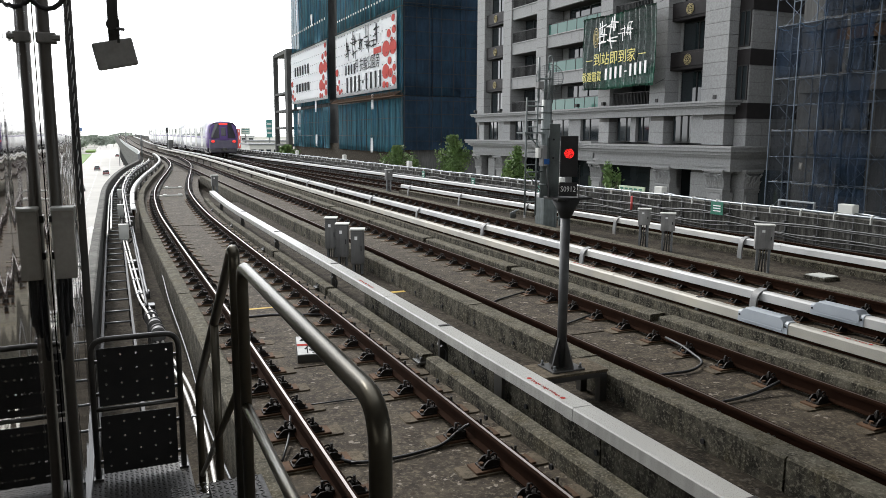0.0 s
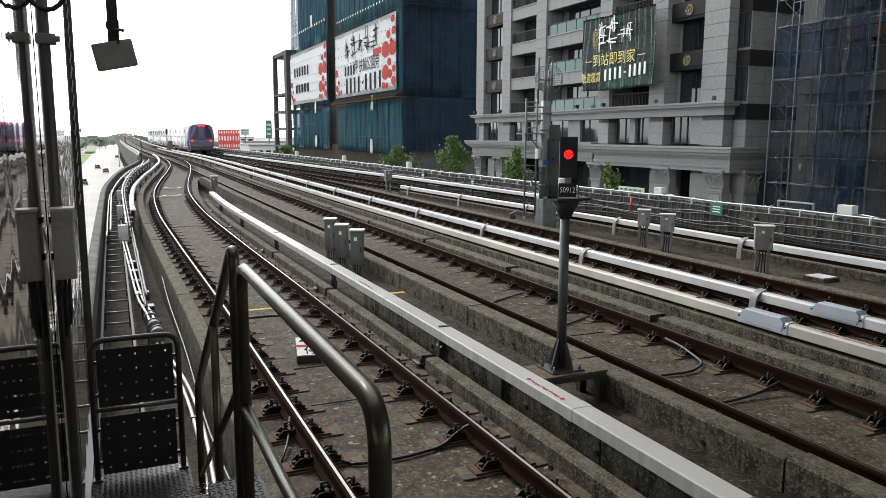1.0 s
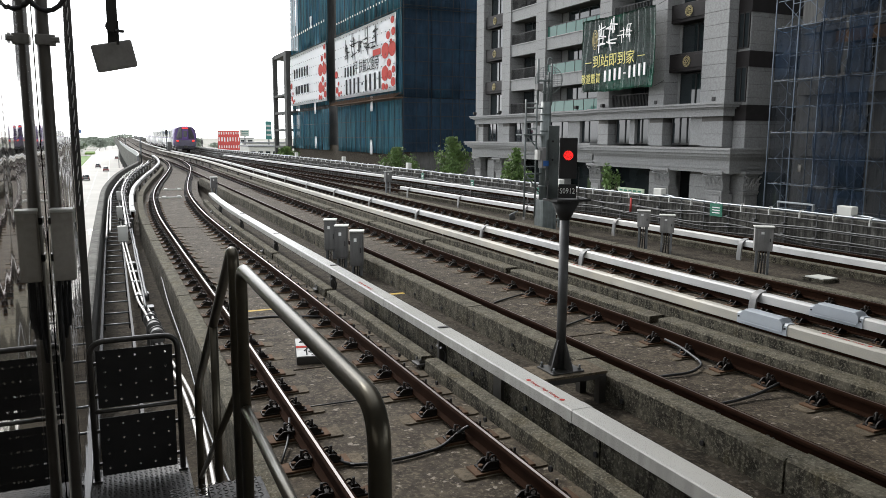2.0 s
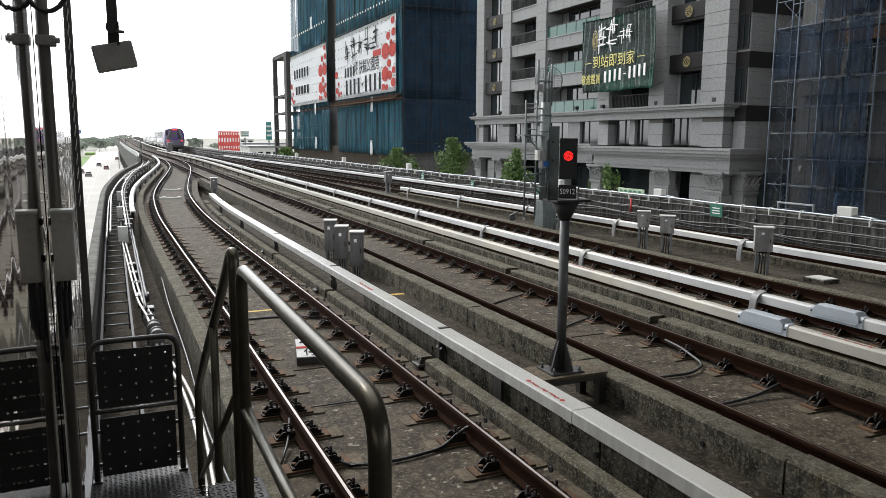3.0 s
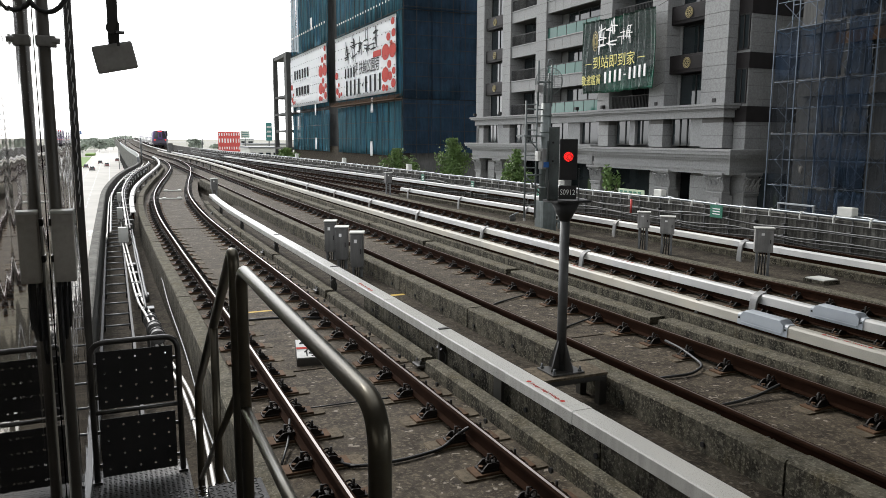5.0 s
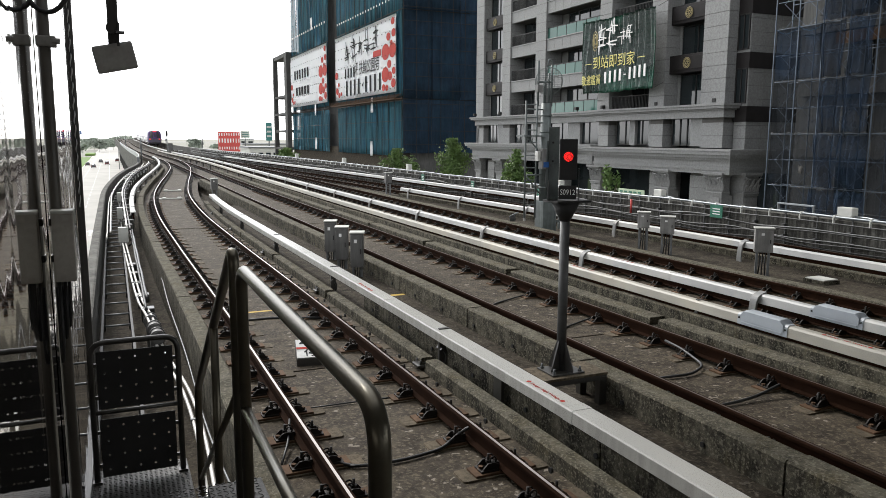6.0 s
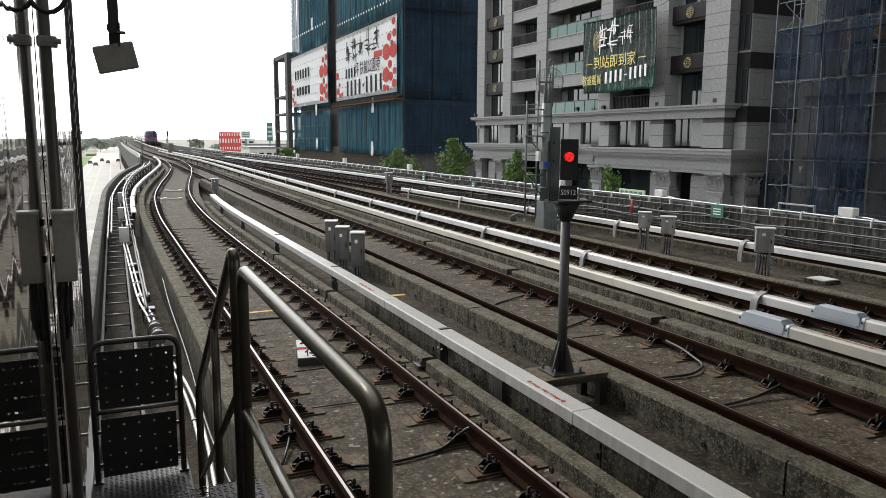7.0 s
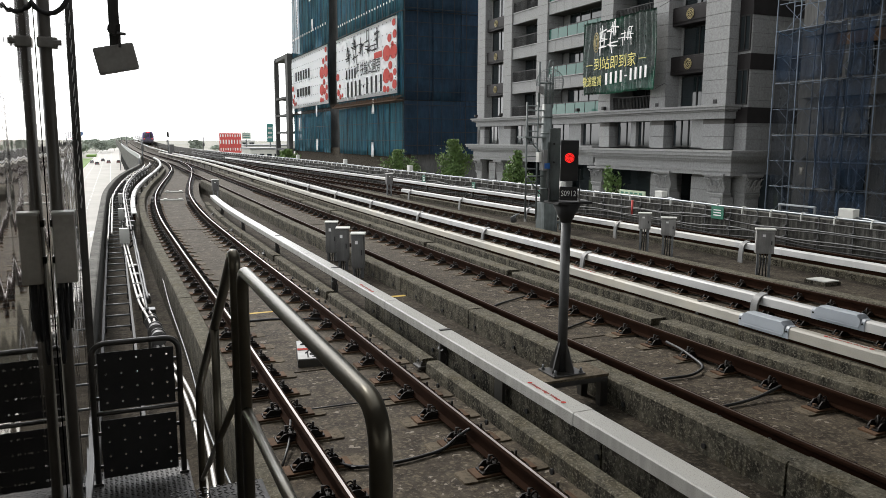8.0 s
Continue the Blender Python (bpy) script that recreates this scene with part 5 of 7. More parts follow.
def glass_wall():
    wall = thing("wall_glazed", "dark reflecting glazed wall beside the platform", "wall", kind="structure")
    for y0, y1 in ((-8, -2.5), (-2.5, 0.9), (0.9, 3.42), (3.46, 6.72)):
        part("pane", box(bmesh.new(), -0.297, -0.257, y0 + 0.01, y1 - 0.01, 0.45, 5.2), M["wallglass"], wall, "dark mirror-like pane")
    for y in (6.74,):
        part("end_post", box(bmesh.new(), -0.295, -0.225, y, y + 0.05, 0.2, 5.2, 0.006), M["dark_steel"], wall, "dark steel end post")
    part("base_rail", box(bmesh.new(), -0.285, -0.232, -8, 6.72, 0.3, 0.45, 0.008), M["dark_steel"], wall)
    part("lower_sheet", box(bmesh.new(), -0.30, -0.265, 3.5, 6.72, -0.75, 0.3), M["dark_steel"], wall)


def wall_pole():
    """The upright with its two switch boxes and the cables on it."""
    p = thing("equipment_pole", "dark steel pole with switch boxes and cables by the wall", "pole", at=pose(-0.22, 3.42, 0))
    part("shaft", rod(bmesh.new(), (0, 0, 0.42), (0, 0, 4.6), 0.0235, 20), M["pole_brown"], p)
    bm = box(bmesh.new(), -0.028, 0.045, -0.035, 0.035, 3.06, 3.10, 0.006)
    rod(bm, (0.03, -0.03, 3.08), (0.06, -0.03, 3.08), 0.012, 6)
    part("clamp", bm, M["pole_grey"], p, "bolted pole clamp")
    for z in (2.35, 2.2):
        part("clamp", box(bmesh.new(), -0.028, 0.034, -0.032, 0.032, z, z + 0.03, 0.005), M["dark_steel"], p)
    sw = part("switch_box", box(bmesh.new(), -0.012, 0.066, -0.11, -0.03, 2.13, 2.405, 0.005), M["box_beige"], p, "grey-brown steel switch box")
    part("box_lid", box(bmesh.new(), -0.016, 0.07, -0.116, -0.026, 2.405, 2.418, 0.004), M["white_box"], sw, "pale top edge")
    part("latch", box(bmesh.new(), 0.065, 0.074, -0.075, -0.06, 2.36, 2.42, 0.002), M["white_box"], sw)
    for k, (dx, drop) in enumerate(((0.0, 1.85), (0.02, 1.95), (0.035, 2.0))):
        part("cable", tube(bmesh.new(), rounded([(dx, -0.07, 2.14), (dx, -0.07, drop), (dx - 0.01, -0.05, drop - 0.08), (dx - 0.012, -0.03, 2.1)], 0.03), 0.007, 8), M["cable"], p, "black looped cable")
    loop = [(0.09 * math.cos(q) + 0.02, -0.02, 3.35 + 0.16 * math.sin(q)) for q in [math.pi + i * math.pi / 12 for i in range(13)]]
    part("cable", tube(bmesh.new(), loop, 0.010, 8), M["cable"], p, "black looped cable")
    part("lower_duct", box(bmesh.new(), -0.005, 0.02, 0.05, 0.1, 0.42, 2.05, 0.004), M["grey_box"], p)


def twisted_wire():
    rope = thing("twisted_wire", "thin twisted black and white wire hanging by the wall", "wire", at=pose(-0.128, 3.42, 0))
    for k in range(2):
        pts = [(0.0022 * math.cos(110 * z + k * math.pi), 0.0022 * math.sin(110 * z + k * math.pi), z) for z in [2.42 + 0.004 * i for i in range(300)]]
        part("strand", tube(bmesh.new(), pts, 0.0022, 6), M["cable"] if k else M["ink_white"], rope, "black strand" if k else "white strand")


def mirror_plate():
    """The dark plate hung on a strap from above."""
    m = thing("hanging_plate", "dark grey rounded plate hung from a strap", "platform mirror", at=pose(0.042, 4.0, 3.085, 0, -12, 0))
    part("plate", box(bmesh.new(), -0.092, 0.092, -0.012, 0.012, -0.065, 0.065, 0.011), M["pole_grey"], m, "grey back of a rectangular mirror")
    s = part("strap", box(bmesh.new(), -0.026, 0.022, -0.006, 0.002, 0.055, 0.62, 0.003), M["dark_steel"], m, "flat metal strap")
    s.matrix_basis = pose(0, 0, 0, 0, 12, 0)
    bm = bmesh.new()
    bmesh.ops.create_cone(bm, cap_ends=True, segments=16, radius1=0.028, radius2=0.028, depth=0.02, matrix=pose(-0.006, -0.02, 0.135, 90, 0, 0))
    rod(bm, (0.018, -0.03, 0.05), (0.02, -0.03, 0.16), 0.006, 6)
    rod(bm, (0.006, -0.04, 0.115), (0.045, -0.02, 0.115), 0.008, 6)
    part("swivel", bm, M["dark_steel"], m, "round swivel joint").matrix_basis = pose(0, 0, 0, 0, 12, 0)
    part("arm", rod(bmesh.new(), (0.0, -0.02, 0.6), (-0.29, -0.02, 0.64), 0.02, 10), M["dark_steel"], m).matrix_basis = pose(0, 0, 0, 0, 12, 0)


def railings():
    h = thing("platform_railing", "dark tubular steel railing along the platform edge", "railing")
    part("top_rail", tube(bmesh.new(), rounded([(0.45, 1.32, 1.1), (0.45, 1.32, 2.19), (0.45, 3.02, 2.19), (0.45, 3.02, 1.08)], 0.1, 8), 0.0238, 20), M["handrail"], h, "bent dark tube, worn bright on top")
    part("mid_rail", rod(bmesh.new(), (0.45, 1.32, 1.60), (0.45, 3.02, 1.60), 0.021, 12), M["handrail"], h)
    for y in (1.32, 3.02):
        part("foot_plate", box(bmesh.new(), 0.39, 0.51, y - 0.06, y + 0.06, 1.08, 1.09), M["handrail"], h)
    s = thing("stair_railing", "dark tubular handrail down the steel steps", "railing")
    part("top_rail", tube(bmesh.new(), rounded([(0.45, 3.22, 1.08), (0.45, 3.22, 2.25), (0.45, 5.12, 1.02), (0.45, 5.12, 0.0)], 0.09, 8), 0.024, 14), M["handrail"], s)
    part("mid_rail", rod(bmesh.new(), (0.45, 3.24, 1.60), (0.45, 5.12, 0.38), 0.017, 10), M["handrail"], s)
    part("post", rod(bmesh.new(), (0.45, 4.05, 0.5), (0.45, 4.05, 1.71), 0.022, 12), M["handrail"], s)
    part("stringer", box(bmesh.new(), 0.435, 0.465, 3.5, 5.15, -0.05, 0.06), M["handrail"], s)
    for y in (4.05, 5.12):
        part("post_foot", rod(bmesh.new(), (0.45, y, -0.72), (0.45, y, 0.55 if y < 5 else 0.02), 0.022, 12), M["handrail"], s)


def gate():
    """The small barrier gate: bent tube frame with two perforated plates."""
    g = thing("barrier_gate", "dark tubular gate with two perforated steel panels", "gate", at=pose(0.07, 5.22, 0.43))
    part("frame", tube(bmesh.new(), rounded([(-0.27, 0, 0), (-0.27, 0, 0.95), (0.27, 0, 0.95), (0.27, 0, 0)], 0.1, 8), 0.019, 14), M["dark_steel"], g, "bent dark tube")
    part("crossbar", rod(bmesh.new(), (-0.27, 0, 0.475), (0.27, 0, 0.475), 0.015, 10), M["dark_steel"], g)
    for z0, z1 in ((0.5, 0.89), (0.03, 0.43)):
        bm = bmesh.new()
        # plate with round holes: a lattice of cells, each ring-filled round its hole
        cols, rows, r = 5, 4, 0.0075
        xs = [-0.235 + 0.47 * i / cols for i in range(cols + 1)]
        zs = [z0 + (z1 - z0) * j / rows for j in range(rows + 1)]
        for i in range(cols):
            for j in range(rows):
                cx, cz = (xs[i] + xs[i + 1]) / 2, (zs[j] + zs[j + 1]) / 2
                corner = [(xs[i + 1], zs[j + 1]), (xs[i], zs[j + 1]), (xs[i], zs[j]), (xs[i + 1], zs[j])]
                hole = [bm.verts.new((cx + r * math.cos(math.pi / 4 + k * math.pi / 4), -0.003, cz + r * math.sin(math.pi / 4 + k * math.pi / 4))) for k in range(8)]
                out = []
                for k in range(4):
                    a, c = corner[k], corner[(k + 1) % 4]
                    out += [bm.verts.new((a[0], -0.003, a[1])), bm.verts.new(((a[0] + c[0]) / 2, -0.003, (a[1] + c[1]) / 2))]
                for k in range(8):
                    bm.faces.new((hole[k], hole[(k + 1) % 8], out[(k + 1) % 8], out[k]))
        bmesh.ops.remove_doubles(bm, verts=bm.verts, dist=0.0005)
        bmesh.ops.solidify(bm, geom=list(bm.faces), thickness=0.004)
        part("panel", bm, M["black"], g, "black perforated plate")
        for s in (-1, 1):
            for z in (z0 + 0.07, z1 - 0.1):
                part("lug", box(bmesh.new(), s * 0.252 - 0.02, s * 0.252 + 0.02, -0.008, 0.008, z, z + 0.022), M["dark_steel"], g)
    for s in (-1, 1):
        part("foot", box(bmesh.new(), s * 0.27 - 0.03, s * 0.27 + 0.03, -0.03, 0.03, -0.012, 0.004), M["dark_steel"], g)


def left_channel():
    """The service channel on the outer side of the first track: bare walkway bearers, conduits and cable gear."""
    w = thing("walkway_frame", "bare dark steel walkway frame with cross bars", "walkway frame")
    for a in (0.17, 0.60):
        part("side_beam", sweep(bmesh.new(), beside(edge_left, a), rect(-0.02, 0.02, -0.36, -0.22, 0.003), 5.6, 66, 1.5), M["black"], w)
    bar = mesh_of(rod(bmesh.new(), (0.17, 0, 0), (0.6, 0, 0), 0.016, 8), "cross_bar", M["galv"])
    post = mesh_of(box(bmesh.new(), 0.15, 0.19, -0.02, 0.02, -0.5, 0.0), "bearer_leg", M["dark_steel"])
    for k in range(62):
        y = 6.0 + 0.93 * k + (0.12 if k % 5 == 2 else 0)
        again("cross_bar", bar, w, Matrix.Translation((edge_left(y), y, grade(y) - 0.25)), "pale round cross bar")
        if k % 3 == 0:
            for a in (0, 0.42):
                again("bearer_leg", post, w, Matrix.Translation((edge_left(y) + a, y, grade(y) - 0.25)))
    c = thing("conduit_pair", "two pale steel conduits clipped along the channel", "conduit")
    for d in (0.0, 0.075):
        line = glide([(5.0, 0.60), (6.5, 0.62), (8, 0.68), (9.6, 0.66), (11.5, 0.5), (13.0, 0.40), (14.2, 0.30), (17, 0.24), (24, 0.12)])
        drop = glide([(5.0, -0.5), (9.6, -0.45), (12.0, -0.42), (13.0, -0.24), (17, -0.20), (24, -0.16)])
        part("conduit", tube(bmesh.new(), [(line(y) + d, y, drop(y)) for y in [5.0 + 0.35 * i for i in range(54)]], 0.022, 8), M["conduit"], c)
        for y in (8.5, 10.5, 14.5, 16, 18, 20, 22):
            part("clip", box(bmesh.new(), line(y) + d - 0.03, line(y) + d + 0.03, y - 0.02, y + 0.02, drop(y) - 0.04, drop(y) + 0.03), M["galv"], c)
    for y, h in ((22.3, 0.42), (28.5, 0.4), (35.5, 0.4), (46, 0.4)):
        x = edge_left(y) + 0.62
        j = thing("junction_box", "pale junction box on a short post in the channel", "junction box", at=pose(x, y, grade(y) - 0.2), group="channel boxes")
        part("housing", box(bmesh.new(), -0.13, 0.13, -0.1, 0.1, 0.0, h, 0.012), M["white_box"], j)
        part("stem", box(bmesh.new(), -0.05, 0.05, -0.04, 0.04, -0.55, 0.0), M["galv"], j)
        for k in range(3):
            part("gland", rod(bmesh.new(), (-0.08 + 0.08 * k, -0.06, -0.3), (-0.08 + 0.08 * k, -0.06, 0.0), 0.02, 8), M["conduit"], j)
    hook = bmesh.new()
    tube(hook, rounded([(0.0, 0, 0.2), (0.14, 0, 0.2), (0.14, 0, -0.3), (0.02, 0, -0.4)], 0.06), 0.028, 6)
    box(hook, -0.05, 0.16, -0.06, 0.06, 0.12, 0.24, 0.02)
    hook = mesh_of(hook, "cable_hook", M["dark_steel"])
    tray = thing("cable_tray", "rows of dark cable hooks with black cables along the viaduct edge", "cable tray")
    for k in range(34):
        y = 23 + 1.3 * k
        again("cable_hook", hook, tray, Matrix.Translation((edge_left(y) + 0.72 + 0.06 * (k % 2), y, grade(y) - 0.02)))
    for i, (a, z) in enumerate(((0.72, 0.26), (0.8, 0.2), (0.86, 0.05), (0.84, -0.12), (0.2, -0.05), (0.3, 0.1))):
        part("cable", tube(bmesh.new(), [(edge_left(y) + a, y, grade(y) + z + 0.03 * math.sin(y * 2.4 + i)) for y in [(13 if i in (2, 3) else 22) + 0.6 * q for q in range(80)]], 0.024, 6),
             M["conduit"] if i in (0, 4, 5) else M["cable"], tray)
    coil = thing("pipe_coupling", "dull blue-grey ribbed pipe couplings in the channel", "pipe coupling")
    for k, (x, y) in enumerate(((0.50, 12.0), (0.48, 12.5), (0.45, 13.1))):
        bm = bmesh.new()
        for r, a, c in ((0.10, -0.16, 0.16), (0.115, -0.13, -0.09), (0.115, 0.09, 0.13)):
            rod(bm, (x, y + a, -0.32), (x, y + c, -0.32), r, 18)
        box(bm, x - 0.07, x + 0.07, y - 0.1, y + 0.1, -0.75, -0.38)
        part("coupling", bm, M["grey_box"], coil)
    for k in range(5):
        y = 13.6 + 1.25 * k
        st = thing("cable_stand", "small dark steel cable stand on the channel floor", "stand", at=pose(0.42 - 0.03 * k, y, 0), group="cable stands")
        part("plate", box(bmesh.new(), -0.1, 0.12, -0.12, 0.12, -0.36, -0.2, 0.02), M["dark_steel"], st)
        part("leg", box(bmesh.new(), -0.03, 0.03, -0.04, 0.04, -0.75, -0.36), M["dark_steel"], st)
    part("thin", tube(bmesh.new(), [(0.82 - 0.02 * math.sin(y) - (0.2 if y > 24 else 0) * (y - 24) * 0.01, y, -0.35 + 0.12 * math.sin(0.5 * y)) for y in [5 + 0.5 * i for i in range(44)]], 0.012, 6), M["galv"]).name = "earth_wire"
    tagged(bpy.data.objects["earth_wire"], "thin grey earth wire along the low wall", "wire")


platform_end()
glass_wall()
wall_pole()
twisted_wire()
mirror_plate()
railings()
gate()
left_channel()
third_rail(track_a, -1.58, 25.6, 84, "cover", 5.1, -1, "pale cover over the outer live rail")


# ---- line equipment ----
def signal():
    """A single red colour-light signal on a flanged post over a low steel table."""
    t = thing("signal_table", "low dark steel table bolted to the channel", "steel table", at=pose(4.56, 6.98, 0))
    part("top", box(bmesh.new(), -0.36, 0.48, -0.24, 0.24, 0.06, 0.09, 0.004), M["grout"], t, "dirty brown table top")
    part("apron", box(bmesh.new(), -0.35, 0.47, -0.23, 0.23, 0.0, 0.06), M["dark_steel"], t)
    part("leg", box(bmesh.new(), -0.82, -0.78, -0.1, 0.08, -0.42, 0.12), M["dark_steel"], t, "flat steel leg plate")
    for x, y in ((-0.3, -0.19), (0.42, -0.19), (-0.3, 0.19), (0.42, 0.19)):
        part("leg", box(bmesh.new(), x - 0.045, x + 0.045, y - 0.045, y + 0.045, -0.37, 0.04), M["dark_steel"], t)
    s = thing("railway_signal", "grey-black trackside signal post showing a red light", "signal", at=pose(4.56, 6.98, 0.09))
    part("foot_plate", box(bmesh.new(), -0.21, 0.21, -0.17, 0.17, 0.0, 0.02, 0.004), M["dark_steel"], s)
    for a in range(4):
        bm = bmesh.new()
        q = [bm.verts.new(p) for p in ((0.05, -0.008, 0.02), (0.17, -0.008, 0.02), (0.17, -0.008, 0.05), (0.055, -0.008, 0.36), (0.05, 0.008, 0.02), (0.17, 0.008, 0.02), (0.17, 0.008, 0.05), (0.055, 0.008, 0.36))]
        for f in ((0, 1, 2, 3), (7, 6, 5, 4), (0, 4, 5, 1), (1, 5, 6, 2), (2, 6, 7, 3), (3, 7, 4, 0)):
            bm.faces.new([q[i] for i in f])
        part("gusset", bm, M["dark_steel"], s).matrix_basis = pose(0, 0, 0, 0, 0, 20 + 90 * a)
    for x, y in ((-0.17, -0.13), (0.17, -0.13), (-0.17, 0.13), (0.17, 0.13)):
        bm = rod(bmesh.new(), (x, y, 0.02), (x, y, 0.075), 0.012, 8)
        rod(bm, (x, y, 0.02), (x, y, 0.04), 0.022, 6)
        part("bolt", bm, M["galv"], s, "bright anchor bolt")
    part("post", rod(bmesh.new(), (0, 0, 0.02), (0, 0, 1.86), 0.054, 18), M["dark_galv"], s, "dull grey round post")
    cone = rod(bmesh.new(), (0, 0, 1.72), (0, 0, 1.93), 0.056, 16, 0.16)
    part("collar", cone, M["black"], s)
    part("shelf", box(bmesh.new(), -0.2, 0.24, -0.15, 0.15, 1.93, 1.955, 0.004), M["black"], s)
    turn = pose(0, 0, 0, 0, 0, -34)
    head = part("signal_head", box(bmesh.new(), -0.075, 0.115, -0.09, 0.06, 2.18, 2.62, 0.008), M["black"], s, "matt black signal head")
    head.matrix_basis = turn
    lens = bmesh.new()
    bmesh.ops.create_cone(lens, cap_ends=True, segments=24, radius1=0.052, radius2=0.052, depth=0.01, matrix=pose(0.02, -0.093, 2.43, 90, 0, 0))
    part("lens", lens, M["black"], head, "dark lens disc")
    for ring in range(5):
        for i in range(max(1, 6 * ring)):
            q = 2 * math.pi * i / max(1, 6 * ring) + 0.2 * ring
            again("led", LED, head, pose(0.02 + 0.0118 * ring * math.cos(q), -0.1, 2.43 + 0.0118 * ring * math.sin(q)))
    hood = bmesh.new()
    tube(hood, [(0.02 + 0.06 * math.cos(q), -0.10, 2.43 + 0.06 * math.sin(q)) for q in [i * math.pi / 10 for i in range(11)]], 0.005, 5)
    part("hood", hood, M["black"], head)
    spine = box(bmesh.new(), -0.20, -0.085, -0.02, 0.05, 1.96, 2.75, 0.006)
    box(spine, -0.22, -0.2, -0.03, 0.08, 2.1, 2.6)
    part("mounting_channel", spine, M["mast"], s, "grey steel mounting channel").matrix_basis = turn
    for z in (2.38, 2.58):
        part("bolt", rod(bmesh.new(), (-0.15, -0.05, z), (-0.15, 0, z), 0.012, 8), M["black"], s).matrix_basis = turn
    part("blue_tag", box(bmesh.new(), -0.25, -0.19, -0.035, -0.02, 2.31, 2.37), mat("blue_tag_plastic", (0.02, 0.12, 0.4), 0.5), s, "small blue tag").matrix_basis = turn
    for a in (-0.2, 0.13):
        bm = bmesh.new()
        q = [bm.verts.new((a + d, y, z)) for d in (0, 0.012) for y, z in ((-0.14, 1.955), (0.1, 1.955), (0.1, 2.3), (0.06, 2.3))]
        for f in ((0, 1, 2, 3), (7, 6, 5, 4), (0, 4, 5, 1), (1, 5, 6, 2), (2, 6, 7, 3), (3, 7, 4, 0)):
            bm.faces.new([q[i] for i in f])
        part("side_fin", bm, M["dark_steel"], s).matrix_basis = turn
    plate = part("number_plate", box(bmesh.new(), -0.075, 0.115, -0.11, -0.095, 1.97, 2.12, 0.003), M["black"], s, "black plate with white characters")
    plate.matrix_basis = turn
    lettering("S0912", 0.085, M["ink_white"], plate, pose(0.02, -0.112, 2.045, 90, 0, 0), width=0.16, deep=0.001)


LED = bmesh.new()
bmesh.ops.create_icosphere(LED, subdivisions=1, radius=0.0048)
LED = mesh_of(LED, "led", M["red_lamp"])


def cabinet(name, x, y, z, w, d, h, material, label, leg, group, labelled=True, turn=0.0):
    c = thing(name, label, "cabinet", at=pose(x, y, z, 0, 0, turn), group=group)
    part("housing", box(bmesh.new(), -w / 2, w / 2, -d / 2, d / 2, 0, h, 0.008), M[material], c)
    part("door", box(bmesh.new(), -w / 2 + 0.02, w / 2 - 0.02, -d / 2 - 0.012, -d / 2 + 0.002, 0.03, h - 0.04, 0.005), M[material], c)
    part("rain_cap", box(bmesh.new(), -w / 2 - 0.02, w / 2 + 0.02, -d / 2 - 0.03, d / 2 + 0.02, h, h + 0.025, 0.006), M["white_box"], c, "pale cap")
    part("handle", box(bmesh.new(), w / 2 - 0.07, w / 2 - 0.05, -d / 2 - 0.03, -d / 2 - 0.01, h * 0.4, h * 0.55), M["black"], c)
    if labelled:
        part("sticker", box(bmesh.new(), -0.06, 0.0, -d / 2 - 0.016, -d / 2 - 0.011, h * 0.72, h * 0.82), M["ink_white"], c)
    for s in (-1, 1):
        part("leg", box(bmesh.new(), s * w * 0.32 - 0.025, s * w * 0.32 + 0.025, -0.03, 0.03, -leg, 0), M["galv"], c)
    for k in range(3):
        part("cable", tube(bmesh.new(), [(-0.06 + 0.06 * k, 0.02, 0.0), (-0.05 + 0.05 * k, 0.03, -leg * 0.5), (-0.08 + 0.07 * k, -0.02, -leg)], 0.014, 6), M["cable"], c)
    return c


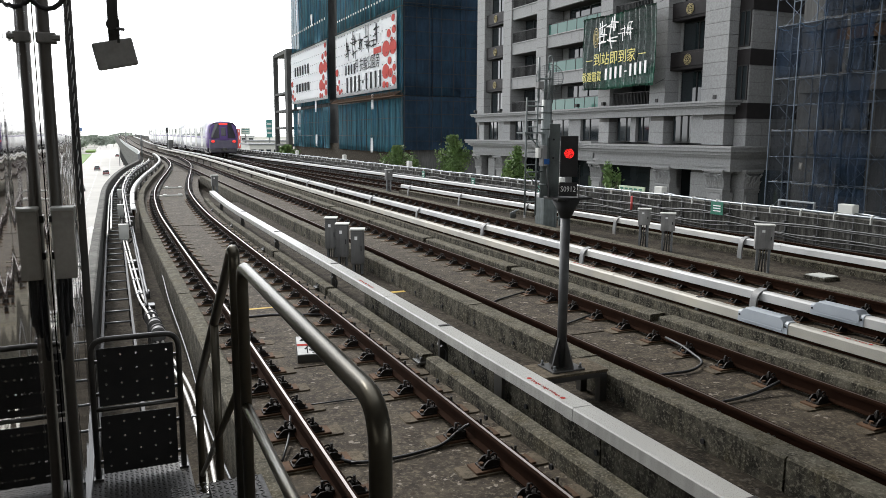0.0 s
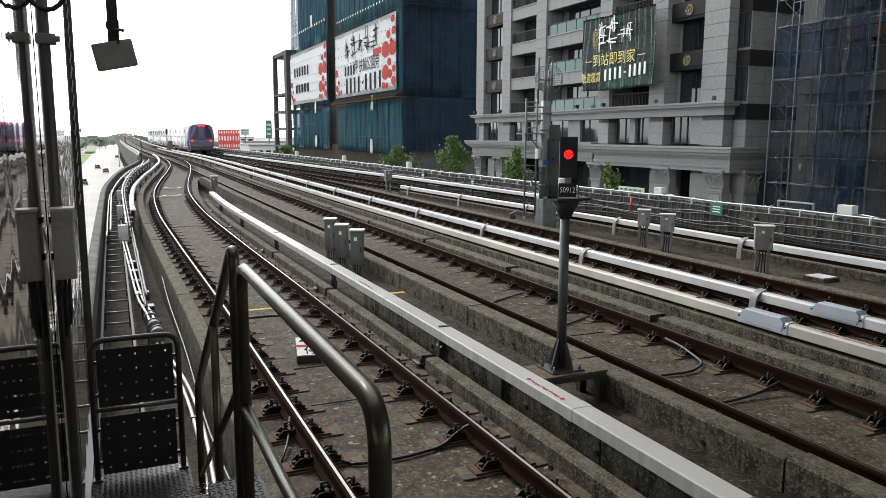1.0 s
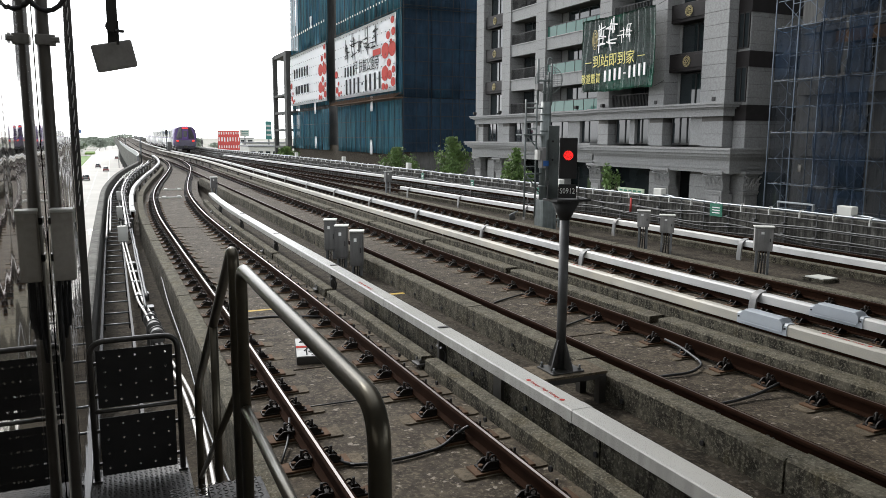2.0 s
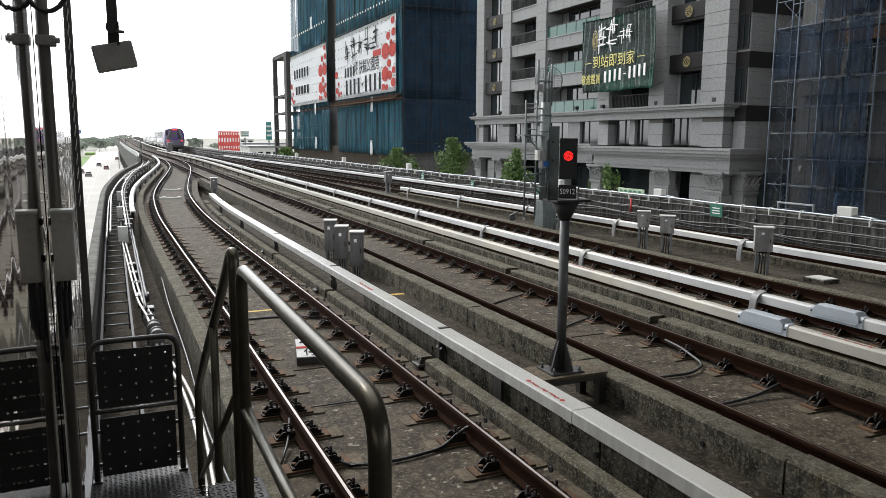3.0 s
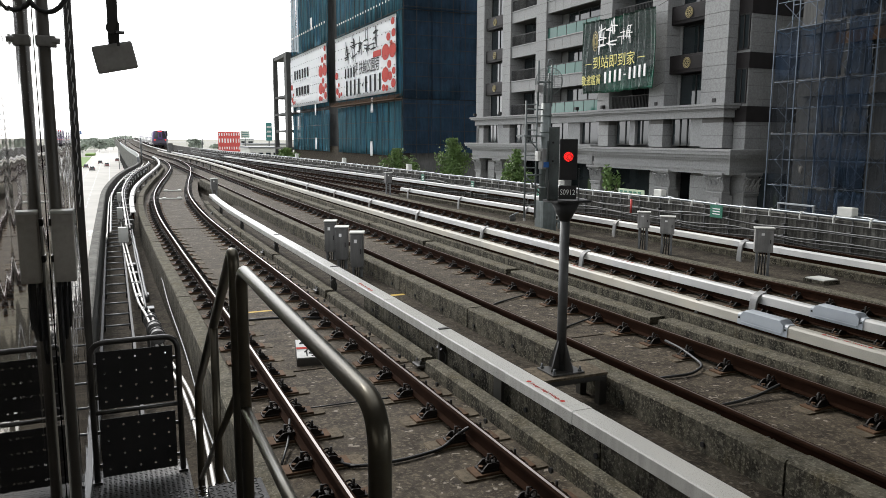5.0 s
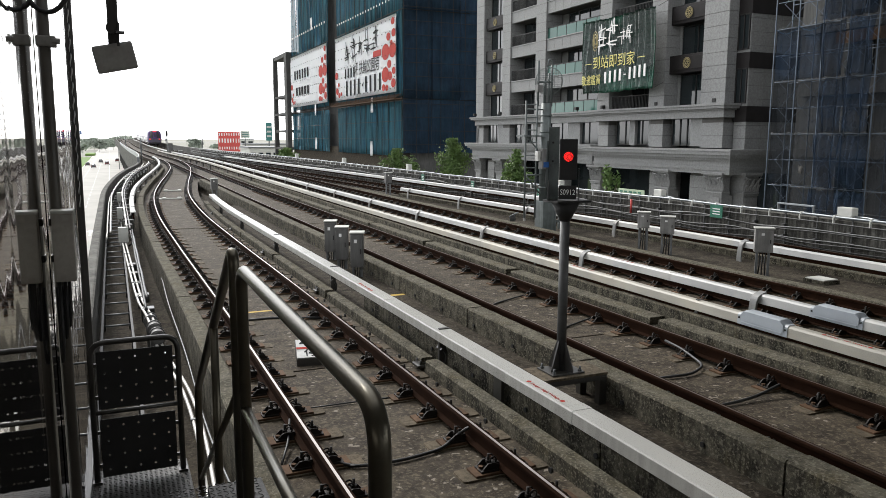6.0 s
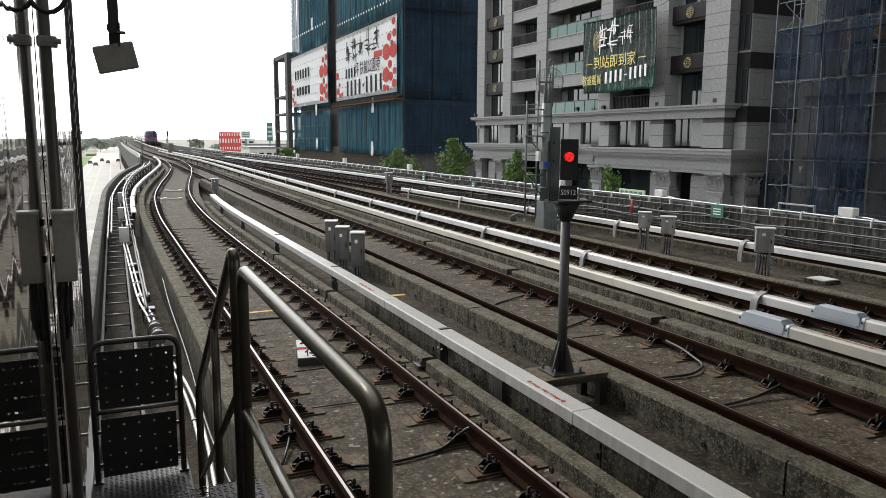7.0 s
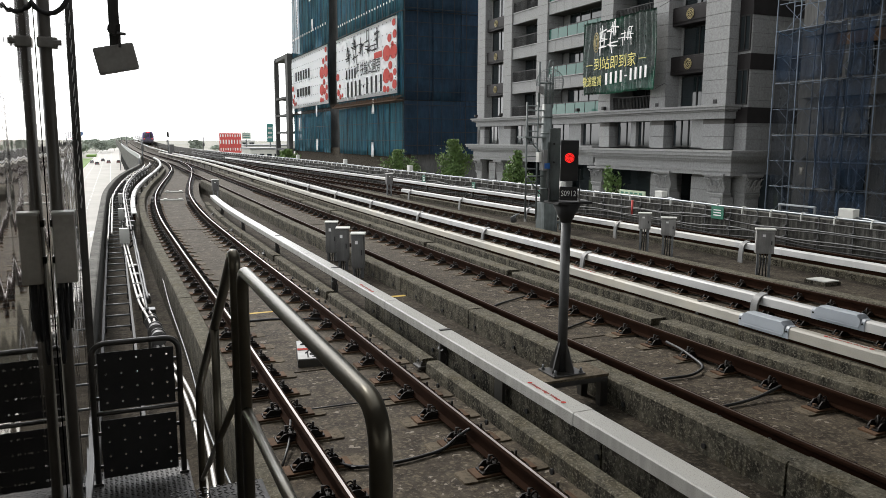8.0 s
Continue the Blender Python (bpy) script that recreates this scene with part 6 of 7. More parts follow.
def cabinets():
    for x, y in ((4.84, 17.8), (4.75, 16.5), (4.77, 15.4)):
        c = cabinet("trackside_cabinet", x, y, -0.05, 0.28, 0.3, 0.74, "grey_box", "weathered grey trackside cabinet beside the low wall", 0.33, "cabinets by the wall", turn=-20)
    for x, y, z, h, w in ((12.45, 15.4, 0.46, 0.4, 0.3), (12.45, 14.5, 0.41, 0.42, 0.34), (12.5, 11.55, 0.37, 0.5, 0.36)):
        cabinet("post_cabinet", x, y, z, w, 0.22, h, "cab_light", "small grey enamel cabinet on steel legs", z + 0.15, "cabinets between tracks", turn=-40)
    cabinet("post_cabinet", 12.3, 34.5, 0.55, 0.32, 0.25, 0.5, "grey_box", "small grey enamel cabinet on steel legs", 0.75, "cabinets between tracks")
    cabinet("post_cabinet", 4.35, 36.5, 0.3, 0.3, 0.3, 0.5, "grey_box", "small grey cabinet beside the track end", 0.55, "cabinets by the wall")
    cabinet("post_cabinet", 7.5, 110, 0.5, 0.6, 0.5, 1.4, "grey_box", "tall grey cabinet between the far tracks", 0.5, "cabinets between tracks", False)
    cabinet("post_cabinet", 8.3, 104, 0.5, 0.5, 0.4, 0.5, "grey_box", "low grey cabinet between the far tracks", 0.45, "cabinets between tracks", False)
    far = thing("far_signal_post", "thin far signal post between the tracks", "signal", at=pose(7.2, 111.5, 0.1))
    part("shaft", rod(bmesh.new(), (0, 0, 0), (0, 0, 3.1), 0.07, 8), M["galv"], far)
    part("signal_head", box(bmesh.new(), -0.14, 0.14, -0.1, 0.1, 2.8, 3.5, 0.03), M["black"], far)
    pad = box(bmesh.new(), 12.85, 13.3, 10.3, 10.8, -0.2, -0.08)
    solid("concrete_pad", pad, M["kerb"], "low concrete pad in the channel", "pad", kind="structure")
    bm = box(bmesh.new(), -0.2, 0.2, -0.22, 0.22, 0, 0.02, 0.004)
    solid("white_plate", bm, M["white_box"], "loose white plate lying on concrete", "plate").matrix_basis = pose(13.075, 10.55, -0.079)
    t = thing("stop_marker", "white stop marker board between the rails", "marker board", at=pose(2.26, 9.5, -0.22, 0, 0, -10))
    wedge = bmesh.new()
    q = [wedge.verts.new((x, y, z)) for x in (-0.17, 0.17) for y, z in ((-0.25, 0.0), (0.25, 0.0), (0.25, 0.22), (-0.25, 0.1))]
    for f in ((0, 1, 2, 3), (7, 6, 5, 4), (0, 4, 5, 1), (1, 5, 6, 2), (2, 6, 7, 3), (3, 7, 4, 0)):
        wedge.faces.new([q[i] for i in f])
    part("base", wedge, M["dark_steel"], t)
    tilt = Matrix.Translation((0, 0, 0.162)) @ pose(0, 0, 0, math.degrees(math.atan(0.12 / 0.5)), 0, 0)
    part("face", box(bmesh.new(), -0.165, 0.165, -0.245, 0.245, 0, 0.01), M["pole_white"], t, "white painted face").matrix_basis = tilt
    part("red_band", box(bmesh.new(), -0.165, 0.165, -0.02, 0.03, 0.012, 0.015), M["ink_red"], t).matrix_basis = tilt
    lettering("4/", 0.22, M["ink_black"], t, tilt @ Matrix.Translation((-0.04, 0.14, 0.013)))
    lettering("停", 0.22, M["ink_black"], t, tilt @ Matrix.Translation((0.03, -0.13, 0.013)))
    # warnings on the covers
    for line, off, y in ((track_a, 1.47, 6.0), (track_b, 1.58, 6.0), (track_a, 1.47, 11.6), (track_b, 1.58, 11.5), (track_c, -1.6, 12.0)):
        w = thing("warning_label", "red danger lettering printed on a pale cover", "label", at=pose(line(y) + off - 0.01, y, 0.278 if line is track_a else 0.327, 0, 0, -90), group="warning labels")
        lettering("Danger High Voltage", 0.05, M["ink_red"], w, pose(0, 0, 0), width=0.52, deep=0.0008)
        for s in (-1, 1):
            part("symbol", rod(bmesh.new(), (s * 0.31, 0, 0), (s * 0.31, 0, 0.0015), 0.026, 16), M["ink_red"], w, "round red symbol")


def cables_on_bed():
    """Loose cables crossing the slabs, yellow paint marks and pale repair patches."""
    for pts, r in (([(1.66, 6.3, -0.15), (1.75, 6.15, -0.2), (1.95, 6.07, -0.2), (2.3, 6.06, -0.2), (2.75, 6.15, -0.2), (2.92, 6.25, -0.12), (2.98, 6.2, -0.07)], 0.016),
                   ([(1.7, 7.72, -0.205), (2.28, 7.71, -0.205), (2.9, 7.67, -0.2)], 0.009),
                   ([(5.9, 7.05, -0.2), (6.5, 6.98, -0.19), (6.85, 7.15, -0.17), (7.0, 7.75, -0.12), (7.02, 8.1, -0.1)], 0.018),
                   ([(5.9, 6.0, -0.2), (6.3, 6.0, -0.19), (6.6, 6.02, -0.17), (6.95, 6.05, -0.1)], 0.018),
                   ([(5.7, 11.2, -0.2), (6.2, 11.6, -0.2), (6.9, 11.9, -0.18)], 0.016), ([(5.72, 9.0, -0.2), (6.3, 9.6, -0.2), (7.0, 9.9, -0.18)], 0.016),
                   ([(1.5, 12.0, -0.2), (2.3, 12.0, -0.2), (3.0, 11.6, -0.18)], 0.02), ([(5.5, 6.6, -0.1), (5.3, 6.2, -0.02), (5.22, 6.0, -0.05)], 0.014),
                   ([(1.25, 6.4, -0.2), (1.4, 6.8, -0.16), (1.5, 7.2, -0.1)], 0.012)):
        solid("bonding_cable", tube(bmesh.new(), rounded(pts, 0.15), r, 8), M["cable"], "black bonding cable lying across the track slab", "cable", group="bonding cables")
    for m, rows in (("yellow", ((4.89, 13.3, 0.34, 0.12, -0.288), (2.28, 12.6, 0.9, 0.09, -0.218))), ("paint", ((2.25, 26, 1.2, 0.18, -0.218), (2.2, 29.5, 1.0, 0.15, -0.19), (6.2, 31, 1.1, 0.2, -0.15), (2.4, 36.5, 1.0, 0.2, -0.07)))):
        for x, y, w, d, z in rows:
            solid("painted_mark", box(bmesh.new(), x - w / 2, x + w / 2, y - d / 2, y + d / 2, z - 0.004, z + 0.004), M[m], "worn painted mark across the slab", "painted mark", group="painted marks")
    for i, y in enumerate((36.2, 41.0)):
        bm = box(bmesh.new(), -0.45, 0.45, -0.06, 0.06, 0.0, 0.05, 0.01)
        box(bm, -0.4, -0.25, -0.15, 0.15, 0.0, 0.09, 0.01), box(bm, 0.25, 0.4, -0.15, 0.15, 0.0, 0.09, 0.01)
        solid("track_balise", bm, M["white_box"], "pale track beacon between the rails", "beacon", group="beacons").matrix_basis = pose(track_a(y), y, grade(y) - 0.22)
    bolts, rnd = bmesh.new(), random.Random(8)
    for line, a, z, y1 in ((track_a, 1.072, -0.2, 25), (track_b, -1.318, -0.25, 25), (track_a, 1.542, -0.15, 11.9)):
        y = 4.0
        while y < y1:
            rod(bolts, (line(y) + a - 0.012, y, z + 0.05), (line(y) + a + 0.01, y, z + 0.05), 0.028, 10)
            y += 1.25
    tagged(solid("drain_hole", bolts, M["black"], "dark round drain holes in the low walls", "drain hole", kind="stuff"))


def antenna_mast():
    """The galvanised mast with ladder, working platform, boxes and a wire-mesh dish."""
    m = thing("antenna_mast", "galvanised steel mast with ladder and a mesh dish antenna", "mast", at=pose(12.55, 20.0, 0))
    base = part("base_frame", box(bmesh.new(), -0.45, -0.05, -0.25, 0.25, -0.4, 0.8, 0.01), M["mast"], m, "grey steel base cabinet")
    bm = bmesh.new()
    for x, y in ((-0.05, -0.25), (0.42, -0.25), (0.42, 0.25)):
        box(bm, x, x + 0.06, y - 0.03, y + 0.03, -0.4, 0.8)
    box(bm, -0.05, 0.48, -0.28, 0.28, 0.76, 0.82), box(bm, -0.05, 0.48, -0.27, -0.23, 0.15, 0.22)
    part("table_frame", bm, M["mast"], m)
    part("pole", rod(bmesh.new(), (-0.28, 0, 0.8), (-0.28, 0, 3.8), 0.16, 20), M["mast"], m, "thick grey tube")
    part("upper_pole", rod(bmesh.new(), (-0.34, 0, 3.8), (-0.34, 0, 4.5), 0.045, 12), M["mast"], m)
    bm = bmesh.new()
    for z in (1.2, 2.1, 2.9, 3.4):
        rod(bm, (-0.28, 0, z), (-0.28, 0, z + 0.05), 0.175, 20)
    part("pole_band", bm, M["mast"], m)
    lad = thing("ladder", "", "")
    lad.parent = m
    for x in (-1.04, -0.66):
        part("ladder_rail", rod(bmesh.new(), (x, -0.1, 0.3), (x, -0.1, 3.85), 0.028, 8), M["mast"], lad)
    for k in range(9):
        part("rung", rod(bmesh.new(), (-1.04, -0.1, 0.7 + 0.38 * k), (-0.66, -0.1, 0.7 + 0.38 * k), 0.016, 6), M["mast"], lad)
    part("work_platform", box(bmesh.new(), -1.2, -0.45, -0.3, 0.2, 2.78, 2.82), M["mast"], m, "small bracketed work platform")
    for a, c in (((-1.0, 2.78), (-0.45, 2.25)), ((-1.0, 1.6), (-0.45, 1.0)), ((-1.0, 1.62), (-0.42, 1.62)), ((-1.0, 3.6), (-0.42, 3.6)), ((-1.0, 3.2), (-0.42, 3.2))):
        part("strut", rod(bmesh.new(), (a[0], -0.1, a[1]), (c[0], -0.05, c[1]), 0.022, 8), M["mast"], m)
    part("control_box", box(bmesh.new(), -0.62, -0.12, -0.42, -0.18, 1.8, 2.42, 0.012), M["grey_box"], m, "grey control box")
    part("cable_box", box(bmesh.new(), -0.72, -0.55, -0.3, -0.12, 2.05, 2.35, 0.01), M["white_box"], m)
    for k in range(4):
        part("cable", tube(bmesh.new(), rounded([(-0.4 + 0.08 * k, -0.3, 1.8), (-0.4 + 0.08 * k, -0.28, 1.3), (-0.2 + 0.05 * k, -0.2, 0.9)], 0.1), 0.018, 6), M["cable"], m)
    for x, z1 in ((-0.1, 4.95), (-0.2, 4.7), (-0.58, 5.05)):
        part("whip_antenna", rod(bmesh.new(), (x, 0.0, 3.7), (x, 0.0, z1), 0.035, 10), M["mast"], m)
    part("top_bend", tube(bmesh.new(), rounded([(-0.1, 0, 4.5), (-0.1, 0, 5.1), (-0.24, 0, 5.12), (-0.26, 0, 4.7)], 0.08), 0.02, 6), M["mast"], m)
    dish = thing("mesh_dish", "", "")
    dish.parent = m
    bm, R, hub = bmesh.new(), 0.41, Vector((-0.39, -0.3, 4.44))
    tilt = Matrix.Rotation(-0.55, 3, "Z")
    bowl = lambda a, c: hub + tilt @ Vector((a, 0.9 * (a * a + c * c), c))
    tube(bm, [bowl(R * math.cos(q), R * math.sin(q)) for q in [i * math.pi / 14 for i in range(29)]], 0.011, 5)
    for k in range(-7, 8):
        c = R * k / 7.6
        h = math.sqrt(R * R - c * c)
        tube(bm, [bowl(h * f / 4, c) for f in range(-4, 5)], 0.006, 4)
        if k % 2:
            tube(bm, [bowl(c, h * f / 4) for f in range(-4, 5)], 0.006, 4)
    part("wire_grid", bm, M["mast"], dish, "round curved wire grid")
    part("feed_horn", rod(bmesh.new(), bowl(0, 0), hub + tilt @ Vector((0, -0.35, 0)), 0.03, 8), M["mast"], dish)
    part("pole_clamp", box(bmesh.new(), -0.68, -0.5, -0.16, 0.02, 4.12, 4.32, 0.01), M["grey_box"], dish)
    part("feed_arm", rod(bmesh.new(), (-0.62, -0.05, 4.42), (-0.1, -0.05, 4.42), 0.028, 8), M["mast"], dish)
    fan = thing("cable_fan", "grey ribbed cable ends on the low wall", "cable bracket", at=pose(12.0, 21.6, -0.02))
    for k in range(6):
        part("cable_end", tube(bmesh.new(), rounded([(0.1 * k, 0.12 * k, -0.02), (0.1 * k - 0.05, 0.12 * k, 0.2), (0.1 * k + 0.06, 0.12 * k - 0.1, 0.26)], 0.05), 0.025, 6), M["galv"], fan)


def right_edge_rail():
    """Pipes and cables clipped along the far parapet, on short stanchions, with small boxes."""
    r = thing("pipe_rail", "galvanised pipes and sagging cables along the far parapet", "pipe rail")
    stanchion = bmesh.new()
    box(stanchion, -0.18, -0.15, -0.018, 0.018, -0.4, 0.76, 0.004)
    box(stanchion, -0.22, -0.12, -0.03, 0.03, 0.67, 0.71, 0.004), box(stanchion, -0.27, -0.12, -0.045, 0.045, 0.3, 0.37, 0.006), box(stanchion, -0.27, -0.12, -0.045, 0.045, 0.02, 0.08, 0.006)
    stanchion = mesh_of(stanchion, "stanchion", M["dark_galv"])
    clip = bmesh.new()
    box(clip, -0.24, -0.13, -0.025, 0.025, 0.69, 0.77, 0.008)
    box(clip, -0.275, -0.22, -0.02, 0.02, 0.53, 0.71, 0.006)
    clip = mesh_of(clip, "pipe_clip", M["white_box"])
    for k in range(100):
        y = 8 + 1.04 * k
        again("stanchion", stanchion, r, Matrix.Translation((edge_right(y), y, grade(y))))
        again("pipe_clip", clip, r, Matrix.Translation((edge_right(y), y + 0.5, grade(y))), "bright pipe clip")
    for i, (a, z, rad, m, sag) in enumerate(((-0.2, 0.73, 0.03, "pipe", 0.02), (-0.26, 0.56, 0.015, "dark_galv", 0.03), (-0.27, 0.36, 0.022, "dark_galv", 0.08), (-0.28, 0.31, 0.017, "cable", 0.06),
                                             (-0.27, 0.1, 0.02, "dark_galv", 0.07), (-0.29, 0.05, 0.017, "cable", 0.09), (-0.26, -0.1, 0.017, "cable", 0.06))):
        pts = [(edge_right(y) + a, y, grade(y) + z - sag * abs(math.sin(math.pi * (y - 8) / 6.2 + 0.4 * i)) + 0.35 * sag * math.sin(1.7 * y + i)) for y in [5 + 0.52 * k for k in range(230)]]
        part("pipe", tube(bmesh.new(), pts, rad, 7), M[m], r)
    for y, w, h in ((13.5, 0.46, 0.32), (20.7, 0.42, 0.31), (26.5, 0.35, 0.3), (41, 0.4, 0.4), (52, 0.4, 0.4), (63, 0.4, 0.4)):
        x, z = edge_right(y) + 0.0, grade(y) + 0.66
        j = thing("parapet_box", "pale square junction box on the far parapet", "junction box", at=pose(x, y, z, 0, 0, 0), group="parapet boxes")
        part("housing", box(bmesh.new(), -0.1, 0.1, -w / 2, w / 2, 0, h, 0.015), M["white_box"], j)
        part("lid", box(bmesh.new(), -0.115, -0.098, -w / 2 + 0.02, w / 2 - 0.02, 0.02, h - 0.02, 0.005), M["white_box"], j)
        part("tail_pipe", tube(bmesh.new(), rounded([(0, -w / 2, 0.1), (-0.05, -w / 2 - 0.4, 0.1), (-0.18, -w / 2 - 0.8, 0.08)], 0.15), 0.025, 7), M["pipe"], j)
    for y, z, w, h in ((17.75, 0.3, 0.52, 0.4), (27.5, 0.15, 0.35, 0.4), (38.5, 0.2, 0.4, 0.4), (33, 0.15, 0.35, 0.4)):
        g = thing("green_sign", "small green sign plate on the parapet", "sign", at=pose(edge_right(y) - 0.31, y, grade(y) + z), group="green signs")
        part("plate", box(bmesh.new(), 0, 0.012, -w / 2, w / 2, 0, h, 0.003), M["green_sign"], g)
        for k in range(3):
            part("writing_bar", box(bmesh.new(), -0.004, 0, -w * 0.3, w * 0.3, h * (0.25 + 0.2 * k), h * (0.32 + 0.2 * k)), M["ink_white"], g)
        part("bracket", box(bmesh.new(), 0.01, 0.2, -0.03, 0.03, 0.05, 0.1), M["galv"], g)
    n = thing("station_board", "long pale green notice board beyond the parapet", "sign", at=pose(edge_right(22.4) + 0.3, 22.6, 0.68))
    part("board", box(bmesh.new(), 0, 0.04, -0.75, 0.75, 0, 0.2, 0.004), mat("pale_green_board", (0.4, 0.48, 0.33), 0.6), n)
    for k in range(5):
        part("writing_bar", box(bmesh.new(), -0.006, 0, -0.6 + 0.27 * k, -0.42 + 0.27 * k, 0.07, 0.13), M["green_sign"], n)
    for s in (-0.6, 0.6):
        part("leg", box(bmesh.new(), 0.0, 0.04, s - 0.02, s + 0.02, -0.4, 0), M["galv"], n)
    bm = rod(bmesh.new(), (0, 0, 0), (0, 0, 0.5), 0.04, 10)
    solid("red_post", bm, M["sign_red"], "short red post by the parapet", "post").matrix_basis = pose(16.95, 21.7, 0.1)
    lamp = thing("strip_lamp", "pale tubular strip lamp on a bracket beyond the parapet", "lamp", at=pose(17.7, 15.3, 0.8))
    part("tube_body", box(bmesh.new(), -0.04, 0.04, -0.62, 0.62, 0.08, 0.13, 0.01), M["pipe"], lamp)
    for s in (-0.6, 0.6):
        part("bracket", box(bmesh.new(), -0.03, 0.03, s - 0.02, s + 0.02, -0.3, 0.1), M["galv"], lamp)


# ---- trees and the distance ----
def tree(x, y, base, top, wide, seed, material="leaf", leaves=1500, leaf=0.15):
    rnd = random.Random(seed)
    t = thing("tree", "leafy green street tree below the viaduct", "tree", at=pose(x, y, base), group="street trees")
    h = top - base
    trunk = bmesh.new()
    rod(trunk, (0, 0, 0), (0, 0, h * 0.75), 0.16, 10, 0.05)
    tips = []
    for k in range(9):
        a, z0 = rnd.uniform(0, 6.28), h * rnd.uniform(0.45, 0.72)
        tip = (wide * 0.36 * math.cos(a), wide * 0.36 * math.sin(a), min(h * 0.93, z0 + h * rnd.uniform(0.08, 0.25)))
        rod(trunk, (0, 0, z0), tip, 0.05, 6, 0.015)
        tips.append(tip)
    part("trunk", trunk, M["bark"], t)
    verts, faces = [], []
    hubs = [Vector(q) for q in tips] + [Vector((rnd.gauss(0, 1) * wide * 0.3 * (1.08 - f), rnd.gauss(0, 1) * wide * 0.3 * (1.08 - f), h * f)) for f in [rnd.uniform(0.5, 0.98) for _ in range(22)]]
    for i in range(int(leaves * (1.9 if leaf < 0.2 else 1))):
        c = rnd.choice(hubs)
        taper = max(0.2, 1.25 - c.z / h)
        p = c + Vector((rnd.gauss(0, wide * 0.1), rnd.gauss(0, wide * 0.1), rnd.gauss(0, h * 0.04))) * (0.35 + taper)
        p.z = min(p.z, h)
        n = Vector((rnd.gauss(0, 1), rnd.gauss(0, 1), rnd.gauss(0.4, 1))).normalized()
        u = n.orthogonal().normalized() * leaf * rnd.uniform(0.6, 1.3)
        v = n.cross(u) * 0.55
        b = len(verts)
        verts += [p - u, p + v * 0.9, p + u, p - v * 0.9, p + n * leaf * 0.12]
        faces += [(b, b + 1, b + 4), (b + 1, b + 2, b + 4), (b + 2, b + 3, b + 4), (b + 3, b, b + 4)]
    me = bpy.data.meshes.new("crown")
    me.from_pydata(verts, [], faces)
    me.materials.append(M[material])
    again("crown", me, t, Matrix.Identity(4), "dense green leaves")
    return t


def greenery():
    tree(28, 61.3, GROUND, 2.7, 3.6, 1, leaves=3400)
    tree(28, 75.5, GROUND, 1.6, 4.2, 2, leaves=1700)
    tree(29, 73.0, GROUND, 0.2, 3.0, 12, leaves=1000)
    tree(28, 49.9, GROUND, 1.9, 2.2, 3, leaves=1600)
    tree(28.5, 51.8, GROUND, 0.5, 2.2, 13, leaves=1300)
    tree(28, 38.2, GROUND, 1.2, 1.6, 4, leaves=700)
    tree(28, 48.0, GROUND, 0.2, 2.2, 14, leaves=1300)
    tree(26, 122, GROUND, 1.0, 4.0, 5, leaves=2600, leaf=0.3)
    tree(27, 130, GROUND, 0.6, 4.0, 6, leaves=2200, leaf=0.3)
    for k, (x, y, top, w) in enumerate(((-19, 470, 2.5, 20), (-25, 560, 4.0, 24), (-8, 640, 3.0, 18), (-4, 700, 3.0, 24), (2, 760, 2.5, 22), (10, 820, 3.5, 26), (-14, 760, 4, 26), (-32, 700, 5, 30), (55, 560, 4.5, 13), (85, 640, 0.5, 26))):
        tree(x, y, GROUND - 2, top - 2.5, w * 0.8, 30 + k, "leaf_hazed", 1500, 1.0)
    rnd = random.Random(77)
    verts, faces = [], []
    for i in range(9000):
        x = rnd.uniform(-600, 30)
        y = rnd.uniform(1000, 1350)
        z = GROUND + rnd.uniform(0, 1) ** 0.7 * (9.5 + 3 * math.sin(x * 0.031) + 2 * math.sin(x * 0.11))
        s = rnd.uniform(1.2, 3.2)
        b = len(verts)
        for q in range(4):
            verts.append((x + s * rnd.uniform(-1, 1) * 1.4, y + s * rnd.uniform(-1, 1), z + s * rnd.uniform(-0.8, 0.8)))
        faces += [(b, b + 1, b + 2), (b, b + 2, b + 3), (b, b + 1, b + 3)]
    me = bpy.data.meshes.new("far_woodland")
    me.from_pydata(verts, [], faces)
    me.materials.append(M["leaf_hazed"])
    tagged(new("far_woodland", me), "line of distant woods, haze put into the leaf colour", "woods", kind="stuff")
    bm = bmesh.new()
    box(bm, -15, -9.5, 520, 560, GROUND, GROUND + 1.3, 0.4)
    solid("traffic_island", bm, M["grass"], "green hedge on the traffic island", "hedge", kind="stuff")


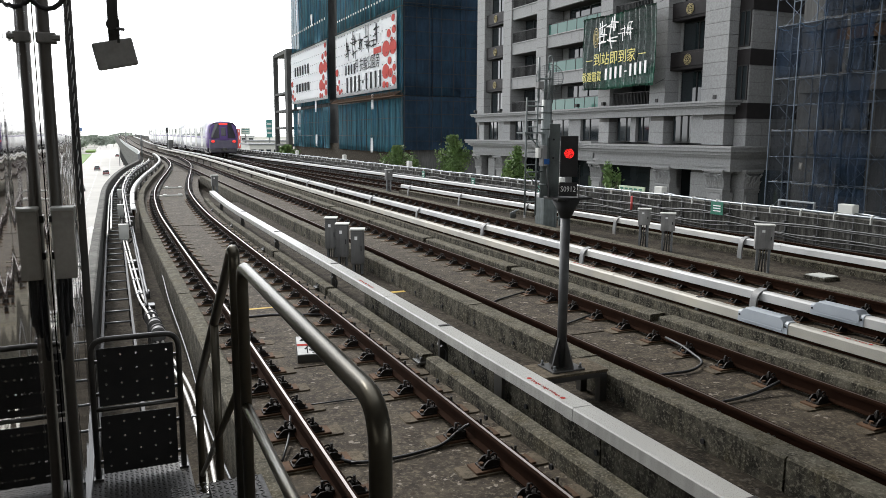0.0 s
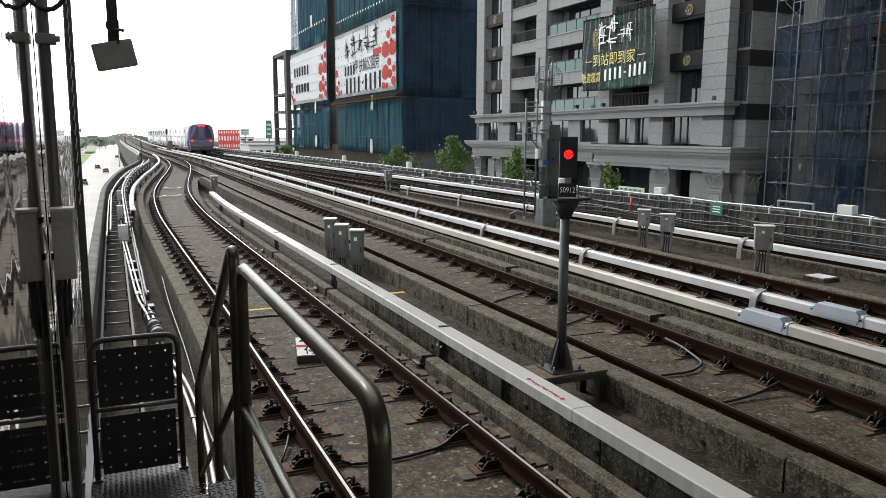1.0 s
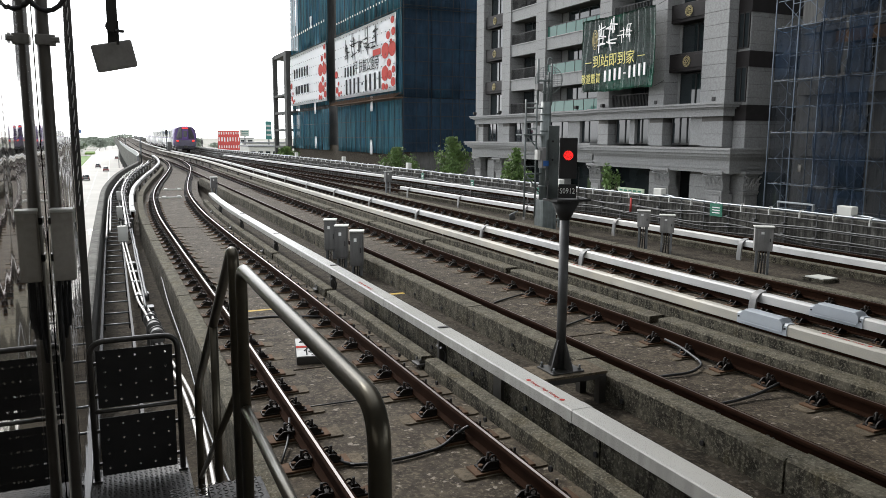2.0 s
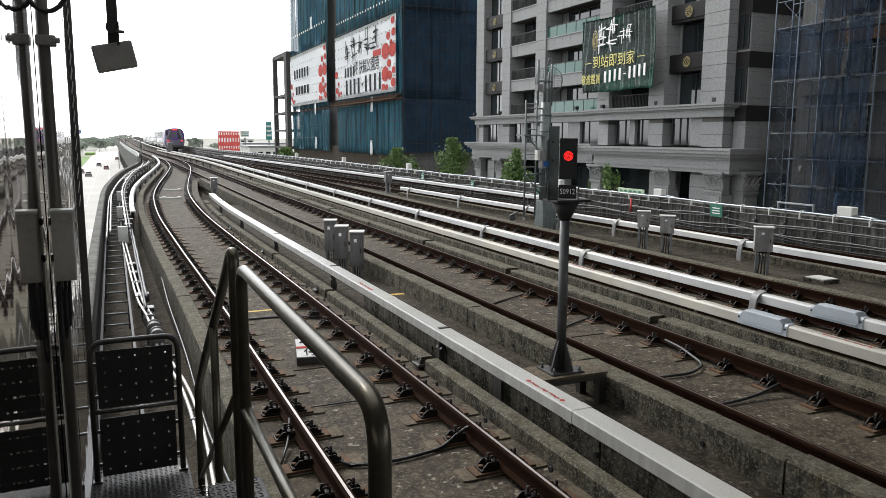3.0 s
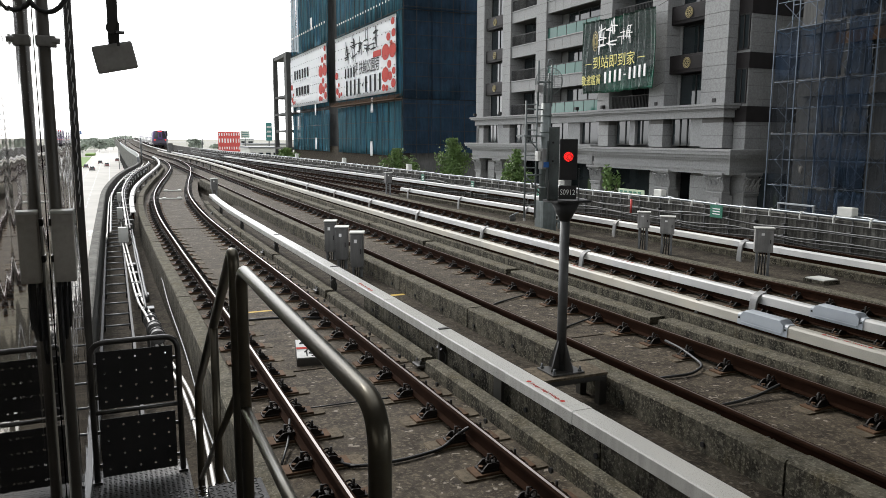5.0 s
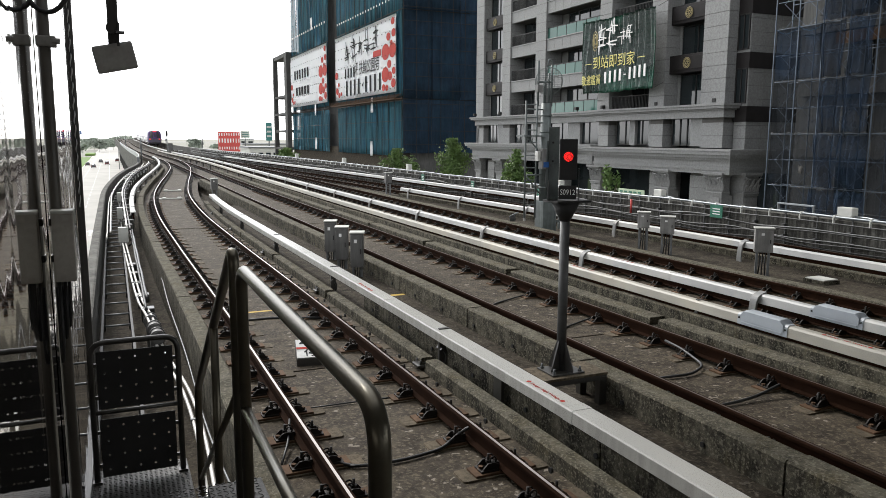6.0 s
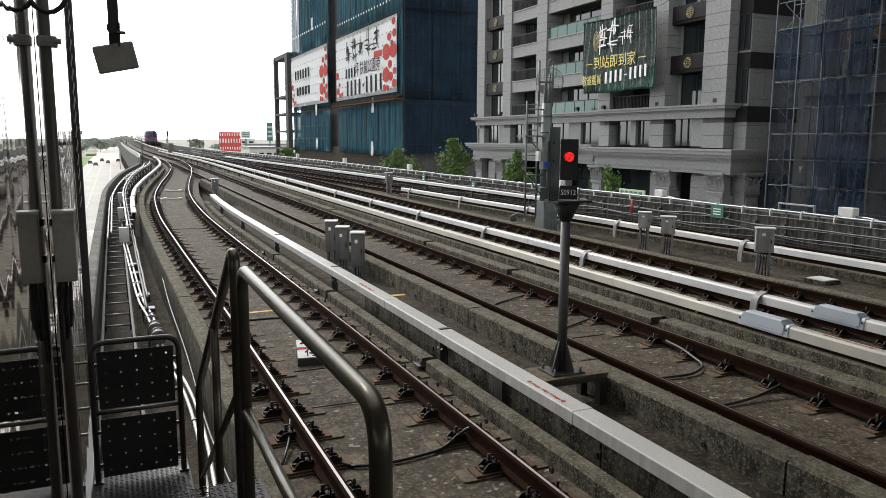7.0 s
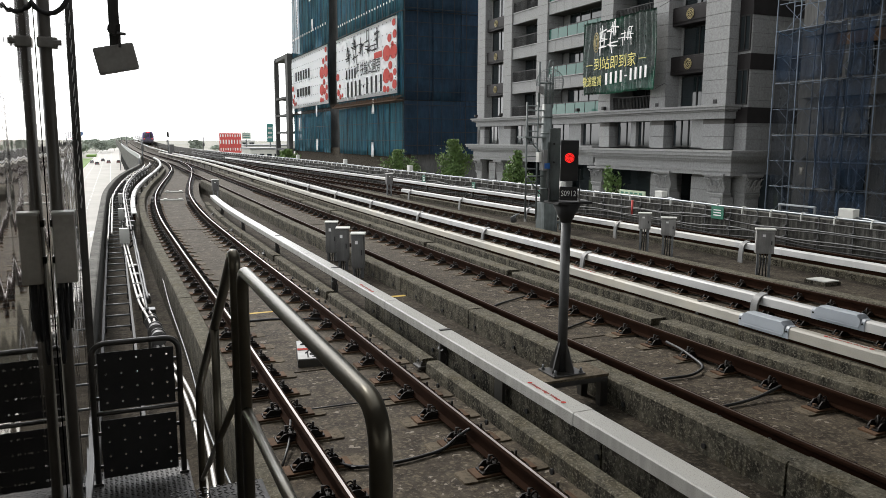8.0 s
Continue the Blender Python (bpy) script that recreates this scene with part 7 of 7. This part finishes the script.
def distance():
    """Far signs, sheds and blocks."""
    s = thing("red_hoarding", "tall red advertising hoarding far off", "billboard", at=pose(42.0, 300, -0.4))
    part("board", box(bmesh.new(), -4.1, 4.1, -0.2, 0.2, -2.2, 5.3), M["sign_red"], s)
    rnd = random.Random(5)
    for j, (n, z, hh, ww) in enumerate(((9, 4.3, 1.1, 0.5), (8, 1.9, 1.9, 0.55), (9, -0.9, 1.2, 0.45))):
        for i in range(n):
            part("writing_bar", box(bmesh.new(), -ww * rnd.uniform(0.28, 0.5), ww * rnd.uniform(0.25, 0.45), -hh * rnd.uniform(0.3, 0.5), hh * 0.45, 0, 0.02), M["ink_white"], s).matrix_basis = Matrix.Translation((-3.6 + 7.2 * i / (n - 1), -0.23, z)) @ pose(0, 0, 0, 90, 0, 0)
    for x in (-3.5, 3.5):
        part("leg", box(bmesh.new(), x - 0.3, x + 0.3, -0.2, 0.2, GROUND, -2.2), M["galv"], s)
    for nm, a, m in (("white_shed", (52, 72, 330, 350, GROUND, -0.2), "white_box"), ("low_warehouse", (40.5, 50, 245, 262, GROUND, -0.6), "white_box"), ("far_block", (-60, -30, 900, 930, GROUND, 8), "white_box"), ("far_block", (95, 120, 700, 740, GROUND, 1), "white_box")):
        b = thing(nm, "pale low building in the hazy distance", "building")
        x0, x1, y0, y1, z0, z1 = a
        part("wall", box(bmesh.new(), x0, x1, y0, y1, GROUND, z1, 0.1), M[m], b)
        part("roof", box(bmesh.new(), x0 - 0.4, x1 + 0.4, y0 - 0.4, y1 + 0.4, z1, z1 + 0.5), M["galv"], b)
        for k in range(4):
            xx = x0 + (x1 - x0) * (k + 0.5) / 4
            part("window", box(bmesh.new(), xx - (x1 - x0) * 0.08, xx + (x1 - x0) * 0.08, y0 - 0.06, y0 + 0.02, z1 - 3.2, z1 - 1.4), M["window"], b)
    for x, z0, z1, w, m, lab in ((48.4, 2.6, 5.3, 3.6, "pale_sign", "pale green advertising sign on a steel mast"), (57.7, 1.6, 8.7, 2.4, "teal_sign", "tall dark teal sign tower far off")):
        g = thing("roadside_sign", lab, "sign", at=pose(x, 302, 0), group="roadside signs")
        part("board", box(bmesh.new(), -w / 2, w / 2, -0.15, 0.15, z0, z1), M[m], g)
        part("mast", box(bmesh.new(), -0.25, 0.25, -0.1, 0.1, GROUND, z0), M["galv"], g)
        for i in range(3):
            part("writing_bar", box(bmesh.new(), -w * 0.36, w * 0.36, -0.18, -0.15, z0 + (z1 - z0) * (0.2 + 0.25 * i), z0 + (z1 - z0) * (0.3 + 0.25 * i)), M["pole_white" if m == "teal_sign" else "teal_sign"], g)
    for x, y in ((-17, 420), (-15, 260), (2.5, 300), (-30, 520)):
        l = thing("street_lamp", "thin grey street lamp beside the road", "street lamp", at=pose(x, y, GROUND), group="street lamps")
        part("column", rod(bmesh.new(), (0, 0, 0), (0, 0, 11), 0.12, 8, 0.07), M["galv"], l)
        part("arm", tube(bmesh.new(), [(0, 0, 11), (0.8, 0, 11.4), (2.2, 0, 11.5)], 0.05, 6), M["galv"], l)
        part("lamp_head", box(bmesh.new(), 1.9, 2.7, -0.15, 0.15, 11.42, 11.56, 0.03), M["white_box"], l)
    g = thing("road_gantry_sign", "blue overhead direction sign by the road", "road sign", at=pose(-21, 520, GROUND))
    part("mast", rod(bmesh.new(), (0, 0, 0), (0, 0, 15), 0.2, 8), M["galv"], g)
    part("panel", box(bmesh.new(), -1, 5, -0.2, -0.1, 13.2, 15.6), mat("blue_sign", (0.1, 0.16, 0.3), 0.6), g)
    for k in range(9):
        y = 74 + 36 * k
        x = (edge_right(y) if k % 2 else edge_left(y) + 0.2)
        p = thing("line_post", "thin post on the viaduct edge", "post", at=pose(x, y, grade(y)), group="line posts")
        part("shaft", rod(bmesh.new(), (0, 0, -0.3), (0, 0, 2.2 + 0.4 * (k % 3)), 0.06, 8), M["galv"], p)
        part("fitting", box(bmesh.new(), -0.12, 0.12, -0.1, 0.1, 1.2, 1.7, 0.02), M["grey_box"], p)
    # scruffy low metal screens on the far edge of the viaduct
    bm = bmesh.new()
    sweep(bm, beside(edge_left, -0.04), rect(-0.05, 0.05, -0.2, 0.75, 0.01), 66, 200, 2)
    solid("edge_screen", bm, M["galv"], "grey metal screen along the viaduct edge", "screen", kind="structure")


signal()
cabinets()
cables_on_bed()
antenna_mast()
right_edge_rail()
greenery()
distance()


# ---- the train that draws away ----
def train_at(t):
    """Its tail on the third track, drawing away."""
    y = TAIL(t)
    slope = (track_c(y + 40) - track_c(y)) / 40
    return pose(track_c(y), y, grade(y), math.degrees(math.atan((grade(y + 30) - grade(y)) / 30)), 0, -math.degrees(math.atan(slope)))


TAIL = glide([(0, 76.3), (0.8, 87.8), (1.6, 100), (3, 124.5), (4.5, 153), (6, 183), (8, 222)])


def body_ring(s, y, lift=0.0):
    """The outline of a car's body, scaled about its middle."""
    pts = [(-1.42, 0.95), (-1.5, 1.5), (-1.5, 2.5), (-1.38, 3.2), (-1.1, 3.55), (-0.6, 3.68), (0, 3.72), (0.6, 3.68), (1.1, 3.55), (1.38, 3.2), (1.5, 2.5), (1.5, 1.5), (1.42, 0.95)]
    return [(x * s, y, 2.2 + (z - 2.2) * (0.35 + 0.65 * s) * 0.95 + lift - 0.05) for x, z in pts]


def loft(rings):
    bm = bmesh.new()
    vs = [[bm.verts.new(p) for p in r] for r in rings]
    for a, b in zip(vs, vs[1:]):
        for i in range(len(a)):
            f = bm.faces.new((a[i], a[(i + 1) % len(a)], b[(i + 1) % len(a)], b[i]))
            f.smooth = True
    bm.faces.new(vs[0]), bm.faces.new(vs[-1][::-1])
    return bm


def metro_train():
    t = thing("metro_train", "purple and silver metro train with red tail lights", "train", at=train_at(0))
    for k in range(4):
        y0 = 0.9 + 20.4 * k
        car = part("car_body", loft([body_ring(1.0, y0), body_ring(1.0, y0 + 19.6)]), M["silver"], t, "silver ribbed carriage side")
        part("roof_pod", box(bmesh.new(), -0.8, 0.8, y0 + 3, y0 + 16, 3.5, 3.63, 0.03), M["silver"], car)
        for s in (-1, 1):
            x = 1.505 * s
            part("stripe", box(bmesh.new(), x - 0.012, x + 0.012, y0 + 0.2, y0 + 19.4, 1.95, 2.1), M["purple"], car, "thin purple stripe")
            for j in range(4):
                d = y0 + 1.9 + 4.7 * j
                part("door", box(bmesh.new(), x - 0.015, x + 0.015, d, d + 1.4, 1.05, 3.0), M["white_box"], car, "pale sliding door")
                part("side_window", box(bmesh.new(), x - 0.02, x + 0.02, d + 1.8, d + 4.2, 2.15, 2.95), M["window"], car)
        part("underframe", box(bmesh.new(), -1.3, 1.3, y0 + 0.5, y0 + 19, 0.55, 0.95, 0.05), M["train_dark"], car)
        for b in (3.2, 16.4):
            bogie = part("bogie", box(bmesh.new(), -1.0, 1.0, y0 + b - 1.4, y0 + b + 1.4, 0.35, 0.75, 0.06), M["train_dark"], t)
            for dy in (-1.1, 1.1):
                for s in (-1, 1):
                    part("wheel", rod(bmesh.new(), (s * 0.68, y0 + b + dy, 0.43), (s * 0.82, y0 + b + dy, 0.43), 0.43, 16), M["rail_side"], bogie)
        if k:
            part("gangway", box(bmesh.new(), -1.1, 1.1, y0 - 0.85, y0 + 0.05, 1.0, 3.3, 0.1), M["train_dark"], t, "black bellows")
    face = part("tail_shell", loft([body_ring(0.80, -0.55), body_ring(0.92, -0.3), body_ring(0.985, 0.1), body_ring(1.0, 0.95)]), M["purple"], t, "glossy purple tail shell")
    for s in (-1, 1):
        bm = bmesh.new()
        q = [bm.verts.new((s * x, y, z)) for x, y, z in ((0.42, -0.66, 1.95), (1.1, -0.6, 1.9), (1.33, -0.4, 2.5), (1.2, -0.42, 3.1), (0.9, -0.52, 3.4), (0.42, -0.66, 3.4))]
        w = [bm.verts.new(v.co + Vector((0, 0.3, 0))) for v in q]
        bm.faces.new(q), bm.faces.new(w[::-1])
        for i in range(6):
            bm.faces.new((q[i], q[(i + 1) % 6], w[(i + 1) % 6], w[i]))
        part("tail_window", bm, M["train_dark"], face, "dark wrap-round window")
        lamp = bmesh.new()
        bmesh.ops.create_icosphere(lamp, subdivisions=2, radius=0.15, matrix=Matrix.Translation((s * 1.0, -0.62, 1.62)) @ Matrix.Diagonal((1.2, 0.5, 0.8, 1)))
        part("tail_light", lamp, M["tail"], face, "glowing red tail light")
        part("grey_cheek", box(bmesh.new(), s * 0.85 - 0.5, s * 0.85 + 0.5, -0.58, 0.2, 0.85, 1.85, 0.16), M["train_grey"], face)
    part("end_door", box(bmesh.new(), -0.4, 0.4, -0.63, -0.3, 1.75, 3.2, 0.05), M["purple"], face)
    part("lower_panel", box(bmesh.new(), -0.9, 0.9, -0.61, -0.2, 0.9, 1.72, 0.1), M["train_grey"], face, "grey lower panel")
    part("door_window", box(bmesh.new(), -0.22, 0.22, -0.645, -0.6, 2.15, 2.95, 0.03), M["train_dark"], face, "dark door window")
    part("destination_display", box(bmesh.new(), -0.4, 0.4, -0.655, -0.55, 3.22, 3.38, 0.02), M["tail"], face, "lit red destination display")
    part("skirt", box(bmesh.new(), -1.25, 1.25, -0.5, 0.6, 0.5, 1.1, 0.12), M["train_dark"], t, "dark tail skirt")
    cp = rod(bmesh.new(), (0, -0.95, 0.85), (0, -0.4, 0.85), 0.12, 10)
    box(cp, -0.2, 0.2, -1.05, -0.85, 0.68, 1.02, 0.04)
    part("coupler", cp, M["dark_steel"], t)
    return t


TRAIN = metro_train()


# ---- cars on the road below ----
def car(x, y, paint, label):
    c = thing("car", label, "car", at=pose(x, y, GROUND + 0.012), group="cars on the road")
    part("body", box(bmesh.new(), -0.88, 0.88, -2.2, 2.2, 0.28, 0.95, 0.14), paint, c)
    cab = loft([[(sx * w, yy, z) for sx, w, yy, z in ((-1, 0.82, -1.9, 0.9), (1, 0.82, -1.9, 0.9), (1, 0.8, 1.2, 0.9), (-1, 0.8, 1.2, 0.9))],
                [(-0.64, -1.35, 1.45), (0.64, -1.35, 1.45), (0.64, 0.4, 1.45), (-0.64, 0.4, 1.45)]])
    part("cabin", cab, M["window"], c, "dark glazed cabin")
    part("roof", box(bmesh.new(), -0.62, 0.62, -1.3, 0.36, 1.44, 1.49, 0.02), paint, c)
    for sx in (-1, 1):
        for yy in (-1.35, 1.35):
            part("wheel", rod(bmesh.new(), (sx * 0.72, yy, 0.32), (sx * 0.9, yy, 0.32), 0.32, 14), M["black"], c)
        part("tail_lamp", box(bmesh.new(), sx * 0.68 - 0.14, sx * 0.68 + 0.14, -2.22, -2.15, 0.65, 0.8), M["ink_red"], c)
    return c


DARK_PAINT = mat("dark_car_paint", (0.03, 0.03, 0.035), 0.3, vary=0.05, bump=0.0, coat=0.6)
RED_PAINT = mat("maroon_car_paint", (0.12, 0.03, 0.03), 0.3, vary=0.05, bump=0.0, coat=0.6)
CARS = []
for x, y, v, paint, label in ((-4.6, 268, 19, DARK_PAINT, "dark car driving away on the road"), (-1.8, 236, 19, RED_PAINT, "maroon car driving away on the road"),
                              (-9.0, 190, 25, DARK_PAINT, "dark car driving away on the road"), (-6.4, 172, 24, DARK_PAINT, "dark car driving away on the road"),
                              (2.5, 420, -4, RED_PAINT, "maroon car waiting on the far road"), (6.5, 560, -6, DARK_PAINT, "dark car on the far road")):
    CARS.append((car(x, y, paint, label), x, y, v))


def motions():
    times = [k * 0.5 for k in range(17)]
    walk(TRAIN, [(t, train_at(t)) for t in times])
    for c, x, y, v in CARS:
        walk(c, [(t, pose(x, y + v * t, GROUND + 0.012)) for t in times])


motions()
